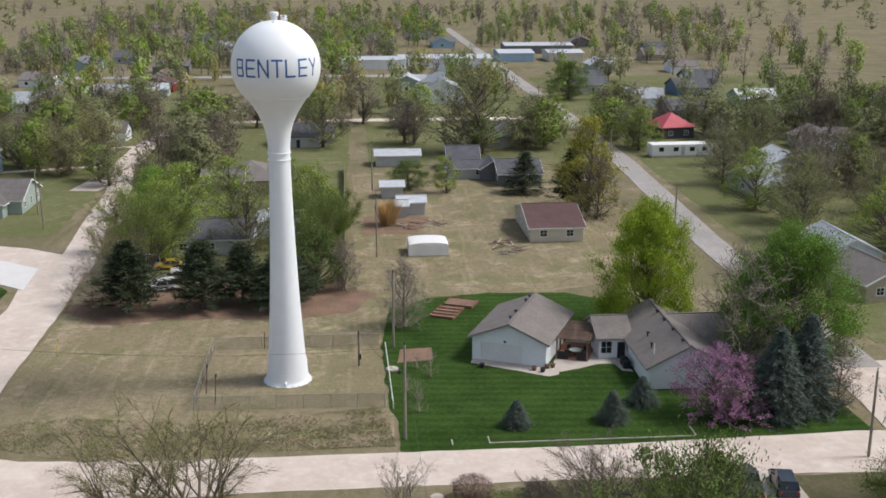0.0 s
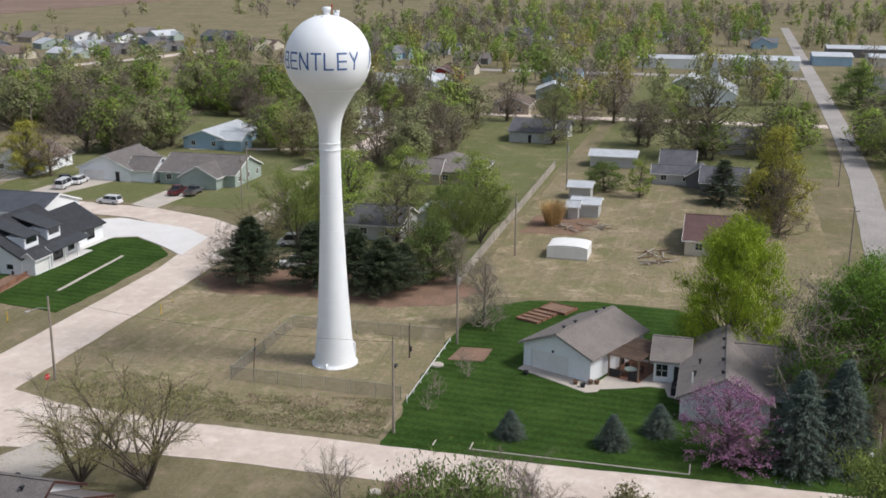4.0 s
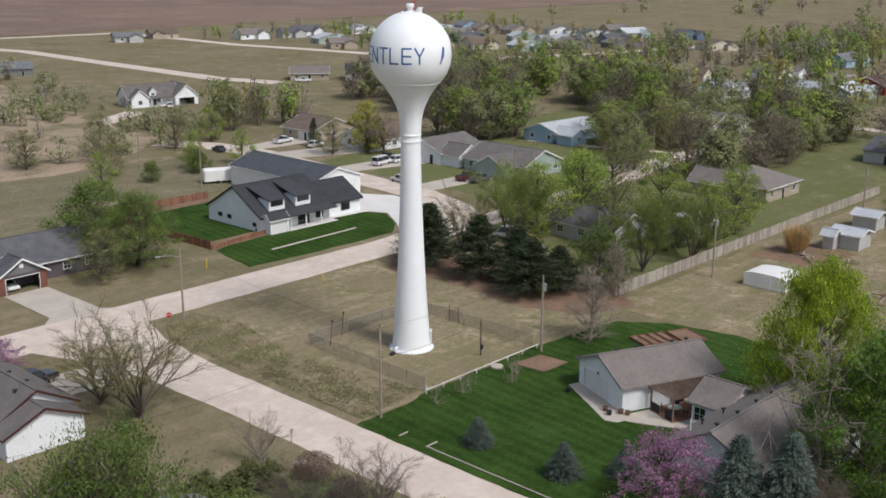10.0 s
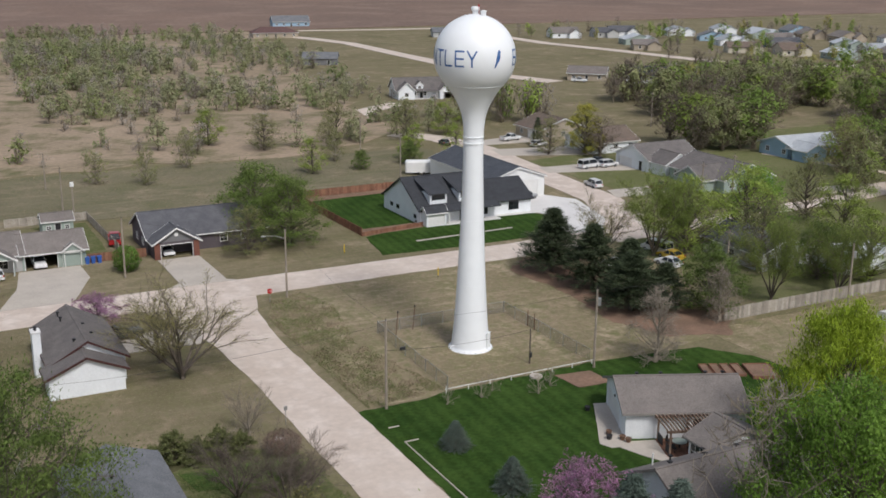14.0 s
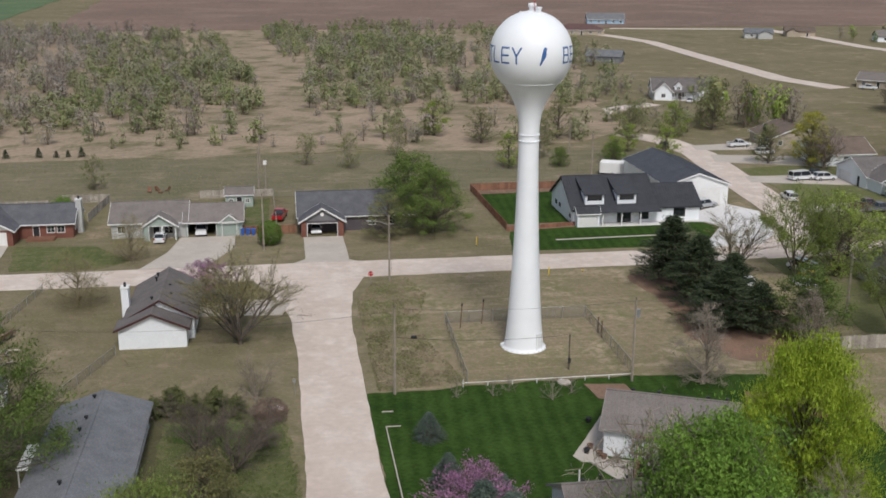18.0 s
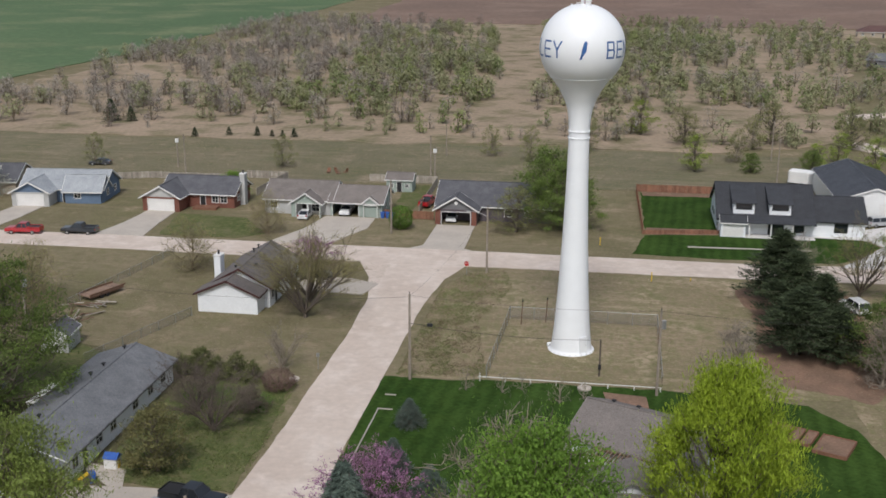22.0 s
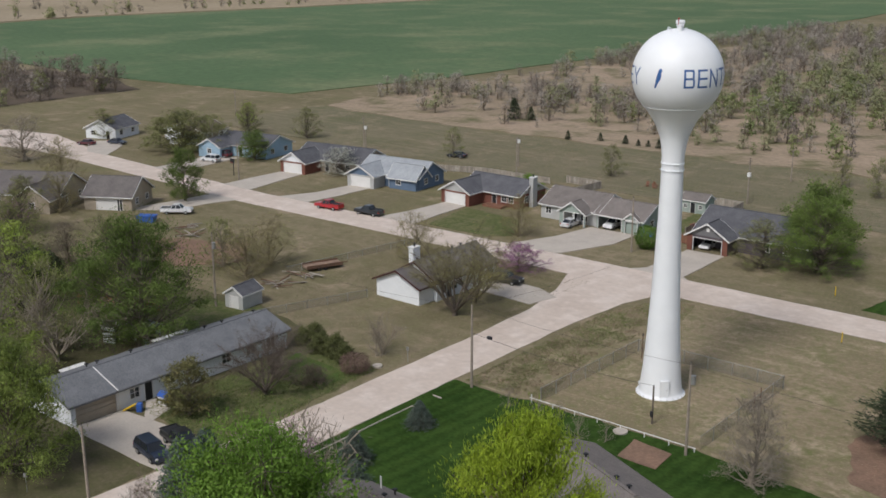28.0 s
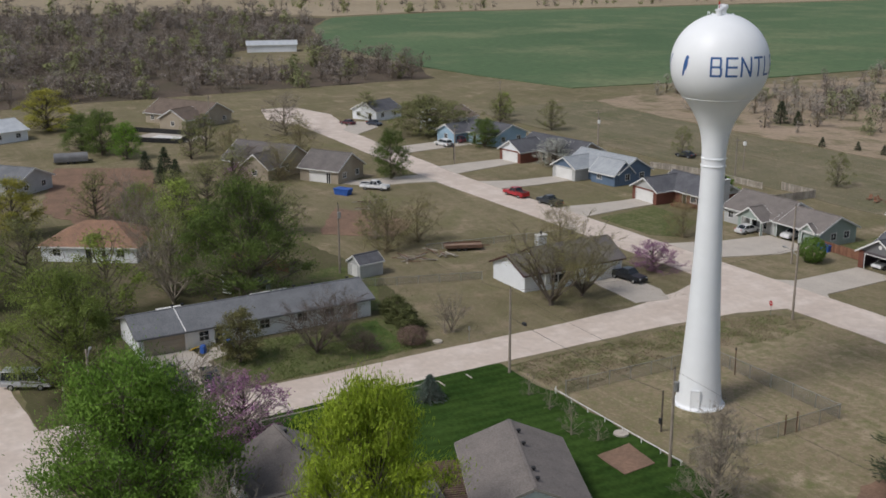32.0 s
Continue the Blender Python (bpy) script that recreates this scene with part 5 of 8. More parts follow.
def limbs_mesh(segs, h, w, min_r=0.0):
    """Tapered three- to five-sided limbs, all in one mesh, fitted to height h and width w."""
    p0 = np.array([s[0] for s in segs])
    p1 = np.array([s[1] for s in segs])
    r0, r1 = np.array([s[2] for s in segs]), np.array([s[3] for s in segs])
    d = p1 - p0
    d /= np.linalg.norm(d, axis=1)[:, None]
    ref = np.where(np.abs(d[:, 2:3]) > 0.9, [[1.0, 0, 0]], [[0, 0, 1.0]])
    a = np.cross(d, ref)
    a /= np.linalg.norm(a, axis=1)[:, None]
    b = np.cross(d, a)
    n = 3
    vs = []
    for p, r in ((p0, r0), (p1, r1)):
        for i in range(n):
            t = 2 * math.pi * i / n
            vs.append(p + np.maximum(r, min_r)[:, None] * (math.cos(t) * a + math.sin(t) * b))
    v = np.stack(vs, 1).reshape(-1, 3)
    base = np.arange(len(segs))[:, None, None] * 2 * n
    quad = np.array([[i, (i + 1) % n, n + (i + 1) % n, n + i] for i in range(n)])
    return v, (base + quad[None]).reshape(-1, 4)


def leaf_cloud(rg, centres, count, size, scatter, up=0.5, slim=0.17, axis=False, wild=0.55):
    """Leafy sprays: count slender blades round the centres, growing outwards and up, their faces turned to the outside of the crown."""
    centres = np.asarray(centres)
    c = centres[rg.integers(0, len(centres), count)] + rg.normal(0, scatter, (count, 3)) * (1, 1, 0.8)
    core = centres.mean(0) * (1, 1, 0.75)
    out = (c - core) * (1, 1, 0.0 if axis else 0.8)
    out /= np.linalg.norm(out, axis=1)[:, None] + 1e-6
    u = out * 0.7 + (0, 0, up) + rg.normal(0, wild, (count, 3))
    u /= np.linalg.norm(u, axis=1)[:, None]
    w = np.cross(u, out * 0.8 + (0, 0, 0.45) + rg.normal(0, 0.45, (count, 3)))
    w /= np.linalg.norm(w, axis=1)[:, None]
    s = size * rg.uniform(0.55, 1.4, (count, 1))
    v = np.stack([c - u * s, c + w * s * slim + u * s * 0.1, c + u * s, c - w * s * slim + u * s * 0.1], 1).reshape(-1, 3)
    return v, np.arange(count * 4).reshape(-1, 4)


def shell_cloud(rg, centres, clumps, count, size, radius, slim, up=0.5, wild=0.6):
    """Leaves that lie over the outsides of uneven bunches in the crown, thinner underneath."""
    centres = np.asarray(centres)
    centres = centres[rg.permutation(len(centres))[:clumps]] * (0.95, 0.95, 0.97)
    which = rg.integers(0, len(centres), count)
    bunch = radius * rg.uniform(0.55, 1.3, (len(centres), 1)) * rg.uniform(0.75, 1.2, (len(centres), 3))
    d = rg.normal(0, 1, (count, 3))
    d[:, 2] = np.where(d[:, 2] < -0.5, -d[:, 2], d[:, 2])
    d /= np.linalg.norm(d, axis=1)[:, None]
    c = centres[which] + d * bunch[which] * rg.uniform(0.45, 1.2, (count, 1)) * (1, 1, 0.85)
    n = d + rg.normal(0, 0.35, (count, 3))
    u = rg.normal(0, wild, (count, 3)) + (0, 0, up)
    w = np.cross(u, n)
    w /= np.linalg.norm(w, axis=1)[:, None]
    u = np.cross(n, w)
    u /= np.linalg.norm(u, axis=1)[:, None]
    s = size * rg.uniform(0.55, 1.4, (count, 1))
    v = np.stack([c - u * s, c + w * s * slim + u * s * 0.1, c + u * s, c - w * s * slim + u * s * 0.1], 1).reshape(-1, 3)
    return v, np.arange(count * 4).reshape(-1, 4)


def puff(seed, kind, bunches, blades, size, slim=0.4):
    """A tree seen from far off: trunk and limbs, and sprays of leaves or twigs that lie over uneven bunches in an egg-shaped crown. 10 high, 10 wide."""
    ng = np.random.default_rng(seed)
    low, wide, belly = {"round": (.16, 1.0, .5), "wide": (.2, 1.15, .55), "tall": (.1, .72, .42), "shrub": (.0, 1.1, .42), "open": (.26, 1.0, .6)}[kind]
    u = (np.arange(bunches) + ng.random(bunches)) / bunches
    prof = np.sin(np.pi * np.clip(u ** (np.log(.5) / np.log(belly)), .04, .98)) ** .55
    a = np.arange(bunches) * 2.39996 + ng.normal(0, .4, bunches)
    rho = 5 * wide * prof * .6 * np.sqrt(ng.uniform(.1, 1, bunches))
    c = np.stack([rho * np.cos(a), rho * np.sin(a), 10 * (low + (.93 - low) * u)], 1)
    radii = 5.0 / bunches ** .42 * ng.uniform(.6, 1.25, bunches) * (.6 + .4 * prof)
    which = ng.integers(0, bunches, blades)
    d = ng.normal(0, 1, (blades, 3)) + (0, 0, .2)
    d /= np.linalg.norm(d, axis=1)[:, None]
    p = c[which] + d * radii[which, None] * ng.uniform(.3, 1.15, (blades, 1))
    heart = p - (0, 0, 10 * (low + .25))
    n = d * .5 + .8 * heart / (np.linalg.norm(heart, axis=1)[:, None] + 1e-6) + (0, 0, .25) + ng.normal(0, .45, (blades, 3))
    w = np.cross(n, ng.normal(0, .6, (blades, 3)) + (0, 0, 1))
    w /= np.linalg.norm(w, axis=1)[:, None] + 1e-6
    out = np.cross(w, n)
    out /= np.linalg.norm(out, axis=1)[:, None] + 1e-6
    sz = size * ng.uniform(.5, 1.4, (blades, 1))
    crown = np.stack([p - out * sz, p + w * sz * slim, p + out * sz, p - w * sz * slim], 1).reshape(-1, 3), np.arange(blades * 4).reshape(-1, 4)
    segs = [(Vector((0, 0, 0)), Vector((.1, 0, 10 * low)), .26, .19), (Vector((.1, 0, 10 * low)), Vector((0, .1, 7.4)), .19, .06)]
    for k in range(0, bunches, max(1, bunches // 7)):
        z0 = max(.5, min(10 * low * 1.1, c[k, 2] * .6))
        segs.append((Vector((0, 0, z0)), Vector(c[k]), .11, .04))
    return [limbs_mesh(segs, 10, 10, .05), crown]


def joined(a, b):
    return np.concatenate([a[0], b[0]]), np.concatenate([a[1], b[1] + len(a[0])])


def np_mesh(name, v, q, material):
    me = bpy.data.meshes.new(name)
    me.vertices.add(len(v))
    me.vertices.foreach_set("co", np.asarray(v, np.float32).ravel())
    me.loops.add(q.size)
    me.loops.foreach_set("vertex_index", q.astype(np.int32).ravel())
    me.polygons.add(len(q))
    me.polygons.foreach_set("loop_start", np.arange(0, q.size, 4, dtype=np.int32))
    me.polygons.foreach_set("use_smooth", np.ones(len(q), bool))
    me.materials.append(material)
    me.update(calc_edges=True)
    return me


def fit_tree(arrays, h, w):
    """Scales the arrays of one tree to a height and a crown width."""
    allv = np.concatenate([v for v, _ in arrays])
    top = np.percentile(allv[:, 2], 99.7)
    rad = np.percentile(np.hypot(allv[:, 0], allv[:, 1]), 97)
    return [(v * (w / 2 / rad, w / 2 / rad, h / top), q) for v, q in arrays]


def broadleaf(seed, kind, leaves, size, scatter=0.4, h=10.0, w=9.0, min_r=0.015, count=None, slim=0.17, up=None, wild=0.55, clumps=0, mass=0.5):
    rg = random.Random(seed)
    ng = np.random.default_rng(seed)
    segs, tips = grow(rg, kind, h, w, count)
    rise = up if up is not None else 1.0 if kind == "fountain" else 0.5
    loose = int(leaves * 0.45) if clumps else leaves
    crown = leaf_cloud(ng, tips, loose, size, scatter, rise, slim, False, wild)
    if clumps:
        crown = joined(crown, shell_cloud(ng, tips, clumps, leaves - loose, size, mass, slim * 1.6, rise, wild))
    return [limbs_mesh(segs, h, w, min_r), crown]


def conifer(seed, tiers, per, blades, size, h=10.0, w=6.0, pine=False):
    """A spruce of drooping tiers, or a looser pine of upturned tufts."""
    rg = random.Random(seed)
    ng = np.random.default_rng(seed)
    segs = [(Vector((0, 0, z)), Vector((0, 0, z + h / 8)), .2 * (1 - z / h) + .03, .2 * (1 - (z + h / 8) / h) + .02) for z in np.arange(0, h, h / 8)]
    tips = []
    for k in range(tiers):
        u = k / (tiers - 1)
        z = h * ((0.17 if pine else 0.04) + (0.8 if pine else 0.92) * u)
        r = w / 2 * ((1 - u) ** (0.8 if pine else 0.85)) * rg.uniform(.82, 1.08) + 0.12
        if pine and u < 0.15:
            r *= 0.75
        for i in range(per):
            a = 6.283 * (i + rg.random() * .8) / per + k
            rr = r * (rg.uniform(.45, 1.1) if pine else rg.uniform(.75, 1.08))
            e = Vector((rr * math.cos(a), rr * math.sin(a), z + (rg.uniform(-.1, .5) if pine else -0.16 * rr + rg.uniform(-.15, .1))))
            s0 = Vector((0, 0, z))
            segs.append((s0, e, .045, .012))
            for j in range(4):
                tips.append(s0.lerp(e, 0.3 + 0.7 * (j + 1) / 4))
    return [limbs_mesh(segs, h, w, 0.012), leaf_cloud(ng, tips, blades, size, 0.2 if pine else 0.12, 0.45 if pine else -0.15, 0.15, True, 0.45 if pine else 0.3)]


def vase(seed, stems, leaves, size, h=10.0, w=11.0, slim=0.12, scatter=0.3):
    """A tree of long stems that part near the ground and arch outwards, each forking into finer limbs."""
    rg = random.Random(seed)
    ng = np.random.default_rng(seed)
    segs, tips = [(Vector((0, 0, 0)), Vector((.05, 0, .9)), .36, .3)], []

    def shoot(p, d, length, r, depth):
        n = 5 if depth == 0 else 3
        for k in range(n):
            d = (d + Vector((rg.gauss(0, .1), rg.gauss(0, .1), .07 - .05 * depth)) + Vector((d.x, d.y, 0)) * .06).normalized()
            e = p + d * length / n
            r1 = r * .82
            segs.append((p, e, r, r1))
            if depth < 3 and (k > 0 or depth):
                for _ in range(1 if depth < 2 else 2):
                    turn = (d + Vector((rg.gauss(0, .42), rg.gauss(0, .42), rg.gauss(.12, .25)))).normalized()
                    shoot(e, turn, length * rg.uniform(.42, .62), r1 * .62, depth + 1)
            if depth >= 2:
                tips.append(e)
            p, r = e, r1

    for k in range(stems):
        a = k * 2.39996 + rg.gauss(0, .25)
        lean = .25 + .62 * ((k + .5) / stems) ** .7
        shoot(Vector((.12 * math.cos(a), .12 * math.sin(a), .5 + .5 * rg.random())), Vector((lean * math.cos(a), lean * math.sin(a), 1)).normalized(), h * rg.uniform(.62, .8), .22, 0)
    crown = leaf_cloud(ng, tips, leaves, size, scatter, 0.6, slim)
    return fit_tree([limbs_mesh(segs, h, w, .02), crown], h, w)


def joined_tree(a, b):
    """One tree out of two: the limbs of both and the crowns of both."""
    return [joined(a[0], b[0]), joined(a[1], b[1])]


def bush(seed, blades, size, slim=0.45):
    """A clipped or rounded shrub: leaves lying over an uneven egg, thick down to the ground. 10 high, 10 wide."""
    ng = np.random.default_rng(seed)
    d = ng.normal(0, 1, (blades, 3))
    d /= np.linalg.norm(d, axis=1)[:, None]
    lump = np.array([1 + .16 * noise.noise(Vector(v) * 2.6 + Vector((seed, 0, 0))) + .07 * noise.noise(Vector(v) * 7) for v in d])
    p = d * (lump * ng.uniform(.8, 1.02, blades))[:, None] * (5, 5, 5) + (0, 0, 4.9)
    n = d + ng.normal(0, .4, (blades, 3))
    w = np.cross(n, ng.normal(0, 1, (blades, 3)))
    w /= np.linalg.norm(w, axis=1)[:, None] + 1e-6
    out = np.cross(w, n)
    out /= np.linalg.norm(out, axis=1)[:, None] + 1e-6
    sz = size * ng.uniform(.5, 1.4, (blades, 1))
    crown = np.stack([p - out * sz, p + w * sz * slim, p + out * sz, p - w * sz * slim], 1).reshape(-1, 3), np.arange(blades * 4).reshape(-1, 4)
    segs = [(Vector((0, 0, 0)), Vector((x, y, 7)), .3, .1) for x, y in ((0, 0), (2, 1), (-2, 1), (0, -2))]
    return [limbs_mesh(segs, 10, 10, .05), crown]


SPECIES = {}


def species(key, arrays, bark, leaf, name, category):
    """One tree built once, kept out of sight of the plan until copied: its arrays and its meshes."""
    SPECIES[key] = (arrays, np_mesh("trunk", *arrays[0], M[bark]), np_mesh("crown", *arrays[1], M[leaf]), name, category)


species("hero_green", broadleaf(10, "round", 66000, .088, .45, 10, 10, slim=.28, up=.8, count=130, clumps=300, mass=.85), "bark", "leaf_green", "tree", "tree")
species("hero_loose", broadleaf(8, "wide", 46000, .09, .5, 10, 11, .02, 96, slim=.24, up=.8, clumps=150, mass=.9), "bark", "leaf_dull", "tree", "tree")
species("hero_spring", broadleaf(9, "round", 40000, .1, .42, 10, 10, slim=.24, up=.9, count=90, clumps=160, mass=.9), "bark", "leaf_fresh", "tree", "tree")
species("green_a", broadleaf(11, "round", 15000, .13, .44, 10, 10, slim=.3, count=70, clumps=170, mass=.95), "bark", "leaf_dull", "tree", "tree")
species("green_b", broadleaf(12, "wide", 15000, .13, .44, 10, 11, slim=.3, count=70, clumps=170, mass=.95), "bark", "leaf_green", "tree", "tree")
species("green_c", broadleaf(7, "round", 15000, .13, .44, 10, 10, slim=.3, count=70, clumps=170, mass=.95), "bark", "leaf_olive", "tree", "tree")
species("fountain", broadleaf(13, "fountain", 64000, .125, .5, 10, 10, slim=.18, wild=.4, clumps=420, mass=.95), "bark", "leaf_bright", "tree", "tree")
species("spring_a", broadleaf(14, "round", 8500, .125, .4, 10, 9, count=60, slim=.28, clumps=80, mass=.9), "bark", "leaf_spring", "tree", "tree")
species("spring_b", broadleaf(15, "tall", 5600, .125, .36, 10, 7, count=44, slim=.28, clumps=60, mass=.75), "bark", "leaf_spring", "tree", "tree")
species("olive_a", broadleaf(16, "round", 5600, .14, .36, 10, 9, count=60, slim=.2, clumps=80, mass=.85), "bark", "leaf_olive", "tree", "tree")
species("olive_b", broadleaf(17, "wide", 6600, .14, .36, 10, 11, count=66, slim=.2, clumps=90, mass=.9), "bark", "leaf_olive", "tree", "tree")
species("olive_c", broadleaf(18, "tall", 2200, .3, .32, 10, 7, count=44, slim=.13), "palebark", "leaf_olive", "tree", "tree")
species("yellow_a", broadleaf(19, "round", 12000, .12, .36, 10, 8, slim=.3, count=60, clumps=90, mass=.8), "bark", "leaf_yellow", "tree", "tree")
species("bare_a", broadleaf(20, "bare", 15000, .1, .32, 10, 10, .017, 44, slim=.11), "limb", "leaf_bud", "bare_tree", "tree")
species("vase_bud", vase(50, 11, 26000, .1, slim=.1), "bark", "leaf_bud", "bare_tree", "tree")
species("vase_pale", vase(51, 9, 9000, .12, slim=.06), "palebark", "leaf_grey", "bare_tree", "tree")
species("vase_spring", vase(52, 7, 24000, .13, 10, 9.5, .28, .42), "bark", "leaf_fresh", "tree", "tree")
species("vase_brown", vase(53, 11, 30000, .13, 10, 12, .06), "bark", "leaf_brown", "bare_tree", "tree")
species("bare_b", broadleaf(21, "bare", 4500, .17, .3, 10, 12, .018, 44, slim=.06), "palebark", "leaf_grey", "bare_tree", "tree")
species("bare_d", broadleaf(22, "bare", 9000, .13, .25, 10, 6, .02, 46, slim=.07), "palebark", "leaf_grey", "bare_tree", "tree")
species("brown_a", broadleaf(23, "bare", 6000, .2, .32, 10, 10, .018, 44, slim=.07), "twig", "leaf_brown", "bare_tree", "tree")
species("redbud", broadleaf(24, "wide", 10000, .12, .22, 10, 13, .02, slim=.45, wild=1.0), "bark", "blossom", "redbud", "tree")
species("white_blossom", broadleaf(25, "round", 5000, .16, .3, 10, 11, slim=.4, wild=1.0), "bark", "blossom_white", "blossom_tree", "tree")
species("pine_a", conifer(26, 17, 10, 13000, .23, 10, 7.0, True), "bark", "needle_dark", "pine", "tree")
species("pine_b", conifer(27, 16, 9, 12000, .23, 10, 6.8, True), "bark", "needle_dark", "pine", "tree")
species("spruce_a", conifer(28, 30, 15, 16000, .19, 10, 6.2), "bark", "needle_blue", "spruce", "tree")
species("spruce_b", conifer(29, 28, 14, 15000, .19, 10, 7), "bark", "needle_blue", "spruce", "tree")
species("magnolia", broadleaf(35, "round", 7000, .15, .4, 10, 8.5, slim=.4, count=60, clumps=140, mass=.9), "bark", "leaf_magnolia", "magnolia", "tree")
species("cedar", conifer(30, 18, 9, 2600, .34, 10, 5), "bark", "needle_dark", "cedar", "tree")
species("sapling", broadleaf(31, "small", 260, .4, .2, 10, 9, .03, slim=.05), "palebark", "leaf_grey", "sapling", "tree")
species("pale_bare", broadleaf(32, "bare", 3600, .16, .25, 10, 9, .024, 34, slim=.06), "palebark", "leaf_grey", "bare_tree", "tree")
species("shrub", bush(33, 3600, .42), "twig", "leaf_shrub", "shrub", "shrub")
species("loose_shrub", broadleaf(39, "shrub", 9000, .34, .55, 10, 11, .04, 40, slim=.3, clumps=90, mass=.7), "twig", "leaf_hedge", "shrub", "shrub")
species("clipped", bush(36, 4200, .32), "twig", "leaf_clipped", "shrub", "shrub")
species("red_shrub", bush(37, 3600, .5, .12), "twig", "leaf_russet", "shrub", "shrub")
species("brown_shrub", broadleaf(34, "bare", 2400, .7, .5, 10, 12, .05, 40, slim=.05), "twig", "leaf_brown", "shrub", "shrub")
for key, sd, kind, leaf in (("mid_olive", 41, "round", "town_olive"), ("mid_spring", 44, "round", "town_spring"), ("mid_tall", 45, "tall", "town_olive"), ("mid_green", 46, "wide", "town_green"), ("mid_brown", 43, "wide", "town_brown")):
    species(key, joined_tree(puff(sd, kind, 26, 1900, .23, .4 if key != "mid_brown" else .2), broadleaf(sd, "bare", 200, .3, .4, 10, 8, .035, 12, slim=.06)), "twig", leaf, "tree", "tree")
species("mid_grey", broadleaf(42, "bare", 1300, .45, .5, 10, 10, .045, 44, slim=.05), "twig", "leaf_grey", "bare_tree", "tree")
LOOK = {"hero_loose": "wide loose-crowned green tree with visible limbs", "hero_spring": "green tree in fresh leaf", "hero_green": "full green tree with dense fresh leaves", "green_a": "full green tree with rounded crown", "green_b": "broad green leafy tree", "green_c": "broad rounded olive-green tree", "fountain": "yellow-green tree with shaggy branches", "spring_a": "tree in thin spring leaf",
        "spring_b": "tall fresh spring-green tree", "olive_a": "tree with sparse olive leaves", "olive_b": "wide tree with olive leaves", "olive_c": "slim tree with sparse olive leaves",
        "yellow_a": "tree with yellowish young leaves", "bare_a": "bare tree with a few buds", "vase_bud": "arching many-stemmed tree in bud", "vase_pale": "bare tree with pale arching limbs", "vase_spring": "arching tree with fresh leaves", "vase_brown": "dense brown leafless tree", "bare_b": "wide bare tree with pale limbs", "bare_d": "pale bare twiggy tree", "brown_a": "twiggy brown leafless tree",
        "redbud": "redbud tree in pink-purple blossom", "white_blossom": "round tree in white blossom", "pine_a": "dark green bushy pine", "pine_b": "dark green pine with uneven crown", "spruce_a": "conical blue-grey spruce",
        "spruce_b": "broad conical blue-grey spruce", "cedar": "small dark green cedar", "magnolia": "olive-brown evergreen magnolia", "sapling": "thin bare sapling with pale twigs", "pale_bare": "bare pale-limbed tree by the lawn", "shrub": "dense dark green shrub", "loose_shrub": "loose olive evergreen shrub",
        "clipped": "clipped round green bush", "red_shrub": "rounded reddish brown leafless shrub", "brown_shrub": "brown leafless shrub beside the road",
        "mid_olive": "town tree with sparse olive leaves", "mid_grey": "leafless grey town tree", "mid_brown": "twiggy brown town tree", "mid_spring": "town tree in fresh spring leaf", "mid_tall": "tall olive town tree", "mid_green": "full green town tree"}
turn_rng = random.Random(77)


def tree(key, x, y, h, w, where="", z=0.0):
    arrays, trunk_me, crown_me, name, category = SPECIES[key]
    allv = arrays[1][0]
    sz = h / np.percentile(allv[:, 2], 99.5)
    sx = w / 2 / np.percentile(np.hypot(allv[:, 0], allv[:, 1]), 90)
    ob = thing(name, LOOK[key] + (" " + where if where else ""), category, Matrix.LocRotScale((x, y, z - 0.05), Euler((0, 0, turn_rng.uniform(0, 6.28))), (sx, sx, sz)))
    for nm, me in (("trunk", trunk_me), ("crown", crown_me)):
        p = new(nm, me)
        p.parent = ob
    return ob


# trees round the lawn and the garage house
tree("fountain", 13.4, -45.0, 16.8, 11.8, "beside the white house")
tree("hero_green", 0.2, -58.8, 16.8, 14.6, "at the lawn's edge")
tree("pale_bare", -2.2, -52.8, 15.5, 12.0, "beside the white house")
tree("bare_b", 11.0, -55.5, 11.5, 8.0)
tree("redbud", -14.2, -45.0, 7.8, 9.4, "on the lawn")
tree("redbud", -15.8, -45.8, 3.4, 3.6, "on the lawn")
tree("spruce_a", -14.6, -51.3, 9.6, 6.2, "on the lawn")
tree("spruce_b", -13.2, -55.0, 10.5, 6.4, "on the lawn")
tree("brown_a", -13.5, -58.5, 8.5, 5.0)
tree("spruce_a", -14.9, -23.9, 2.9, 2.7, "on the lawn")
tree("spruce_a", -14.5, -34.0, 3.4, 3.0, "on the lawn")
tree("spruce_b", -10.4, -38.2, 3.2, 3.2, "on the lawn")
tree("bare_d", 17.2, -14.2, 9.4, 6.2, "by the garden beds")
for x, y, h in ((-6.6, -14.4, 2.4), (-0.4, -16.2, 3.0), (-10.6, -14.2, 2.6), (-4.6, -13.3, 2.2), (2.0, -14.8, 2.4)):
    tree("sapling", x, y, h, h * 0.9, "by the tower fence")
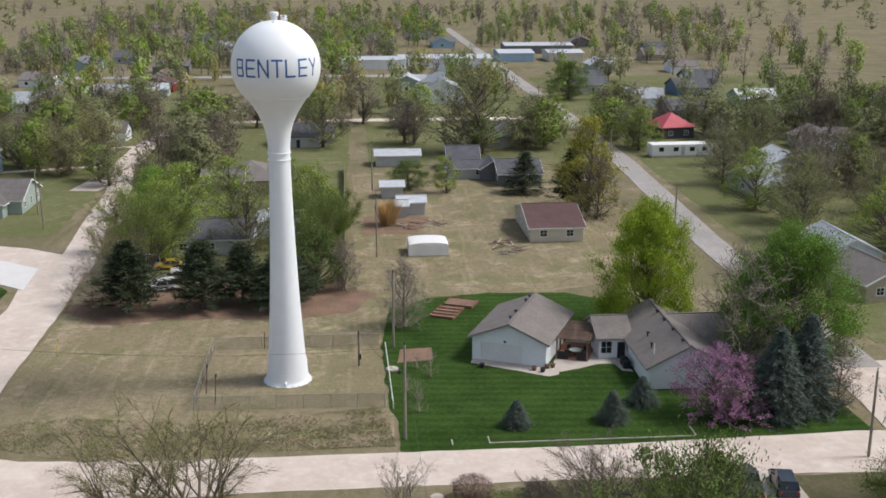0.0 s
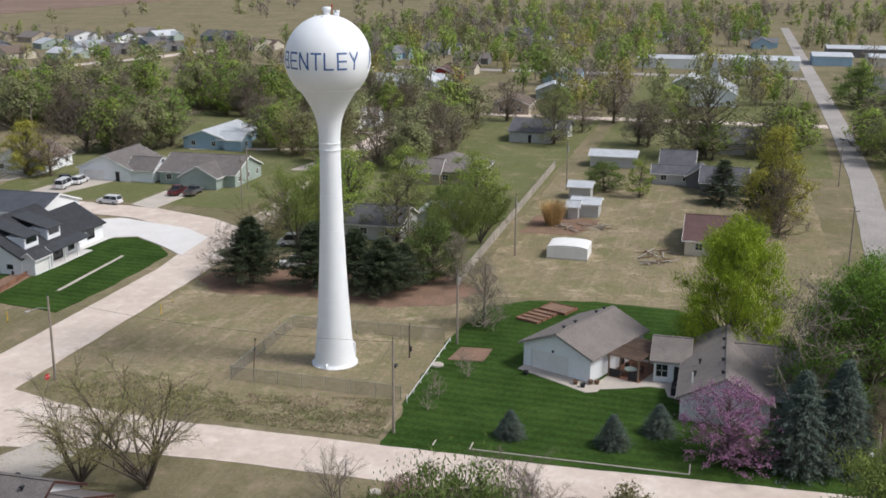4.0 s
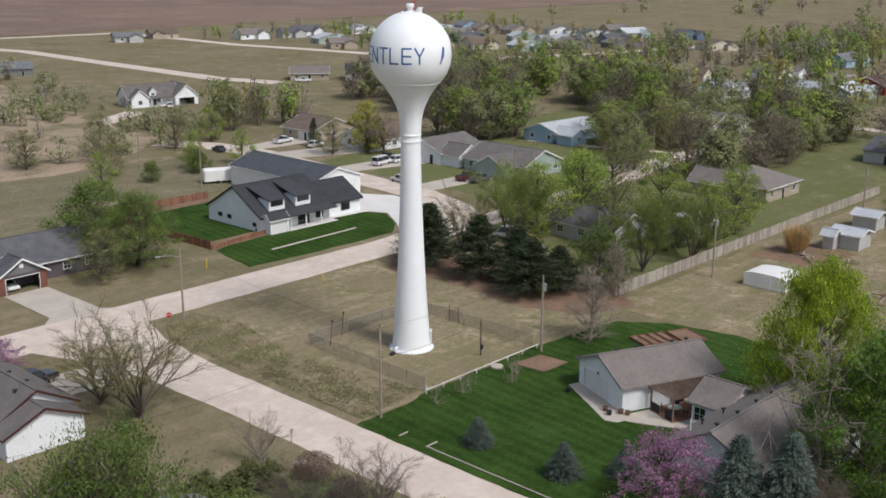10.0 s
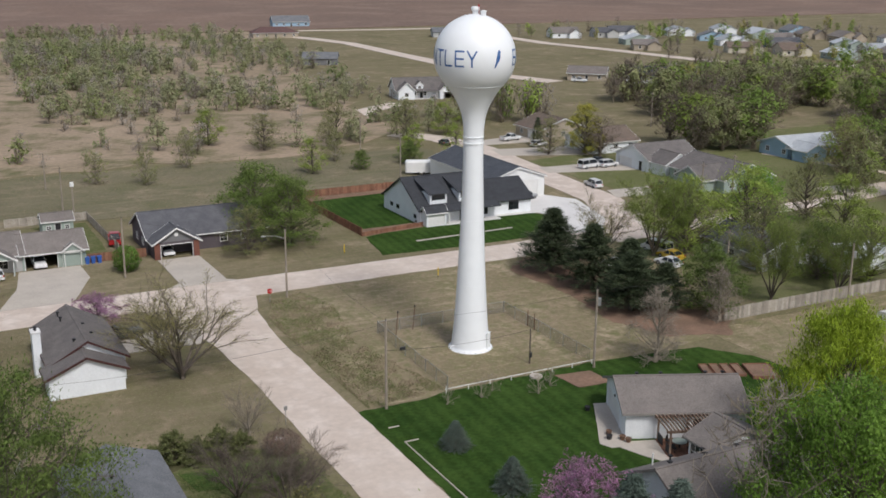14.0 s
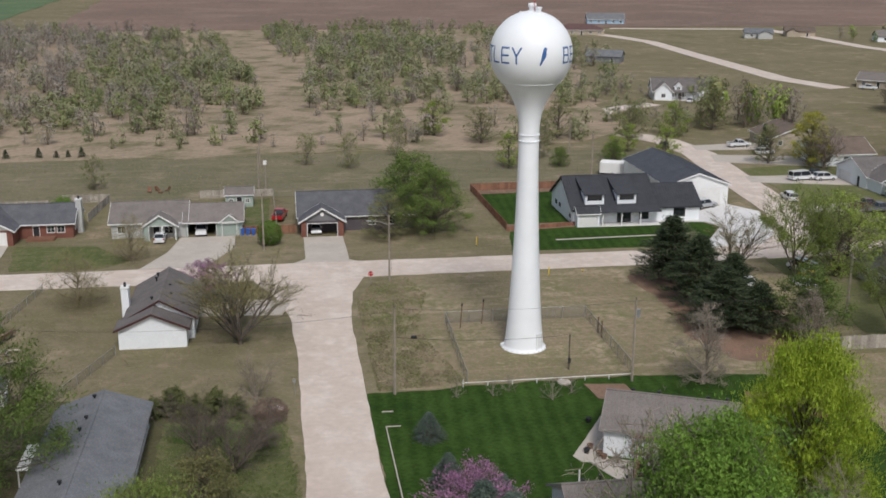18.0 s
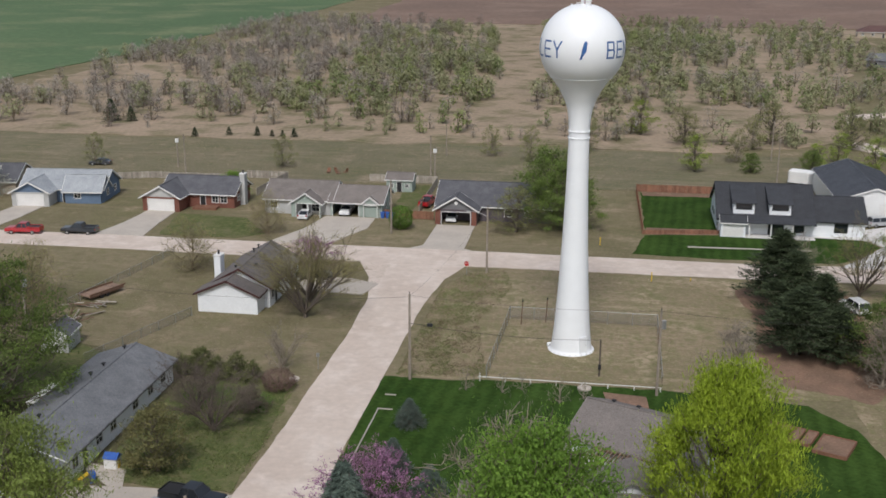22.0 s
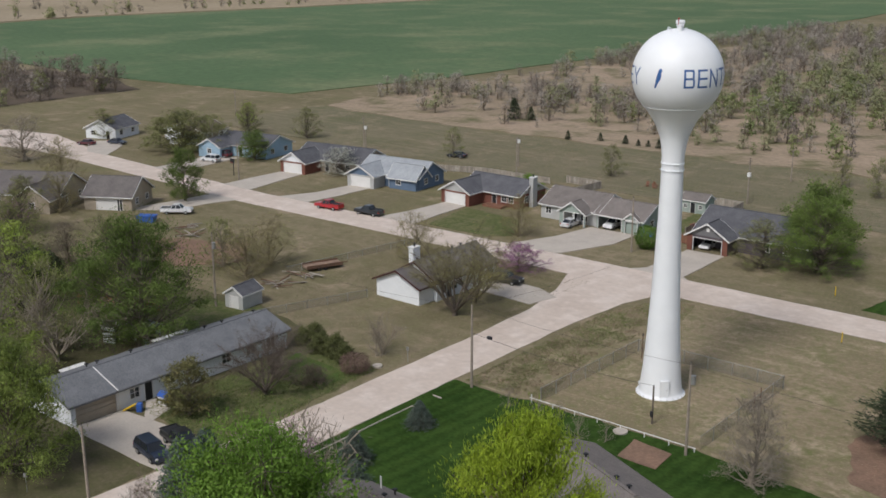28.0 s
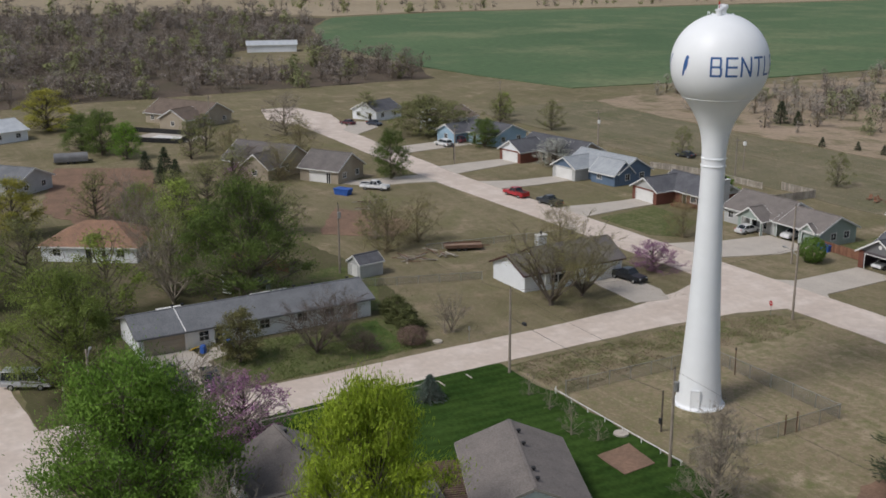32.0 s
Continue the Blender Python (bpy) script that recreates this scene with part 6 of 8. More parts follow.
# pines and yard trees east of the tower
for k, (x, y, h, w) in enumerate(((26.6, 22.6, 9.8, 7.6), (27.0, 12.8, 9.6, 7.4), (26.2, 2.4, 8.2, 7.6), (29.6, 7.6, 8.4, 6.4))):
    tree(("pine_a", "pine_b")[k % 2], x, y, h, w, "by the tower lot")
tree("green_a", 35.4, -2.4, 9.6, 8.6, "in the back yard")
tree("pine_b", 30.4, 0.8, 6.6, 5.6, "in the back yard")
tree("bare_d", 33.8, -6.5, 8.0, 5.0)
for key, x, y, h, w in (("vase_bud", 37.7, 26.0, 11.0, 10), ("bare_b", 30, 28, 8, 8), ("vase_spring", 46.0, 23.0, 13.0, 13.0), ("vase_spring", 46.7, -2.5, 12, 10), ("olive_a", 55, 9, 12, 10), ("spring_a", 62, 20, 14, 13), ("green_b", 70, 26, 12, 10),
                        ("spring_a", 66, -2, 11, 10), ("spring_b", 77, -1, 11, 8), ("spring_a", 78, 14, 12, 11), ("olive_a", 86, 30, 12, 11), ("spring_a", 52, 22, 13, 11), ("olive_b", 58, 30, 10, 10), ("spring_a", 88, 4, 10, 9),
                        ("green_a", 60, 2, 9, 8), ("vase_spring", 57.3, -4.6, 10, 9)):
    tree(key, x, y, h, w, "in the yards behind the pines")
# olive trees across the asphalt street
for k, (x, y, h, w) in enumerate(((58, -84, 12, 12), (70, -88, 13, 13), (80, -84, 12, 11), (88, -98, 13, 13), (62, -100, 12, 12), (76, -106, 13, 12), (104, -86, 12, 11), (112, -93, 11, 10), (100, -112, 12, 12), (50, -96, 12, 12), (126, -92, 12, 10), (134, -104, 13, 12), (88, -118, 12, 12), (36, -94, 12, 11))):
    tree(("olive_b", "olive_a", "spring_a", "bare_b", "olive_b", "brown_a", "olive_a")[k % 7], x, y, h, w, "across the asphalt street")
# open yard east of the lawn
tree("green_a", 104.5, -19.5, 6.2, 8.5, "in the open yard")
tree("spring_b", 100.2, -27.0, 8.0, 5.5, "in the open yard")
tree("yellow_a", 81.0, -52.0, 18, 12, "by the asphalt street")
tree("brown_a", 75.0, -52.5, 12, 9, "by the asphalt street")
tree("cedar", 99.0, -42.8, 8.5, 8.0, "beside the grey house")
tree("pine_b", 86.5, -50.0, 11, 6.5)
tree("olive_b", 148, -38, 21, 26, "by the cottage")
tree("spring_a", 147.4, -79.3, 11, 10, "beside the asphalt street")
tree("green_a", 250, -82, 13, 16)
tree("spring_b", 162, -60, 13, 9)
tree("bare_a", 140, 52, 14, 10)
tree("bare_a", 124, 56, 13, 10)
tree("olive_a", 158, -1, 14, 13)
# bare trees at the corner house
tree("vase_bud", -35.2, 11.4, 10.4, 11.0, "beside the corner house")
tree("vase_bud", -34.1, 5.4, 11.8, 14.5, "beside the corner house")
tree("redbud", -39.4, 27.4, 4.6, 7.4, "by the corner house drive")
tree("bare_a", -56.0, 22.5, 8.0, 8.0, "behind the corner house")
tree("vase_pale", -31.8, -11.4, 5.2, 5.0, "by the gravel road")
tree("sapling", -32.0, -12.2, 3.6, 3.4, "by the gravel road")
tree("red_shrub", -30.4, -17.6, 2.4, 3.6, "beside the gravel road")
for x, y, h, w in ((-33.9, -15.7, 2.3, 2.6), (-35.9, -15.1, 2.9, 3.2), (-38.2, -15.5, 2.5, 3.0), (-40.2, -14.5, 3.1, 3.4), (-42.2, -14.9, 2.2, 2.6)):
    tree("loose_shrub", x, y, h, w, "beside the long house")
tree("vase_brown", -33.6, -28.6, 6.6, 9.4, "in front of the long house")
tree("vase_brown", -37.0, -24.4, 6.0, 7.6, "in front of the long house")
tree("magnolia", -35.6, -37.4, 6.6, 5.6, "in front of the long house")
tree("brown_shrub", -31.6, -23.4, 2.6, 4.0)
# trees round the long house
tree("hero_loose", -57.0, -28.6, 17.0, 16.5, "behind the long house")
tree("hero_spring", -38.0, -56.4, 13.8, 11.6, "at the south crossing")
tree("olive_a", -52.0, -51.0, 10.5, 8.0, "beside the long house")
tree("spring_b", -58.0, -47.0, 12.0, 9.0)
tree("vase_pale", -60.4, -37.8, 9.5, 13.0, "behind the long house")
tree("olive_c", -65.0, -36.5, 12.0, 8.0)
tree("olive_a", -68.0, -24.0, 11.0, 9.0)
tree("shrub", -88.0, -24.0, 6.0, 7.0)
tree("bare_a", -69.0, -1.4, 8.5, 8.5, "beside the flat trailer")
tree("bare_a", -71.2, 5.6, 8.5, 8.0, "beside the flat trailer")
tree("olive_c", -76.5, 0.5, 8.0, 6.0)
tree("green_a", -117.4, 24.6, 10.5, 7.4, "by the road")
tree("cedar", -98.5, -26, 5, 4)
for key, x, y, h, w in (("green_c", -160.5, 57, 10, 18), ("olive_c", -152, 60, 9.5, 7), ("green_a", -138.6, 60.5, 7, 7.5), ("pale_bare", -179, 26.5, 11, 13), ("white_blossom", -111.5, 61.5, 6, 9), ("green_b", -65.2, 66.2, 5.5, 6), ("olive_a", -190, 55, 8, 7),
                        ("bare_a", -150, 18, 10, 9), ("bare_a", -128, 4, 9, 8), ("brown_a", -133, 0, 7, 8), ("olive_a", -168, 84, 8, 8), ("spring_b", -176, 90, 7, 5), ("olive_c", -105, 92, 7, 5), ("olive_a", -150, 88, 8, 7), ("green_a", -183, -23, 9, 9),
                        ("green_a", -175.4, -20, 10.5, 9.5), ("green_b", -167.6, -16.5, 8.5, 7.5), ("yellow_a", -216, -24, 11, 14), ("cedar", -153.8, -16.1, 4, 2.8), ("cedar", -148, -13.5, 5.5, 3.4), ("cedar", -137.7, -17.3, 4, 2.8), ("cedar", -136.4, -14.6, 5, 3), ("olive_a", -160, -4, 9, 7), ("olive_a", -168, 2, 9, 8), ("bare_a", -156, 4, 9, 8), ("olive_a", -120, -8, 10, 8), ("green_b", -109.7, -29, 6.5, 7.5), ("redbud", -126, -6, 5, 6), ("olive_b", -106, -18, 10, 11), ("olive_a", -96, -26, 11, 10), ("bare_b", -100, -34, 11, 9), ("spring_a", -84, -30, 12, 11), ("bare_b", -78, -36, 12, 10), ("olive_b", -88, -12, 9, 10),
                        ("yellow_a", -108, -50, 10, 9), ("olive_a", -112, -36, 9, 9), ("bare_a", -104, -30, 9, 8), ("brown_a", -96, -14, 7, 8), ("olive_a", -76, -54, 11, 10), ("spring_a", -70, -60, 11, 9), ("olive_b", -96, -66, 10, 11)):
    tree(key, x, y, h, w)
# dark house trees and the north pasture
tree("hero_loose", -3.6, 55.0, 11.6, 12.5, "beside the dark house")
tree("green_a", -6.5, 62.5, 12.6, 12.0, "beside the dark house")
tree("olive_a", -11.6, 52.0, 8.0, 8.5, "beside the dark house")
tree("clipped", -30.6, 50.9, 4.0, 3.9, "beside the drive")

tree("bare_a", -51.5, 44.0, 7.5, 6.5, "by the road")
for key, x, y, h, w in (("olive_c", -2, 124.8, 9, 5), ("spring_b", 20.5, 107, 8, 6), ("green_a", 44.2, 108.5, 5.2, 5), ("olive_c", 35, 134, 8, 6), ("olive_c", -14, 111, 8, 5), ("olive_c", -23, 116, 7, 5), ("olive_c", -65, 96.3, 7, 5), ("spring_b", 57, 110, 8, 6),
                        ("olive_a", 79, 104.6, 9, 8), ("yellow_a", 87, 101, 12, 9), ("green_a", 32, 107.4, 4.4, 4.2), ("spring_b", 46, 113, 6, 5), ("olive_a", 40, 142, 10, 9), ("olive_a", 57.5, 137, 10, 8), ("olive_a", 20, 138, 9, 9), ("spring_b", 10, 150, 9, 8),
                        ("cedar", 83, 116, 7, 3.5), ("spring_b", 70, 140, 9, 7), ("olive_a", 84, 150, 11, 9), ("spring_b", 52, 122, 7, 5), ("olive_c", 30, 118, 7, 5)):
    tree(key, x, y, h, w, "in the pasture")

# woods and far trees, joined: nobody could count them


def woods(name, label, spots, keys, bunches, blades, size, kinds, grey_west=-9999.0, tint="wood_"):
    """One object for each leaf colour and one for the limbs, out of many small trees. spots: (x, y, h, w)."""
    rg = random.Random(len(name))
    forms = {k: [puff(17 * i + len(name), kind, bunches, blades, size, .2 if k in "gb" else .42) for i, kind in enumerate(kinds)] for k in keys}
    groups = {}
    limb_v, limb_q, off = [], [], 0
    for x, y, h, w in spots:
        k = rg.choice(keys if x > grey_west + 22 * noise.noise(Vector((x * .02, y * .02, 1))) else ["g", "b", "g", "g", "o"])
        (tv, tq), (lv, lq) = forms[k][rg.randrange(len(kinds))]
        a, c, s = rg.uniform(0, 6.28), 0, 0
        c, s = math.cos(a), math.sin(a)
        rot = np.array([[c, s, 0], [-s, c, 0], [0, 0, 1]])
        sc = np.array([w / 10, w / 10, h / 10])
        limb_v.append((tv * sc) @ rot + (x, y, 0))
        limb_q.append(tq + off)
        off += len(tv)
        g = groups.setdefault(k, [[], [], 0])
        g[0].append((lv * sc) @ rot + (x, y, 0))
        g[1].append(lq + g[2])
        g[2] += len(lv)
    root = thing(name, label, "trees", pose(0, 0, 0), kind="stuff")
    p = new("limbs", np_mesh("limbs", np.concatenate(limb_v), np.concatenate(limb_q), M["twig"]))
    p.parent = root
    tagged(p, kind="stuff")
    for k, (vs, qs, _) in groups.items():
        p = new("foliage", np_mesh("foliage", np.concatenate(vs), np.concatenate(qs), M[tint + WOODS[k]]))
        p.parent = root
        tagged(p, kind="stuff")
    return root


wr = random.Random(9)


def scatter(n, inside, hmin, hmax, wide):
    out = []
    while len(out) < n:
        p = inside()
        if p:
            h = wr.uniform(hmin, hmax)
            out.append((*p, h, h * wr.uniform(*wide)))
    return out


def in_scrub():
    x, y = wr.uniform(-190, 110), wr.uniform(136, 500)
    if noise.noise(Vector((x * .02, y * .02, 3))) < -0.12 and wr.random() < 0.9:
        return None
    if abs(x + 27 + max(0, y - 250) * .1) < 6 + (y - 185) * .025 and y > 140:
        return None
    if x > 78 + (y - 140) * 0.16 or (x > 45 and wr.random() < .5):
        return None
    if y < 165 and wr.random() < 0.6:
        return None
    return x, y


WOODS = {"o": "olive", "g": "grey", "b": "brown", "s": "spring", "y": "yellow", "d": "green"}
woods("scrub_woodland", "scrubby young trees in thin spring leaf over dry grass", scatter(2500, in_scrub, 3.0, 7.4, (1.0, 1.5)), ["o", "o", "g", "s", "o", "b", "o", "d", "g"], 6, 200, .6, ("shrub", "shrub", "tall", "shrub", "round"), -95.0)


def in_west():
    x, y = wr.uniform(-715, -264), wr.uniform(-240, 200)
    if y > 131 + max(0, -420 - x) * .5 or y > 150 + (x + 715) * .62:
        return None
    if noise.noise(Vector((x * .02, y * .02, 5))) < -.3 or (x < -480 and wr.random() < .45):
        return None
    ux, uy = x + 393, y - 106
    along, across = ux * .93 - uy * .37, ux * .37 + uy * .93
    if -10 < along < 78 and abs(across) < 17:
        return None
    return None if y > 118 and x > -285 else (x, y)


woods("west_woods", "grey leafless woodland along the wheat field", scatter(1750, in_west, 5.5, 10.0, (1.1, 1.5)), ["g", "b", "b", "g", "b", "g", "o"], 7, 240, .6, ("shrub", "shrub", "round", "shrub"), tint="town_")
ROADS_CLEAR = [((330, -74), (330, 120)), ((-2, -66.5), (640, -75)), ((80, -80), (165, -91)), ((100, -86), (165, -98)), ((110, -78), (166, -88)), ((128, 44), (205, 41)), ((205, 41), (206, -70)), ((50, 38), (64, 100)), ((248, 422), (264, 264)), ((146, 440), (152, 253)), ((112, 58), (128, 72)), ((104, 50), (120, 60)), ((264, 264), (330, 214))]
HOUSE_SPOTS = [(o.matrix_world.translation.x, o.matrix_world.translation.y) for o in bpy.data.objects if o.parent is None and o.type == "EMPTY" and ("roof" in str(o.get("label", "")) or "barn" in o.name)]


def clear_of(x, y, house_gap=9.0, road_gap=5.5):
    for hx, hy in HOUSE_SPOTS:
        if abs(hx - x) < house_gap and abs(hy - y) < house_gap:
            return False
    for (ax, ay), (bx, by) in ROADS_CLEAR:
        dx, dy = bx - ax, by - ay
        u = max(0, min(1, ((x - ax) * dx + (y - ay) * dy) / (dx * dx + dy * dy)))
        if math.hypot(x - ax - u * dx, y - ay - u * dy) < road_gap:
            return False
    return True


def in_town(x0, x1, y0, y1):
    def inside():
        x, y = wr.uniform(x0, x1), wr.uniform(y0, y1)
        if 350 < x < 470 and -125 < y < -30:
            return None
        if noise.noise(Vector((x * .022, y * .022, 8))) < -0.16:
            return None
        return (x, y) if clear_of(x, y) else None
    return inside


for n, (x0, x1, y0, y1) in ((46, (112, 205, 18, 76)), (42, (84, 205, 90, 145)), (16, (140, 205, -66, 14)), (80, (90, 205, -190, -76)), (50, (10, 90, -190, -92)), (60, (140, 215, 98, 178))):
    for x, y, h, w in scatter(n, in_town(x0, x1, y0, y1), 8, 15, (.75, 1.0)):
        tree(wr.choice(["mid_olive", "mid_grey", "mid_brown", "mid_spring", "mid_tall", "mid_olive", "mid_grey", "mid_green", "mid_olive", "mid_green", "mid_brown", "mid_spring"]), x, y, h, w)
town = scatter(230, in_town(205, 640, -60, 150), 8, 15, (.8, 1.1)) + scatter(640, in_town(205, 820, -280, 170), 8, 15, (.8, 1.1)) + scatter(70, in_town(205, 460, 120, 200), 7, 12, (.8, 1.1)) + scatter(120, in_town(250, 470, 205, 430), 5, 9, (.8, 1.1)) + scatter(60, in_town(84, 205, 145, 172), 9, 14, (.7, 1.0))
woods("town_trees", "mixed grey and green trees across the town", town, ["o", "s", "g", "b", "o", "d", "g", "y", "d", "o", "g", "s", "b"], 8, 330, .5, ("round", "wide", "tall", "round", "open"), tint="town_")
far = []
for k in range(900):
    a = wr.uniform(radians(-40), radians(200))
    d = wr.uniform(650, 1400)
    x, y = d * math.cos(a), d * math.sin(a)
    if (x > 520 and y < 420) or (x < -650 and y < 320):
        far.append((x, y, wr.uniform(9, 15), wr.uniform(10, 18)))
for k in range(26):
    u = k / 25
    cx, cy = -612 + 30 * u + wr.uniform(-10, 10) - (110 if k % 3 == 0 else 14), 235 + 420 * u
    for j in range(wr.randrange(2, 7)):
        far.append((cx + wr.uniform(-5, 5), cy + wr.uniform(-16, 16), wr.uniform(5, 10), wr.uniform(6, 10)))
woods("far_trees", "dark distant tree rows at the horizon", far, ["g", "b", "o", "o"], 5, 70, 1.0, ("round", "shrub", "wide"), tint="town_")


# ------------------------------------------------------------------ grass tufts


def tufts(name, label, poly, count, size, material, seed, cut=-1.0, z=0.05, scale=0.25):
    """Loose tufts of grass strewn over an outline, thicker in patches."""
    ng = np.random.default_rng(seed)
    px, py = np.array(poly).T
    pts = np.stack([ng.uniform(px.min(), px.max(), count * 3), ng.uniform(py.min(), py.max(), count * 3)], 1)
    inside = np.zeros(len(pts), bool)
    for i in range(len(poly)):
        (ax, ay), (bx, by) = poly[i], poly[i - 1]
        if ay != by:
            inside ^= ((ay > pts[:, 1]) != (by > pts[:, 1])) & (pts[:, 0] < (bx - ax) * (pts[:, 1] - ay) / (by - ay) + ax)
    pts = pts[inside]
    if cut > -1:
        pts = pts[[noise.noise(Vector((x * scale, y * scale, seed))) + .5 * noise.noise(Vector((x * scale * 4, y * scale * 4, seed + 3))) + j > cut for (x, y), j in zip(pts, ng.normal(0, .3, len(pts)))]]
    pts = pts[:count]
    v, q = leaf_cloud(ng, np.column_stack([pts, np.full(len(pts), z)]), len(pts) + len(pts) // 2, size * 1.5, .07, 0.9, 0.2)
    v[:, 2] = np.maximum(v[:, 2], 0.02)
    return tagged(new(name, np_mesh(name, v, q, M[material])), label, "grass", kind="stuff")


M["tuft_dry"] = mat("dry_tufts", (0.36, 0.285, 0.2), (0.3, 0.24, 0.16), 0.2, 2, 0.9, bump=0.0, island=0.2, thin=0.3)
M["tuft_mixed"] = mat("mixed_tufts", (0.27, 0.25, 0.14), (0.2, 0.2, 0.1), 0.2, 2, 0.9, bump=0.0, island=0.2, thin=0.3)
M["tuft_green"] = mat("green_tufts", (0.21, 0.245, 0.09), (0.165, 0.2, 0.07), 0.2, 2, 0.9, bump=0.0, island=0.25, thin=0.3)
LOT = [(-18.4, -11.4), (-18.2, 22), (-15, 29), (43, 31), (40, -4), (28, -11)]
VERGE = [(-18.8, -11.4), (-18.9, 20), (-16, 28), (-11, 30), (-9, 22), (-12, 8), (-8.8, -10.8)]
tufts("dry_grass_tufts", "dry tan grass tufts across the tower lot", LOT, 12000, .055, "tuft_dry", 3, -.25)
tufts("green_grass_tufts", "thin green grass tufts in the tower lot", LOT, 9000, .05, "tuft_mixed", 4, .12, .05, .12)
tufts("verge_weeds", "patchy green weeds along the gravel road", VERGE, 22000, .055, "tuft_green", 5, .06, .06, .3)
tufts("verge_straw", "dead pale straw along the gravel road", VERGE, 9000, .085, "tuft_dry", 6, .05, .06, .5)
YARD = [(30, -8), (120, -8), (120, -60), (40, -60), (31, -33)]
tufts("yard_straw", "dry grass tufts in the open yard", YARD, 14000, .07, "tuft_dry", 8, 0)
tufts("yard_weeds", "green grass tufts in the open yard", YARD, 14000, .07, "tuft_mixed", 9, .1, .05, .12)
WEST = [(-62, 30), (-28, 30), (-28.5, -16), (-42, -14), (-62, -8)]
tufts("west_lot_straw", "dry grass tufts round the corner house", WEST, 12000, .055, "tuft_dry", 10, 0)
tufts("west_lot_weeds", "green grass tufts round the corner house", WEST, 9000, .05, "tuft_mixed", 11, .15, .05, .15)
tufts("house_weeds", "shaggy green grass before the long house", [(-41, -40), (-41, -17), (-29, -15), (-27.6, -30), (-27.6, -40)], 14000, .09, "tuft_green", 12, -.1)
NORTH = [(-130, 84), (36, 84), (56, 100), (56, 128), (-130, 130)]
tufts("pasture_straw", "dry grass tufts in the pasture", NORTH, 14000, .1, "tuft_dry", 13, .05, .06, .08)
tufts("pasture_weeds", "green grass tufts in the pasture", NORTH, 14000, .09, "tuft_mixed", 14, .1, .06, .06)

# ------------------------------------------------------------------ fences, poles and cables


def chain_fence(label, pts, h=1.5, gap=3.0, gates=()):
    f = thing("chain_link_fence", label, "fence", pose(0, 0, 0))
    for (ax, ay), (bx, by) in zip(pts, pts[1:]):
        d = math.hypot(bx - ax, by - ay)
        n = max(1, round(d / gap))
        m = pose(ax, ay, 0, 0, 0, math.degrees(math.atan2(by - ay, bx - ax)))
        for i in range(n):
            part("post", Shape().tube((i * d / n, 0, 0), (i * d / n, 0, h + .06), .04 if i else .055, n=6), M["galv"], f, at=m)
            part("mesh_panel", Shape().box(i * d / n + .05, (i + 1) * d / n - .05, -.006, .006, .05, h - .03), M["link"], f, at=m)
            part("top_rail", Shape().tube((i * d / n, 0, h), ((i + 1) * d / n, 0, h), .025, n=5), M["galv"], f, at=m)
    return f


chain_fence("rusty grey chain-link fence round the water tower", [(-8.8, -10.7), (-8.2, 9.4), (10.3, 9.4), (10.3, -10.7)], 1.6)
gate = thing("fence_gate", "open pair of tall gate posts in the chain-link fence", "gate", pose(10.3, 2.5, 0))
for y in (-0.8, 0.8):
    part("gate_post", Shape().tube((0, y, 0), (0, y, 2.2), .06, n=8), M["rust"], gate)
part("gate_leaf", Shape().box(-.02, .02, -.7, .7, .2, 1.6), M["link"], gate)
south = thing("boundary_rail", "low white pipe rail along the lawn's edge", "fence", pose(0, 0, 0))
part("rail", Shape().tube((-9.6, -11.6, .55), (10.2, -11.4, .5), .045, n=8), M["white"], south)
for k in range(8):
    part("post", Shape().tube((-9.4 + k * 2.78, -11.58 + k * .025, 0), (-9.4 + k * 2.78, -11.58 + k * .025, .5 if k else .95), .05, n=8), M["white"], south)
chain_fence("old chain-link fence behind the corner house", [(-48.6, 3.6), (-54.5, -14.0)], 1.2)
chain_fence("old chain-link fence in the grass lot", [(-62, 30.0), (-66, 4.0)], 1.1)
for x, y in ((-6.6, 7.4), (-3.6, 8.7)):
    lp = thing("leaning_post", "leaning rusty pipe post beside the chain-link fence", "post", pose(x, y, 0, 4, 3, 0))
    part("pipe", Shape().tube((0, 0, 0), (0, 0, 3.1), .06, .06, 8), M["rust"], lp)
    part("cap", Shape().tube((0, 0, 3.1), (0, 0, 3.4), .09, .08, 8), M["dark"], lp)
yp = thing("meter_post", "dark wooden service post inside the tower fence", "post", pose(3.5, -8.1, 0))
part("post", Shape().tube((0, 0, 0), (0, 0, 4.2), .11, .09, 8), M["bark"], yp)
part("box", Shape().soft_box(-.16, .16, -.28, -.08, .9, 1.5, .03), M["dark"], yp)
part("insulator", Shape().tube((0, 0, 4.2), (0, 0, 4.4), .05), M["dark"], yp)


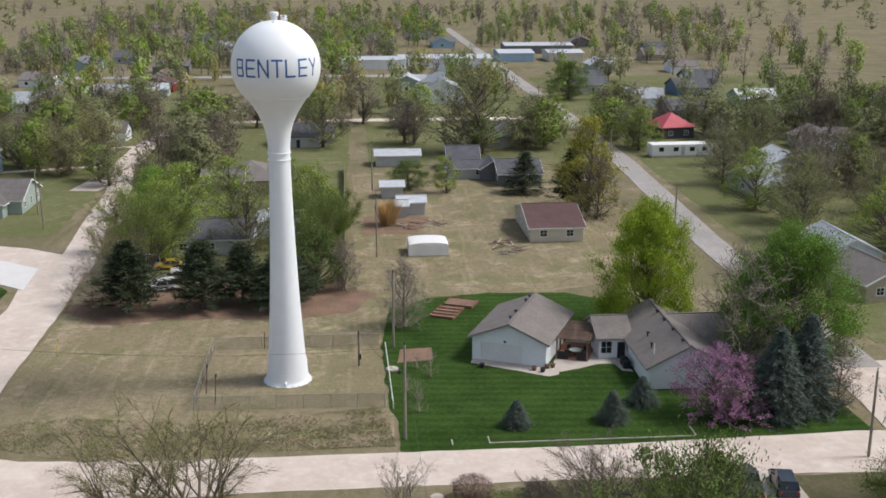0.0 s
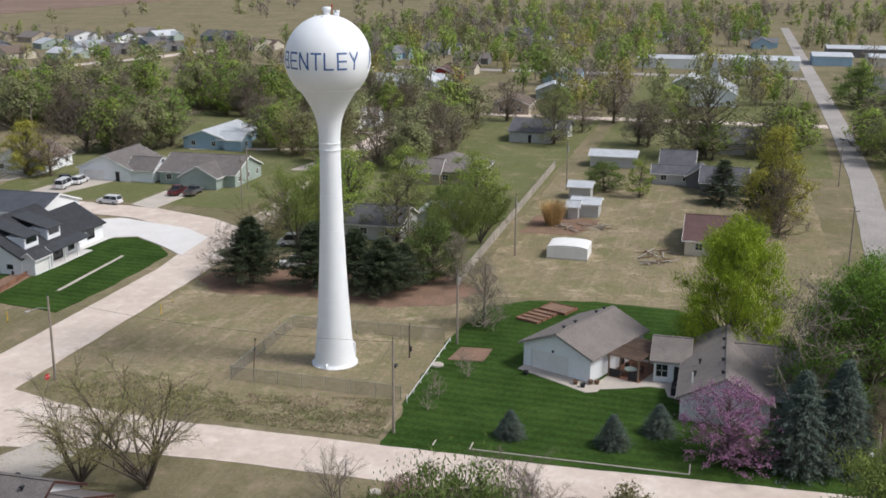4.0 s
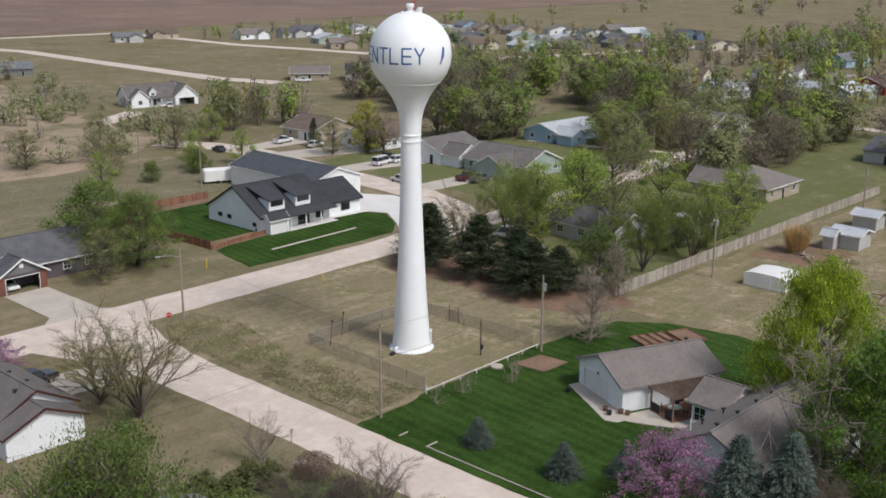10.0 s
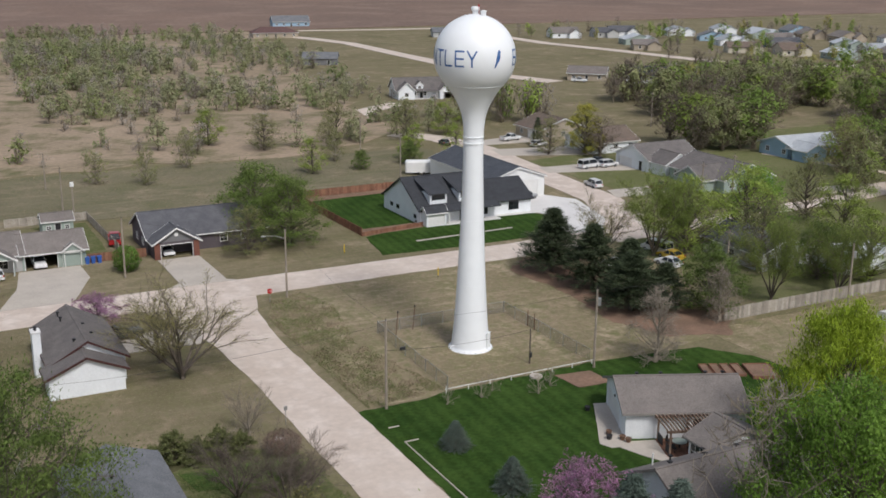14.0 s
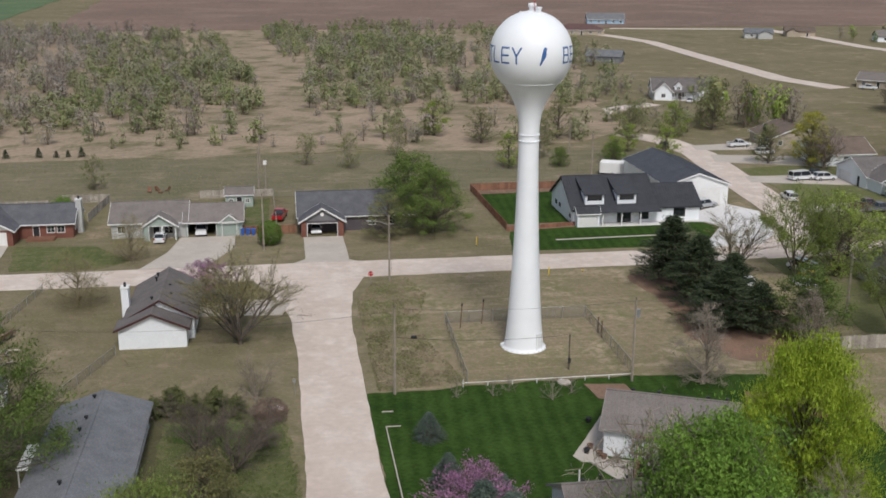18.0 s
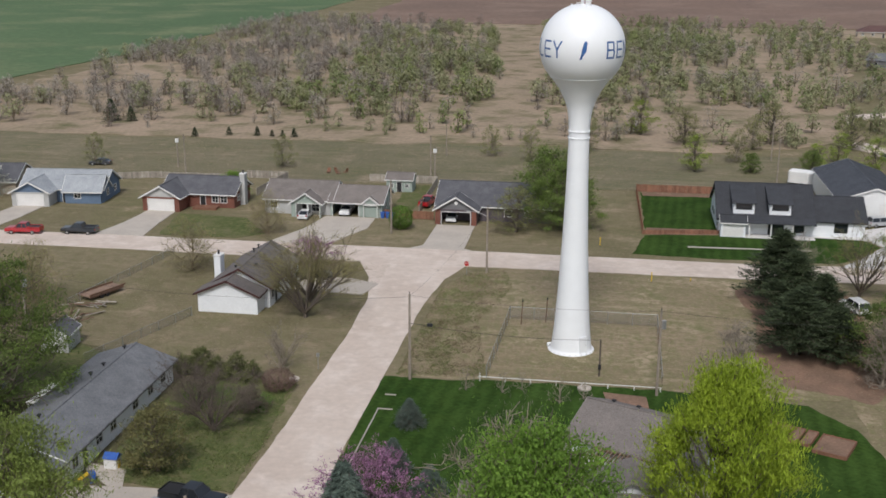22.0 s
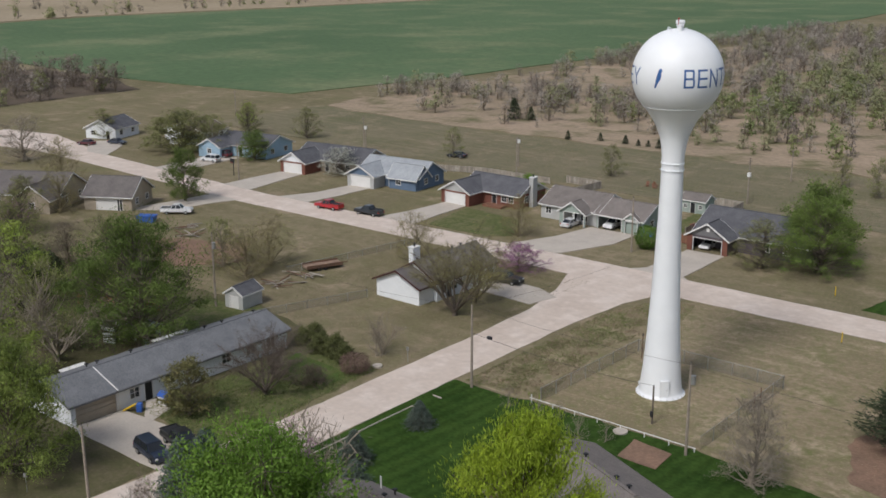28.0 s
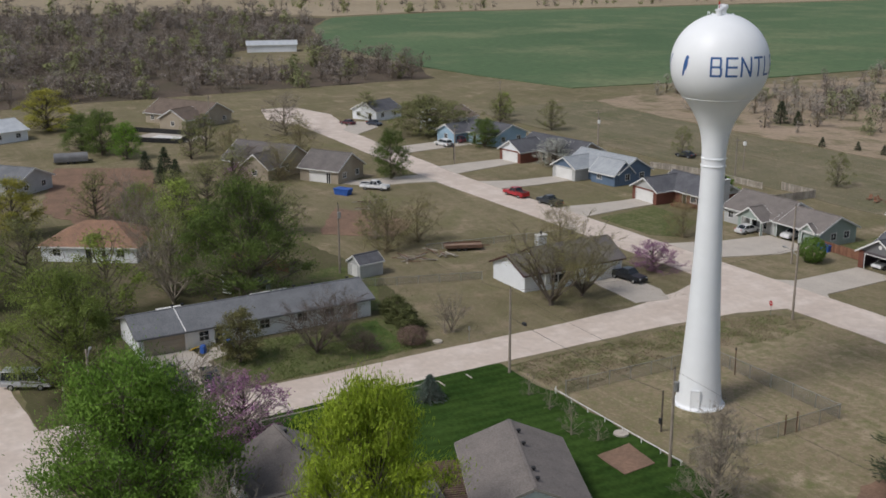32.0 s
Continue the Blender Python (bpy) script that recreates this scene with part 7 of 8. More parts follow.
def board_fence(label, pts, h, material, gap=2.4):
    f = thing("board_fence", label, "fence", pose(0, 0, 0))
    rg = random.Random(int(pts[0][0]))
    for (ax, ay), (bx, by) in zip(pts, pts[1:]):
        d = math.hypot(bx - ax, by - ay)
        n = max(1, round(d / gap))
        m = pose(ax, ay, 0, 0, 0, math.degrees(math.atan2(by - ay, bx - ax)))
        for i in range(n):
            x0, x1 = i * d / n, (i + 1) * d / n
            part("post", Shape().box(x0 - .05, x0 + .05, .03, .13, 0, h), material, f, at=m)
            k = 6
            for j in range(k if len(pts) < 12 and d < 95 and n < 45 else 0):
                w = (x1 - x0) / k
                part("board", Shape().box(x0 + j * w + .012, x0 + (j + 1) * w - .012, -.015, .015, .05, h - rg.uniform(0, .09)), material, f, at=m)
            part("rail", Shape().box(x0, x1, .015, .06, h * .25, h * .25 + .09).box(x0, x1, .015, .06, h * .8, h * .8 + .09), material, f, at=m)
    return f


board_fence("long weathered grey wooden privacy fence", [(34.6, -6.6), (126, -6.2)], 1.85, M["wood"])
board_fence("reddish cedar board fence round the farmhouse lawn", [(9.2, 54.4), (8.4, 86.0), (31.0, 86.2)], 1.5, M["cedar"])
board_fence("reddish cedar board fence beside the farmhouse", [(9.2, 54.2), (22.0, 56.4)], 0.8, M["cedar"])
board_fence("weathered fence behind the sage house", [(-29.5, 62), (-30.2, 86), (-44, 86)], 1.6, M["wood"])
board_fence("weathered fence behind the brick house", [(-62, 70), (-60.5, 85), (-69, 85)], 1.6, M["wood"])
board_fence("weathered fence behind the blue houses", [(-71, 82), (-88, 81.5), (-99, 77.5)], 1.4, M["wood"])
board_fence("wooden gate fence beside the dark house", [(-35.0, 58), (-26.2, 57.6)], 1.5, M["cedar"])
board_fence("dark iron fence round the covered pool", [(-204, -5), (-190, 6.5), (-180.5, -0.5), (-193, -13), (-204, -5)], 1.3, M["dark"])
board_fence("dark wooden fence by the terracotta house", [(-78, -24), (-66, -19)], 1.7, M["cedar"])


def pole(x, y, h, label, arm=0.0, lamp=None, can=False):
    p = thing("utility_pole", label, "utility pole", pose(x, y, 0))
    part("shaft", Shape().tube((0, 0, -.05), (0, 0, h), .16, .11, 10), M["pole"], p)
    part("top_pin", Shape().tube((0, 0, h), (0, 0, h + .3), .04), M["dark"], p)
    if arm:
        part("cross_arm", Shape().box(-.06, .06, -arm / 2, arm / 2, h - .5, h - .38), M["pole"], p)
    if can:
        part("transformer", Shape().tube((.32, 0, h - 2.0), (.32, 0, h - 1.1), .24, n=14), M["galv"], p)
        part("bracket", Shape().box(.08, .3, -.05, .05, h - 1.5, h - 1.4), M["dark"], p)
    if lamp:
        dx, dy = lamp
        part("lamp_arm", Shape().tube((0, 0, h - 1.4), (dx * .5, dy * .5, h - .95), .035, n=6).tube((dx * .5, dy * .5, h - .95), (dx, dy, h - .9), .035, n=6), M["galv"], p)
        part("lamp_head", turned(Shape().soft_box(-.32, .32, -.14, .14, -.08, .08, .04), pose(dx * 1.1, dy * 1.1, h - .92, 0, 0, math.degrees(math.atan2(dy, dx)))), M["galv"], p)
    return p


POLES = {"a": (9.65, -12.4, 9.6), "b": (-17.05, -12.45, 9.9), "c": (51.6, -11.5, 9.8), "s": (-13.5, 28.35, 9.9), "d": (-31.6, 47.6, 9.0), "e": (-62.0, -12.6, 10.4), "f": (104, -12.0, 9.8)}
pole(*POLES["a"], "weathered utility pole with a grey transformer", can=True)
pole(*POLES["b"], "bare weathered utility pole at the lawn's edge")
pole(*POLES["c"], "weathered utility pole with a transformer by the fence", can=True)
pole(*POLES["s"], "wooden street lamp pole with a curved lamp arm", lamp=(-2.6, 0.6))
pole(*POLES["d"], "wooden utility pole beside a clipped bush")
pole(*POLES["e"], "wooden utility pole behind the small shed", can=True)
pole(*POLES["f"], "wooden utility pole along the fence", can=True)
for x, y in ((-86.8, 92.6), (-31.6, 90.8), (-126.0, 84.5)):
    p = pole(x, y, 6.2, "slim pale pole with a white box in the pasture")
    part("meter_box", Shape().soft_box(-.32, .32, -.22, .22, 5.3, 6.1, .04), M["white"], p)
pole(-24.8, -56.5, 8.8, "wooden street lamp pole at the south crossing", lamp=(-2.4, 0.8))
for x, y, h in ((-33, 94, 8), (-82.5, 86, 8), (-127.8, 85.7, 8), (-190, 98, 8), (35.6, 95, 9.5), (-33, 114.8, 7), (37.8, 121.3, 9), (-124, 43.6, 8), (87, 50.5, 8.5), (75.7, 46.6, 8.5), (125.2, 46, 8.5), (60, -62.5, 9), (122, -66, 9.5), (127.3, 127.9, 9.5), (43.9, 3.8, 9), (206, -64, 9.5), (-195, 12, 9)):
    pole(x, y, h, "tall wooden utility pole against the distance", arm=1.6)


def cable(a, b, za, zb, sag, r=0.012):
    s = Shape()
    pts = []
    for i in range(13):
        u = i / 12
        pts.append((a[0] + (b[0] - a[0]) * u, a[1] + (b[1] - a[1]) * u, za + (zb - za) * u - sag * 4 * u * (1 - u)))
    d = math.hypot(b[0] - a[0], b[1] - a[1]) or 1.0
    nx, ny = -(b[1] - a[1]) / d * r, (b[0] - a[0]) / d * r
    rings = [v for x, y, z in pts for v in ((x + nx, y + ny, z), (x, y, z + r), (x - nx, y - ny, z), (x, y, z - r))]
    s.add(rings, [(4 * i + j, 4 * i + (j + 1) % 4, 4 * i + 4 + (j + 1) % 4, 4 * i + 4 + j) for i in range(12) for j in range(4)] + [(0, 1, 2, 3), (51, 50, 49, 48)])
    c = thing("power_cable", "thin black overhead cable between utility poles", "cable", pose(0, 0, 0))
    part("wire", s, M["wire"], c)
    return c


PA, PB, PC, PS, PD, PE, PF = (POLES[k] for k in "abcsdef")
cable(PB, PA, 9.8, 9.5, .5)
cable(PA, PC, 9.5, 9.7, .9)
cable(PC, PF, 9.7, 9.7, 1.0)
cable(PB, (-62.0, -12.6), 9.6, 10.0, 1.3)
cable(PB, PS, 9.7, 9.6, .9)
cable(PS, PD, 9.4, 8.8, .6)
cable(PB, (3.5, -8.1), 6.6, 4.3, .5, .02)
splice = thing("cable_box", "black cable splice box on the overhead line", "box", pose(-14.9, -12.0, 6.2))
part("case", Shape().soft_box(-.3, .3, -.16, .16, 0, .32, .05), M["dark"], splice)
stop = thing("stop_sign", "red octagonal stop sign on a steel post", "road sign", pose(-16.3, 27.4, 0, 0, 0, -12))
part("post", Shape().tube((0, 0, 0), (0, 0, 1.95), .035, n=6), M["galv"], stop)
octagon = [(.38 * math.cos(radians(22.5 + 45 * i)), .38 * math.sin(radians(22.5 + 45 * i))) for i in range(8)]
plate = part("plate", turned(Shape().sheet(octagon, 0, .02), pose(0, -.04, 1.62, 90)), M["red"], stop)
txt = bpy.data.curves.new("stop_lettering", "FONT")
txt.body, txt.size, txt.align_x, txt.align_y, txt.extrude = "STOP", .27, "CENTER", "CENTER", .002
tmp = bpy.data.objects.new("stop_lettering", txt)
scene.collection.objects.link(tmp)
me = bpy.data.meshes.new_from_object(tmp.evaluated_get(bpy.context.evaluated_depsgraph_get()))
bpy.data.objects.remove(tmp)
me.materials.clear()
me.materials.append(M["white"])
word = new("lettering", me)
word.parent = plate
word.matrix_basis = pose(0, -.066, 1.62, 90)
for k, (x, y, h) in enumerate(((10.0, 28.0, 1.5), (2.4, 45.9, 1.5), (28.5, 31.3, .9), (15.5, 29.3, .5))):
    mk = thing("utility_marker", "thin yellow utility marker post in the grass", "marker post", pose(x, y, 0))
    part("stake", Shape().soft_box(-.06, .06, -.03, .03, 0, h, .015), M["yellow"], mk)
    part("base", Shape().tube((0, 0, 0), (0, 0, .12), .07, n=8), M["dark"], mk)
sg = thing("road_sign", "small grey road sign seen from behind", "road sign", pose(-27.8, -11.2, 0))
part("post", Shape().tube((0, 0, 0), (0, 0, 1.9), .035, n=6), M["galv"], sg)
part("plate", Shape().box(-.18, .18, -.03, -.005, 1.5, 1.95), M["galv"], sg)
sg2 = copy_thing(sg, pose(-33.5, -57.5, 0, 0, 0, 40))

# ------------------------------------------------------------------ drives, beds and edging
patch("drive_dark_house", [(-25.2, 54.5), (-18.7, 54.5), (-18.5, 40.5), (-17.2, 39.4), (-27, 39.4), (-25.2, 41.5)], "concrete", "pale concrete driveway", 0.09, 1.5, .08)
patch("drive_sage_house", [(-45.2, 57), (-36.4, 57), (-36.2, 50), (-40, 40), (-41, 39.2), (-50, 39.2), (-46.6, 48)], "concrete", "pale concrete driveway", 0.09, 1.5, .08)
patch("drive_brick_house", [(-77.4, 56), (-72.2, 56), (-71.8, 48), (-71, 39), (-79.4, 39), (-77.8, 47)], "concrete", "pale concrete driveway", 0.09, 1.5, .08)
patch("drive_blue_house", [(-102.2, 55), (-97, 55.8), (-97, 47), (-98, 38.8), (-106, 38.6), (-102.8, 46)], "concrete", "pale concrete driveway", 0.09, 1.5, .08)
patch("drive_tan_house", [(-123.6, 56), (-118.2, 57), (-116.6, 48), (-115, 38.8), (-123.5, 39), (-123.8, 47)], "concrete", "pale concrete driveway", 0.09, 1.5, .08)
patch("drive_pale_house", [(-151, 58), (-143, 60), (-142, 48), (-141, 40), (-149, 40.4), (-150, 48)], "concrete", "pale concrete driveway", 0.09, 1.5, .1)
patch("drive_tan_wing", [(-121, 12), (-113, 18), (-112, 26), (-110, 31.5), (-118, 31.8), (-119, 22)], "concrete", "pale concrete driveway", 0.09, 1.5, .1)
patch("drive_end_house", [(-186, 55), (-178, 52), (-170, 42), (-178, 42), (-190, 50)], "concrete", "pale concrete driveway", 0.09, 1.5, .1)
patch("drive_corner_house", [(-40.3, 16.4), (-29, 15.6), (-27.8, 20.6), (-32, 22.4), (-40.3, 22.4)], "concrete", "pale concrete driveway", 0.09, 1.5, .1)
patch("drive_long_house", [(-42.4, -47.4), (-42.4, -41.2), (-36, -40.6), (-27.4, -40.6), (-27.2, -47.4)], "concrete", "pale concrete driveway", 0.09, 1.5, .1)
patch("path_long_house", [(-42.3, -38.2), (-42.3, -37.0), (-38.6, -37.6), (-37.4, -41), (-38.6, -41)], "concrete", "pale concrete path", 0.1, 1, .05)
patch("farm_drive", [(36, 56.6), (54.0, 68.4), (57.8, 62), (54, 47), (49, 40.6), (37.6, 39.6), (41.5, 44.5), (46.6, 52.4), (45, 56)], "newcrete", "bright new concrete farmhouse driveway", 0.1, 2, .1)
patch("farm_lawn", [(9.4, 53.6), (7.6, 42.2), (20, 41.4), (37.2, 41.6), (42, 45.6), (46, 52.2), (44, 56.6), (22, 57)], "lawn", "dark green farmhouse lawn", 0.05, 1.2, .3)
patch("farm_back_lawn", [(9.6, 58), (9.2, 85.4), (30.6, 85.6), (22, 72), (22, 58)], "lawn", "dark green lawn behind the cedar fence", 0.05, 1.2, .3)
patch("farm_bed", [(9.8, 54.4), (9.8, 58.6), (21.4, 58.8), (21.4, 55.4)], "mulch", "reddish soil bed along the fence", 0.07, 1, .2)
patch("farm_bed_back", [(9.6, 82.4), (9.4, 85.8), (30.8, 86), (29.5, 83.4)], "mulch", "reddish soil bed along the back fence", 0.07, 1, .2)
patch("farm_edging", [(16, 47.2), (16.1, 47.8), (35, 48.6), (35, 48.1)], "concrete", "pale edging strip across the lawn", 0.1, 2, .05)
patch("median_grass", [(45.5, 52.6), (54, 68), (57.4, 70), (58, 62), (55, 52), (50, 47)], "lot", "grass strip beside the road", 0.04, 1.2, .3)
patch("garage_apron", [(3.4, -21.2), (5.2, -21.8), (1.4, -30.4), (1.6, -31.6), (-1.2, -30.9), (-1.7, -29.6)], "concrete", "pale concrete garage apron", 0.09, 1, .06)
patch("patio", [(1.4, -30.6), (10, -33.6), (10, -36.5), (3.5, -36.6), (3.4, -39.3), (-1.0, -39.6), (-0.6, -38.5), (1.6, -38.0), (1.8, -36.2), (0.4, -33.4), (-0.4, -31.3)], "concrete", "pale concrete patio and path", 0.095, 1, .06)
patch("garden_bed", [(4.0, -12.6), (8.6, -13.2), (8.8, -17.0), (4.6, -16.8)], "mulch", "bare reddish garden bed in the lawn", 0.1, .8, .12)
patch("lawn_long_house", [(-41.0, -40), (-41.0, -17), (-36, -14.2), (-29.6, -16.5), (-28, -30), (-28, -40)], "weeds", "patchy green grass in front of the long house", 0.05, 1, .5)
patch("verge_green", [(-44, -15), (-44, -26), (-60, -25), (-66, -12), (-58, -8.5)], "weeds", "shaded green grass behind the long house", 0.055, 1, .6)
patch("lawn_sage", [(-35.4, 78), (-35, 62.5), (-31, 62), (-30.8, 84), (-40, 84)], "weeds", "green grass behind the sage house", 0.05, 1, .4)
patch("lawn_brick", [(-71, 54.6), (-58, 53), (-52, 44), (-56, 40.6), (-69, 40.6)], "weeds", "green lawn before the brick house", 0.05, 1, .4)
patch("soil_west", [(-165, -33), (-155, -15), (-143, -17), (-128, -21), (-112, -28), (-108, -38), (-124, -43), (-144, -38)], "mulch", "bare orange soil of a cleared lot", 0.05, 1.5, .8)
patch("soil_junk", [(-100, 4), (-84, 12), (-76, 4), (-84, -6)], "mulch", "bare worn soil with timber scraps", 0.04, 1.5, .8)
patch("woodyard", [(66, -9.5), (80, -10), (79, -22), (67, -19)], "mulch", "bare reddish yard soil by the sheds", 0.04, 1, .8)
patch("pool_deck", [(-196, -8), (-182, 2), (-186, 9), (-201, 0)], "concrete", "pale pool deck", 0.07, 2, .1)
patch("pool_water", [(-193, -4), (-185, 2), (-187, 5), (-196, -1)], "newcrete", "pale covered swimming pool", 0.12, 2, .05)
beds = thing("raised_beds", "row of empty timber raised garden beds", "raised bed", pose(23.4, -20.6, 0, 0, 0, -24))
for k in range(4):
    part("bed_frame", Shape().box(-3.6 + k * 1.25, -2.6 + k * 1.25, -1.7, -1.62, 0, .35).box(-3.6 + k * 1.25, -2.6 + k * 1.25, 1.62, 1.7, 0, .35).box(-3.6 + k * 1.25, -3.52 + k * 1.25, -1.62, 1.62, 0, .35).box(-2.68 + k * 1.25, -2.6 + k * 1.25, -1.62, 1.62, 0, .35), M["cedar"], beds)
    part("bed_soil", Shape().box(-3.52 + k * 1.25, -2.68 + k * 1.25, -1.62, 1.62, 0, .26), M["mulch"], beds)
part("bed_frame", Shape().box(1.6, 4.8, -2.6, -2.5, 0, .4).box(1.6, 4.8, 1.4, 1.5, 0, .4).box(1.6, 1.7, -2.5, 1.4, 0, .4).box(4.7, 4.8, -2.5, 1.4, 0, .4), M["cedar"], beds)
part("bed_soil", Shape().box(1.7, 4.7, -2.5, 1.4, 0, .3), M["mulch"], beds)
edge = thing("lawn_edging", "low pale timber edging along the lawn", "edging", pose(0, 0, 0))
part("long_board", Shape().soft_box(-18.87, -18.75, -41.5, -20.6, .0, .14, .02), M["concrete"], edge)
part("short_board", Shape().soft_box(-18.75, -17.3, -20.74, -20.62, .0, .14, .02), M["concrete"], edge)
part("end_board", Shape().soft_box(-18.75, -16.6, -41.56, -41.44, .0, .14, .02), M["concrete"], edge)
mark = thing("kerb_board", "short pale timber marker on the lawn", "edging", pose(-18.3, -17.0, 0))
part("board", Shape().soft_box(-.6, .6, -.06, .06, 0, .14, .02), M["concrete"], mark)
for x, y, r in ((2.0, -11.9, .75), (-29.6, -14.6, .6)):
    lid = thing("well_cover", "round pale concrete well cover in the grass", "manhole cover", pose(x, y, 0))
    part("ring", Shape().lathe([(r, 0), (r, .2), (r - .06, .24), (.02, .26)], 24), M["concrete"], lid)
    part("lid", Shape().lathe([(.28, .25), (.28, .3), (.02, .31)], 14), M["concrete"], lid)

# ------------------------------------------------------------------ sheds and yard things
s1 = thing("arched_shed", "low white shed with a rounded metal roof in the open yard", "shed", pose(54.0, -19.8, 0))
arc = [(3.2 * math.cos(a), 1.85 + .42 * math.sin(a)) for a in np.linspace(0, math.pi, 13)]
ring = [(x, z) for x, z in arc] + [(-3.2, 0), (3.2, 0)]
part("body", turned(Shape().sheet(ring, -2.6, 2.6), pose(0, 0, 0, 90, 0, 90)), M["white"], s1)
part("skirt", Shape().box(-2.68, 2.68, -3.28, 3.28, 0, .2), M["concrete"], s1)
part("door", Shape().box(-2.66, -2.6, -1.0, 1.0, .2, 2.0), M["white"], s1)
for x, y, lx, ly, lb in ((83.0, -18.8, 4.6, 4.8, "white metal garden shed with a pale roof"), (97.5, -15.8, 4.0, 4.2, "pale metal garden shed by the fence"), (79.6, -16.9, 2.0, 1.8, "small grey lean-to shed")):
    simple_house(lb, x, y, lx, ly, "y", 0, "palegrey", "tin", 2.5, .7, plain=True, name="shed", category="shed")
sh2 = thing("garden_shed", "small pale grey shed with a shingle roof and doors", "shed", pose(-59.6, -9.6, 0, 0, 0, 8))
gable_block(sh2, 0, 0, 3.2, 4.0, 2.1, 1.0, "y", W_("palegrey"), R_("slate"), M["white"], [("s", 0, 0, 1.5, 1.8, "garage")], over=.2)
sh3 = thing("garden_shed", "weathered white shed under the trees", "shed", pose(-59.0, -26.4, 0))
gable_block(sh3, 0, 0, 3.2, 2.6, 1.9, .7, "x", W_("palegrey"), R_("greytaupe"), M["white"], [("e", 0, 0, 1.2, 1.8, "door")], over=.2)
sh4 = thing("garden_shed", "narrow white shed behind the long house", "shed", pose(-61.4, -29.6, 0, 0, 0, 20))
gable_block(sh4, 0, 0, 1.6, 1.4, 2.1, .5, "x", W_("white"), R_("greytaupe"), M["white"], [("e", 0, 0, .8, 1.7, "door")], over=.15)
mobile = thing("mobile_home", "long white mobile home with small windows", "mobile home", pose(138.5, -87, 0, 0, 0, 2))
part("body", Shape().soft_box(-2.1, 2.1, -7.6, 7.6, .5, 3.2, .12), M["white"], mobile)
part("skirting", Shape().box(-2.0, 2.0, -7.4, 7.4, 0, .5), M["wall_palegrey"], mobile)
for y in (-5.5, -2.4, 1.6, 5.2):
    part("window", Shape().box(-2.14, -2.09, y - .6, y + .6, 1.5, 2.5), M["glass"], mobile)
part("door", Shape().box(-2.15, -2.09, -.6, .3, .6, 2.6), M["wall_palegrey"], mobile)
clump = thing("ornamental_grass", "large clump of dry orange ornamental grass", "grass clump", pose(73.4, -14.1, 0))
cg = np.random.default_rng(4)
ca = cg.uniform(0, 6.28, 900)
cr, cl = cg.uniform(0, 1.3, 900), cg.uniform(2.4, 4.4, 900)
lean = cg.uniform(.1, .55, 900)
root = np.stack([cr * np.cos(ca), cr * np.sin(ca), 0 * ca], 1)
tip = root + np.stack([lean * cl * np.cos(ca), lean * cl * np.sin(ca), cl], 1)
side = np.stack([-np.sin(ca), np.cos(ca), 0 * ca], 1) * .05
tagged(part("blades", Shape(), M["straw"], clump), kind="stuff").data = np_mesh("blades", np.stack([root - side, root + side, tip + side * .4, tip - side * .4], 1).reshape(-1, 3), np.arange(3600).reshape(-1, 4), M["straw"])
flat = thing("flatbed_trailer", "rusty flatbed trailer parked in the dry grass", "trailer", pose(-63.8, 9.6, 0, 0, 0, 68))
part("bed", Shape().soft_box(-3, 3, -1.1, 1.1, .6, .75, .03), M["deckwood"], flat)
part("side_board", Shape().box(-3, 3, -1.14, -1.08, .75, 1.0).box(-3, 3, 1.08, 1.14, .75, 1.0), M["rust"], flat)
part("frame", Shape().box(-3, 3, -1.15, -1.05, .5, .62).box(-3, 3, 1.05, 1.15, .5, .62).box(3, 4.2, -.06, .06, .5, .62), M["rust"], flat)
for x in (-.9, .1):
    for y in (-1.0, 1.0):
        part("wheel", Shape().tube((x, y - .1, .36), (x, y + .1, .36), .36, n=14), M["rubber"], flat)
pile = thing("timber_pile", "heap of old timber and rusty scrap", "timber pile", pose(-63.2, 2.4, 0))
prng = random.Random(3)
for k in range(22):
    part("plank", turned(Shape().box(-1.4, 1.4, -.1, .1, 0, .08), pose(prng.uniform(-2.5, 2.5), prng.uniform(-4, 3.5), .05 + k * .02, 0, prng.uniform(-6, 6), prng.uniform(0, 180))), M["wood"] if k % 3 else M["rust"], pile)
pile2 = copy_thing(pile, pose(-98, 10, 0, 0, 0, 60))
pile3 = copy_thing(pile, pose(55.5, -33.5, 0, 0, 0, 100))
pile5 = copy_thing(pile, pose(41, 205, 0, 0, 0, 15))
pile4 = copy_thing(pile, pose(72, -19.5, 0, 0, 0, 20))
covered = thing("covered_trailer", "long dark grey trailer with a rounded cover", "trailer", pose(-169, -28.4, 0, 0, 0, 78))
hoopc = [(1.25 * math.cos(a), 1.3 + 1.1 * math.sin(a)) for a in np.linspace(0, math.pi, 11)] + [(-1.25, .6), (1.25, .6)]
part("cover", turned(Shape().sheet(hoopc, -3.6, 3.6), pose(0, 0, 0, 90, 0, 90)), M["wall_grey"], covered)
part("chassis", Shape().box(-3.7, 4.6, -.9, .9, .45, .6), M["dark"], covered)
for x in (-.6, .5):
    for y in (-1.1, 1.1):
        part("wheel", Shape().tube((x, y - .1, .36), (x, y + .1, .36), .36, n=14), M["rubber"], covered)
skip = thing("dumpster", "blue steel dumpster on the bare ground", "dumpster", pose(-109.4, 10, 0, 0, 0, 30))
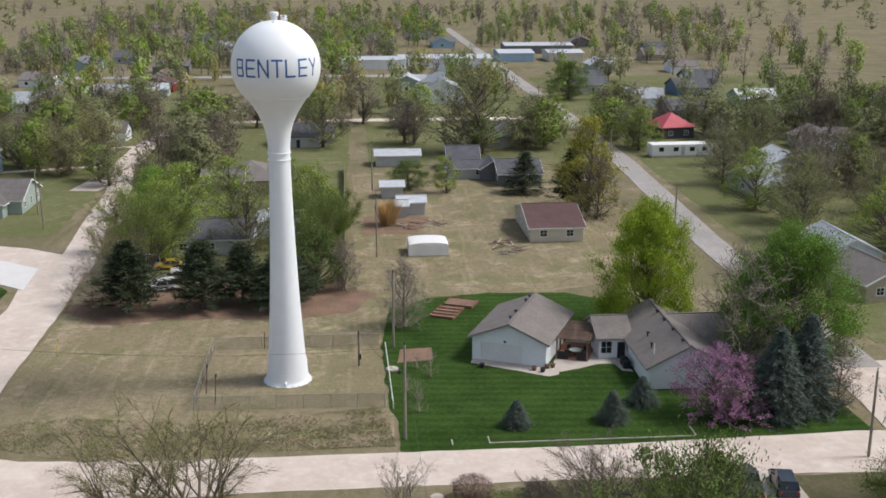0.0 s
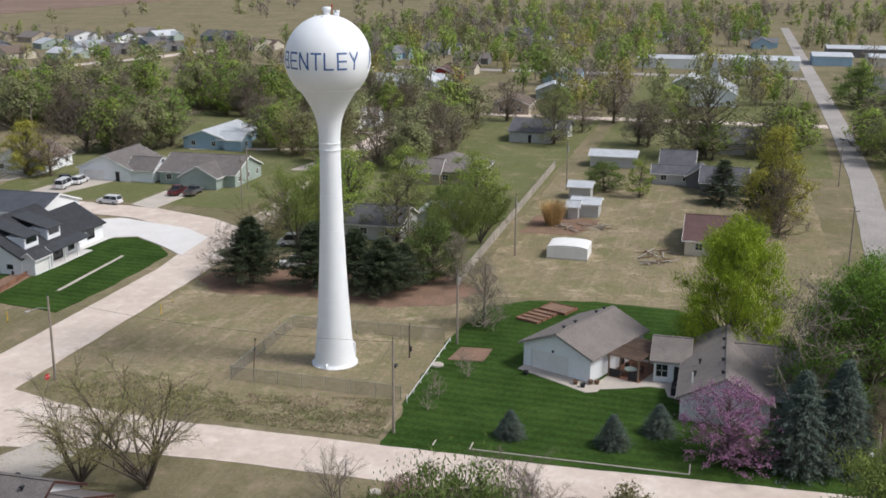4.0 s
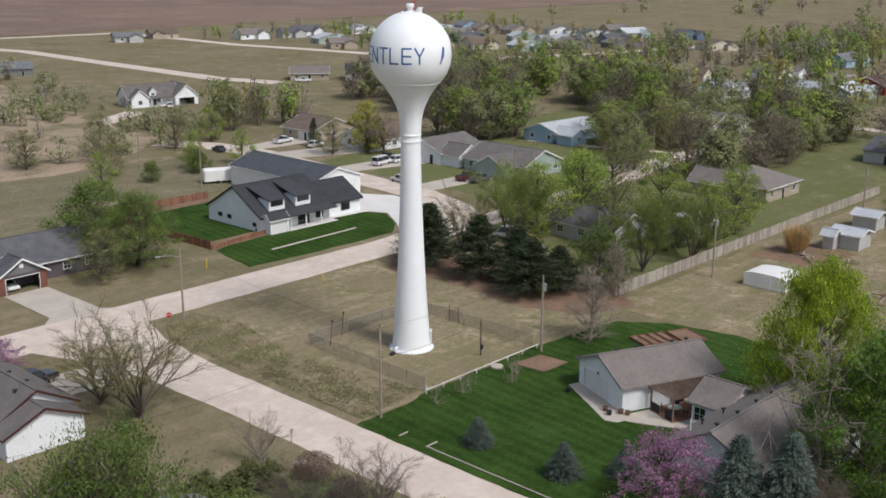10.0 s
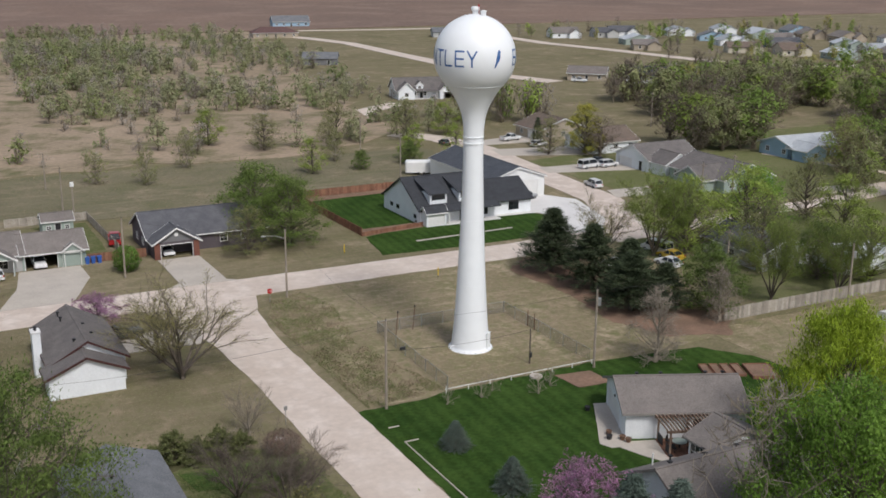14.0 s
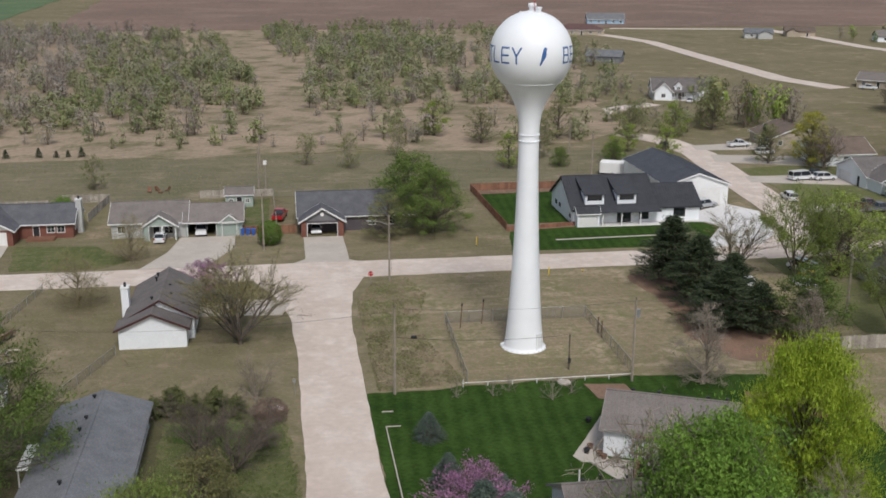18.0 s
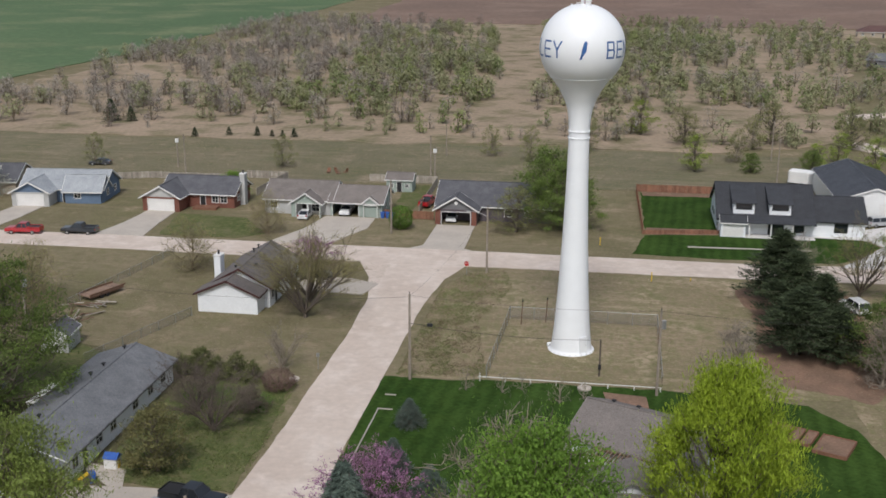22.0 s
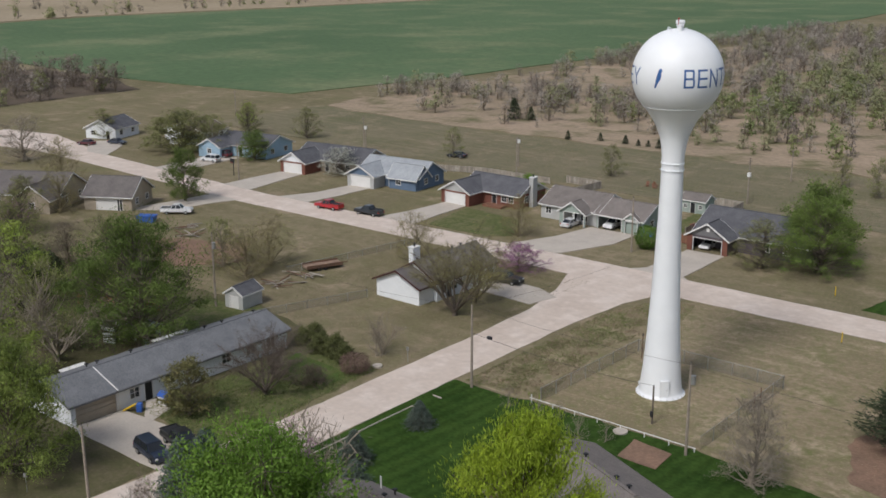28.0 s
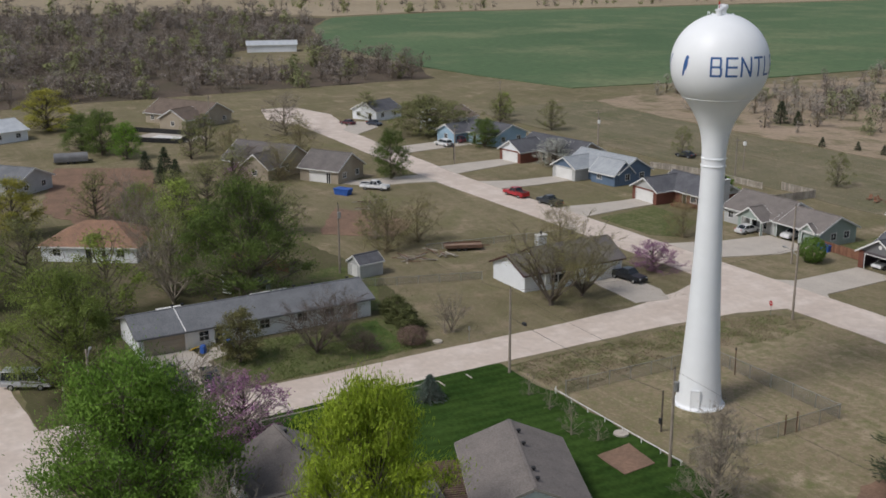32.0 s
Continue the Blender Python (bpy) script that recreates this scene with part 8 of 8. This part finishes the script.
part("tub", Shape().add([(-1.4, -.8, 0), (1.4, -.8, 0), (1.4, .8, 0), (-1.4, .8, 0), (-1.7, -.9, 1.2), (1.7, -.9, 1.2), (1.7, .9, 1.2), (-1.7, .9, 1.2)], [(3, 2, 1, 0), (0, 1, 5, 4), (1, 2, 6, 5), (2, 3, 7, 6), (3, 0, 4, 7), (4, 5, 6, 7)]), M["bluebin"], skip)
part("rim", Shape().box(-1.75, 1.75, -.97, -.87, 1.12, 1.24).box(-1.75, 1.75, .87, .97, 1.12, 1.24), M["bluebin"], skip)
slide = thing("toddler_slide", "blue and yellow plastic toddler slide on the drive", "toy slide", pose(-40.6, -40.2, 0, 0, 0, -50))
part("ladder", Shape().soft_box(-.3, .3, -.3, .3, 0, 1.0, .05), M["bluebin"], slide)
ramp = [(-.25, -.3, .9), (.25, -.3, .9), (.25, -1.8, .08), (-.25, -1.8, .08)]
part("chute", Shape().add(ramp + [(x, y, z + .08) for x, y, z in ramp], [(3, 2, 1, 0), (4, 5, 6, 7), (0, 1, 5, 4), (1, 2, 6, 5), (2, 3, 7, 6), (3, 0, 4, 7)]), M["yellow"], slide)
play = thing("playhouse", "small white plastic playhouse with a blue roof", "playhouse", pose(-40.0, -37.3, 0))
part("wall", Shape().box(-.6, .6, -.55, .55, 0, 1.15), M["white"], play)
part("roof", Shape().add([(-.7, -.65, 1.1), (.7, -.65, 1.1), (.7, .65, 1.1), (-.7, .65, 1.1), (-.7, 0, 1.55), (.7, 0, 1.55)], [(3, 2, 1, 0), (0, 1, 5, 4), (2, 3, 4, 5), (0, 4, 3), (1, 2, 5)]), M["bluebin"], play)
part("door", Shape().box(.6, .64, -.25, .25, 0, .85), M["yellow"], play)
for x, y in ((-35.2, 57.6), (-34.3, 57.7), (-33.4, 57.5)):
    bn = thing("rubbish_bin", "dark blue wheeled rubbish bin by the house", "bin", pose(x, y, 0))
    part("tub", Shape().add([(-.25, -.28, 0), (.25, -.28, 0), (.25, .28, 0), (-.25, .28, 0), (-.32, -.36, 1.0), (.32, -.36, 1.0), (.32, .36, 1.0), (-.32, .36, 1.0)], [(3, 2, 1, 0), (0, 1, 5, 4), (1, 2, 6, 5), (2, 3, 7, 6), (3, 0, 4, 7), (4, 5, 6, 7)]), M["bluebin"], bn)
    part("lid", Shape().soft_box(-.35, .35, -.4, .38, 1.0, 1.08, .02), M["bluebin"], bn)
hoop = thing("basketball_hoop", "basketball hoop on a pole beside the drive", "basketball hoop", pose(-128.5, 46, 0))
part("pole", Shape().tube((0, 0, 0), (0, 0, 3.1), .08), M["dark"], hoop)
part("backboard", Shape().box(-.7, .7, -.3, -.25, 2.8, 3.8), M["dark"], hoop)
part("rim", Shape().lathe([(.2, 3.0), (.23, 3.0), (.23, 3.04), (.2, 3.04)], 14, (0, -.55)), M["red"], hoop)
for k, (x, y) in enumerate(((-54.0, 92.0), (-51.8, 91.4), (-52.6, 93.4), (-50.6, 92.8))):
    ch = thing("garden_chair", "reddish wooden garden chair in the pasture", "chair", pose(x, y, 0, 0, 0, k * 80), "chairs round the fire pit")
    part("seat", Shape().soft_box(-.35, .35, -.35, .35, .35, .42, .02), M["cedar"], ch)
    part("backrest", turned(Shape().soft_box(-.35, .35, -.03, .03, 0, .75, .02), pose(0, .35, .4, -15)), M["cedar"], ch)
    for lx2 in (-.3, .3):
        for ly2 in (-.3, .3):
            part("leg", Shape().box(lx2 - .04, lx2 + .04, ly2 - .04, ly2 + .04, 0, .36), M["cedar"], ch)
for x, y, kx in ((-89.5, 131.3, 2.2), (-82.4, 131.5, 2.4), (-78.5, 131, 1.8), (-76, 131.4, 1.8), (-73, 131.2, 2.4), (-97, 128, 2.4), (-127, 146, 6), (-122, 147, 4)):
    tree("cedar", x, y, kx, kx * .7, "in the pasture")

# ------------------------------------------------------------------ vehicles


def profile_body(s, outline, half, taper=0.06, top_in=0.18):
    """A car body from a side outline (x, z): the two sides lean in towards the top."""
    zs = [z for _, z in outline]
    z0, z1 = min(zs), max(zs)
    n = len(outline)
    vs = []
    for sgn in (-1, 1):
        for x, z in outline:
            u = (z - z0) / (z1 - z0)
            vs.append((x, sgn * (half - top_in * max(0, u - .5) * 2 - taper * (1 - u) * .5), z))
    fs = [tuple(range(n)), tuple(range(2 * n - 1, n - 1, -1))] + [(i + n, (i + 1) % n + n, (i + 1) % n, i) for i in range(n)]
    return s.add(vs, fs)


KINDS = {"sedan": (4.6, .9, [(-2.3, .35), (2.3, .35), (2.3, .62), (2.15, .78), (1.0, .92), (-1.75, .95), (-2.25, .86), (-2.3, .6)], [(.95, .9), (.25, 1.42), (-1.0, 1.45), (-1.75, .93)]),
         "suv": (4.8, .95, [(-2.4, .42), (2.4, .42), (2.4, .8), (2.2, .98), (1.2, 1.08), (-2.25, 1.1), (-2.4, .9)], [(1.15, 1.06), (.5, 1.72), (-1.9, 1.74), (-2.28, 1.08)]),
         "van": (5.4, 1.0, [(-2.7, .45), (2.7, .45), (2.7, .85), (2.4, 1.1), (1.9, 1.2), (-2.65, 1.2), (-2.7, .9)], [(1.9, 1.18), (1.2, 2.05), (-2.55, 2.1), (-2.66, 1.18)]),
         "pickup": (5.8, .98, [(-2.9, .5), (2.9, .5), (2.9, .9), (2.75, 1.08), (1.3, 1.18), (-.75, 1.2), (-2.88, 1.2), (-2.9, .8)], [(1.25, 1.16), (.6, 1.82), (-.55, 1.84), (-.8, 1.18)])}


def vehicle(kind, colour, x, y, rot, label, z=0.0):
    length, half, body, cabin = KINDS[kind]
    v = thing({"sedan": "car", "suv": "suv", "van": "van", "pickup": "pickup_truck"}[kind], label, {"sedan": "car", "suv": "car", "van": "van", "pickup": "pickup truck"}[kind], pose(x, y, z, 0, 0, rot))
    paintm = M["car_" + colour]
    part("body", profile_body(Shape(), body, half), paintm, v)
    part("cabin", profile_body(Shape(), cabin, half - .06, 0, .2), M["glass"], v, "dark window glass")
    (x0, z0), (x1, z1), (x2, z2), (x3, z3) = cabin
    part("roof", Shape().soft_box(x2 - .05, x1 + .05, -half + .24, half - .24, z1 - .02, z2 + .04, .03), paintm, v)
    for sgn in (-1, 1):
        for xa, za, xb, zb in ((x0, z0, x1, z1), (x3, z3, x2, z2), ((x1 + x2) / 2, z0, (x1 + x2) / 2, z1)):
            part("pillar", Shape().tube((xa, sgn * (half - .07), za), (xb, sgn * (half - .25), zb), .045, n=5), paintm, v)
        part("headlight", Shape().soft_box(length / 2 - .12, length / 2 + .01, sgn * half * .72 - .16, sgn * half * .72 + .16, body[2][1] - .12, body[2][1] + .04, .02), M["white"], v)
        part("taillight", Shape().soft_box(-length / 2 - .01, -length / 2 + .08, sgn * half * .8 - .12, sgn * half * .8 + .12, .75, .98, .02), M["red"], v)
        part("mirror", Shape().soft_box(x0 - .35, x0 - .2, sgn * (half + .02) - .09, sgn * (half + .02) + .09, z0 + .05, z0 + .2, .02), paintm, v)
        for wx in (-length * .29, length * .31):
            w = part("wheel", Shape().tube((wx, sgn * (half - .2), .35), (wx, sgn * (half + .01), .35), .35, n=18), M["rubber"], v)
            part("rim", Shape().tube((wx, sgn * (half + .005), .35), (wx, sgn * (half + .025), .35), .21, .18, n=12), M["galv"], w)
    part("bumper", Shape().soft_box(length / 2 - .06, length / 2 + .06, -half * .9, half * .9, .4, .58, .03), M["dark"] if kind == "pickup" else paintm, v)
    if kind == "pickup":
        part("bed_liner", Shape().box(-2.78, -.9, -half + .16, half - .16, 1.19, 1.215), M["dark"], v)
        for y in (-half + .085, half - .085):
            part("bed_rail", Shape().box(-2.86, -.85, y - .055, y + .055, 1.19, 1.3), paintm, v)
        part("tailgate", Shape().box(-2.9, -2.82, -half + .14, half - .14, 1.18, 1.3), paintm, v)
    return v


vehicle("pickup", "red", -90.8, 37.6, 186, "bright red pickup truck parked on the roadside")
vehicle("pickup", "black", -81.8, 39.0, 184, "black pickup truck parked on the roadside")
vehicle("pickup", "black", -37.8, 21.4, 10, "black pickup truck on the corner house drive")
vehicle("pickup", "black", -30.2, -42.6, -10, "black pickup truck on the concrete drive")
vehicle("suv", "navy", -30.6, -45.8, -10, "dark blue car on the concrete drive")
vehicle("pickup", "white", -110.2, 17.2, 40, "white pickup truck on the grass")
vehicle("suv", "white", -144.8, 52.8, 190, "white car on a driveway")
vehicle("suv", "maroon", -147.2, 58.0, 190, "dark red car by the garage")
vehicle("sedan", "maroon", -186, 47, 200, "dark red car at the road's end")
vehicle("sedan", "navy", -181.0, 52.5, 20, "dark car on a driveway")
vehicle("sedan", "black", -104.0, 92.0, 190, "old black car standing in the pasture")
vehicle("sedan", "silver", 45.2, 64.8, 20, "silver car before the metal shop")
vehicle("suv", "silver", 49.0, 66.2, 20, "silver car before the metal shop doors")
vehicle("suv", "white", 67.6, 70.2, 85, "white car parked on the roadside")
vehicle("van", "white", 78.2, 87.0, 10, "white work van with a ladder rack on a driveway")
vehicle("pickup", "black", 82.4, 89.6, 5, "black pickup truck on the driveway")
vehicle("suv", "white", 83.0, 86.4, 5, "white car on the driveway")
vehicle("pickup", "maroon", 79.0, 62.0, 5, "dark red pickup truck on the drive")
vehicle("pickup", "grey", 79.6, 58.8, 5, "grey pickup truck on the drive")
vehicle("pickup", "white", 80.8, 125.2, 10, "white pickup truck before the tan house")
vehicle("suv", "white", 82.8, 115.0, 20, "white car on a drive")
vehicle("sedan", "navy", 62.8, 127.0, 80, "dark car on the curving road")
vehicle("sedan", "white", 97, 200, 60, "white car before the white farmhouse")
vehicle("van", "white", 48.0, 24.6, 100, "white van parked under the yard trees")
vehicle("sedan", "yellow", 47.6, 20.6, 100, "yellow car parked under the yard trees")
vehicle("sedan", "white", 44.8, 17.6, 100, "white car parked under the pines")
vehicle("suv", "white", 36.0, 19.8, 110, "white car parked behind the pines")
vehicle("van", "silver", -40.2, -60.0, 60, "silver service van parked at the crossing")
vehicle("sedan", "white", -48.4, 55.5, 90, "white car in the porch shade")
vehicle("suv", "white", -42.0, 59.5, -90, "white car inside the open garage")
vehicle("sedan", "white", -23.0, 58.0, -90, "white car inside the dark open garage")
vehicle("pickup", "red", -29.0, 68.0, 80, "old red pickup truck behind the fence")
vehicle("pickup", "white", 168, 222, -40, "white pickup truck by the open garage")
patch("drive_east_a", [(66, 60), (90, 58.5), (90, 65.5), (68, 66)], "concrete", "pale concrete driveway", 0.09, 2, .1)
patch("drive_east_b", [(67, 86), (88, 80.5), (88, 91), (68, 92)], "concrete", "pale concrete driveway", 0.09, 2, .1)
patch("drive_east_c", [(68, 108), (88, 100), (89, 112), (70, 116)], "concrete", "pale concrete driveway", 0.09, 2, .1)
patch("drive_east_d", [(69, 122), (87, 121), (87, 130), (70, 128)], "concrete", "pale concrete driveway", 0.09, 2, .1)
# ------------------------------------------------------------------ patio things
tb = thing("patio_table", "round pale green patio table on the deck", "table", pose(4.6, -34.0, 0.14))
part("tabletop", Shape().lathe([(.02, .7), (.75, .7), (.75, .74), (.02, .76)], 20), M["wall_sage"], tb)
part("stem", Shape().tube((0, 0, 0), (0, 0, .7), .06), M["dark"], tb)
for k in range(4):
    ca2 = k * 1.57 + .4
    pc = thing("patio_chair", "dark metal patio chair round the table", "chair", pose(4.6 + 1.15 * math.cos(ca2), -34.0 + 1.15 * math.sin(ca2), 0.14, 0, 0, math.degrees(ca2) - 90), "chairs round the patio table")
    part("seat", Shape().soft_box(-.25, .25, -.25, .25, .4, .45, .02), M["dark"], pc)
    part("backrest", Shape().soft_box(-.25, .25, .22, .27, .45, .95, .02), M["dark"], pc)
    for lx3 in (-.2, .2):
        for ly3 in (-.2, .2):
            part("leg", Shape().box(lx3 - .02, lx3 + .02, ly3 - .02, ly3 + .02, 0, .4), M["dark"], pc)
for k, (x, y) in enumerate(((-0.3, -28.3), (-0.9, -29.2), (0.2, -29.9), (1.2, -22.4), (0.4, -30.6))):
    pt = thing("plant_pot", "dark plant pot on the garage apron", "plant pot", pose(x + .6, y, 0.09))
    part("pot", Shape().lathe([(.02, 0), (.22, 0), (.32, .45), (.27, .45), (.25, .38), (.02, .38)], 14), M["dark"] if k % 2 else M["rust"], pt)
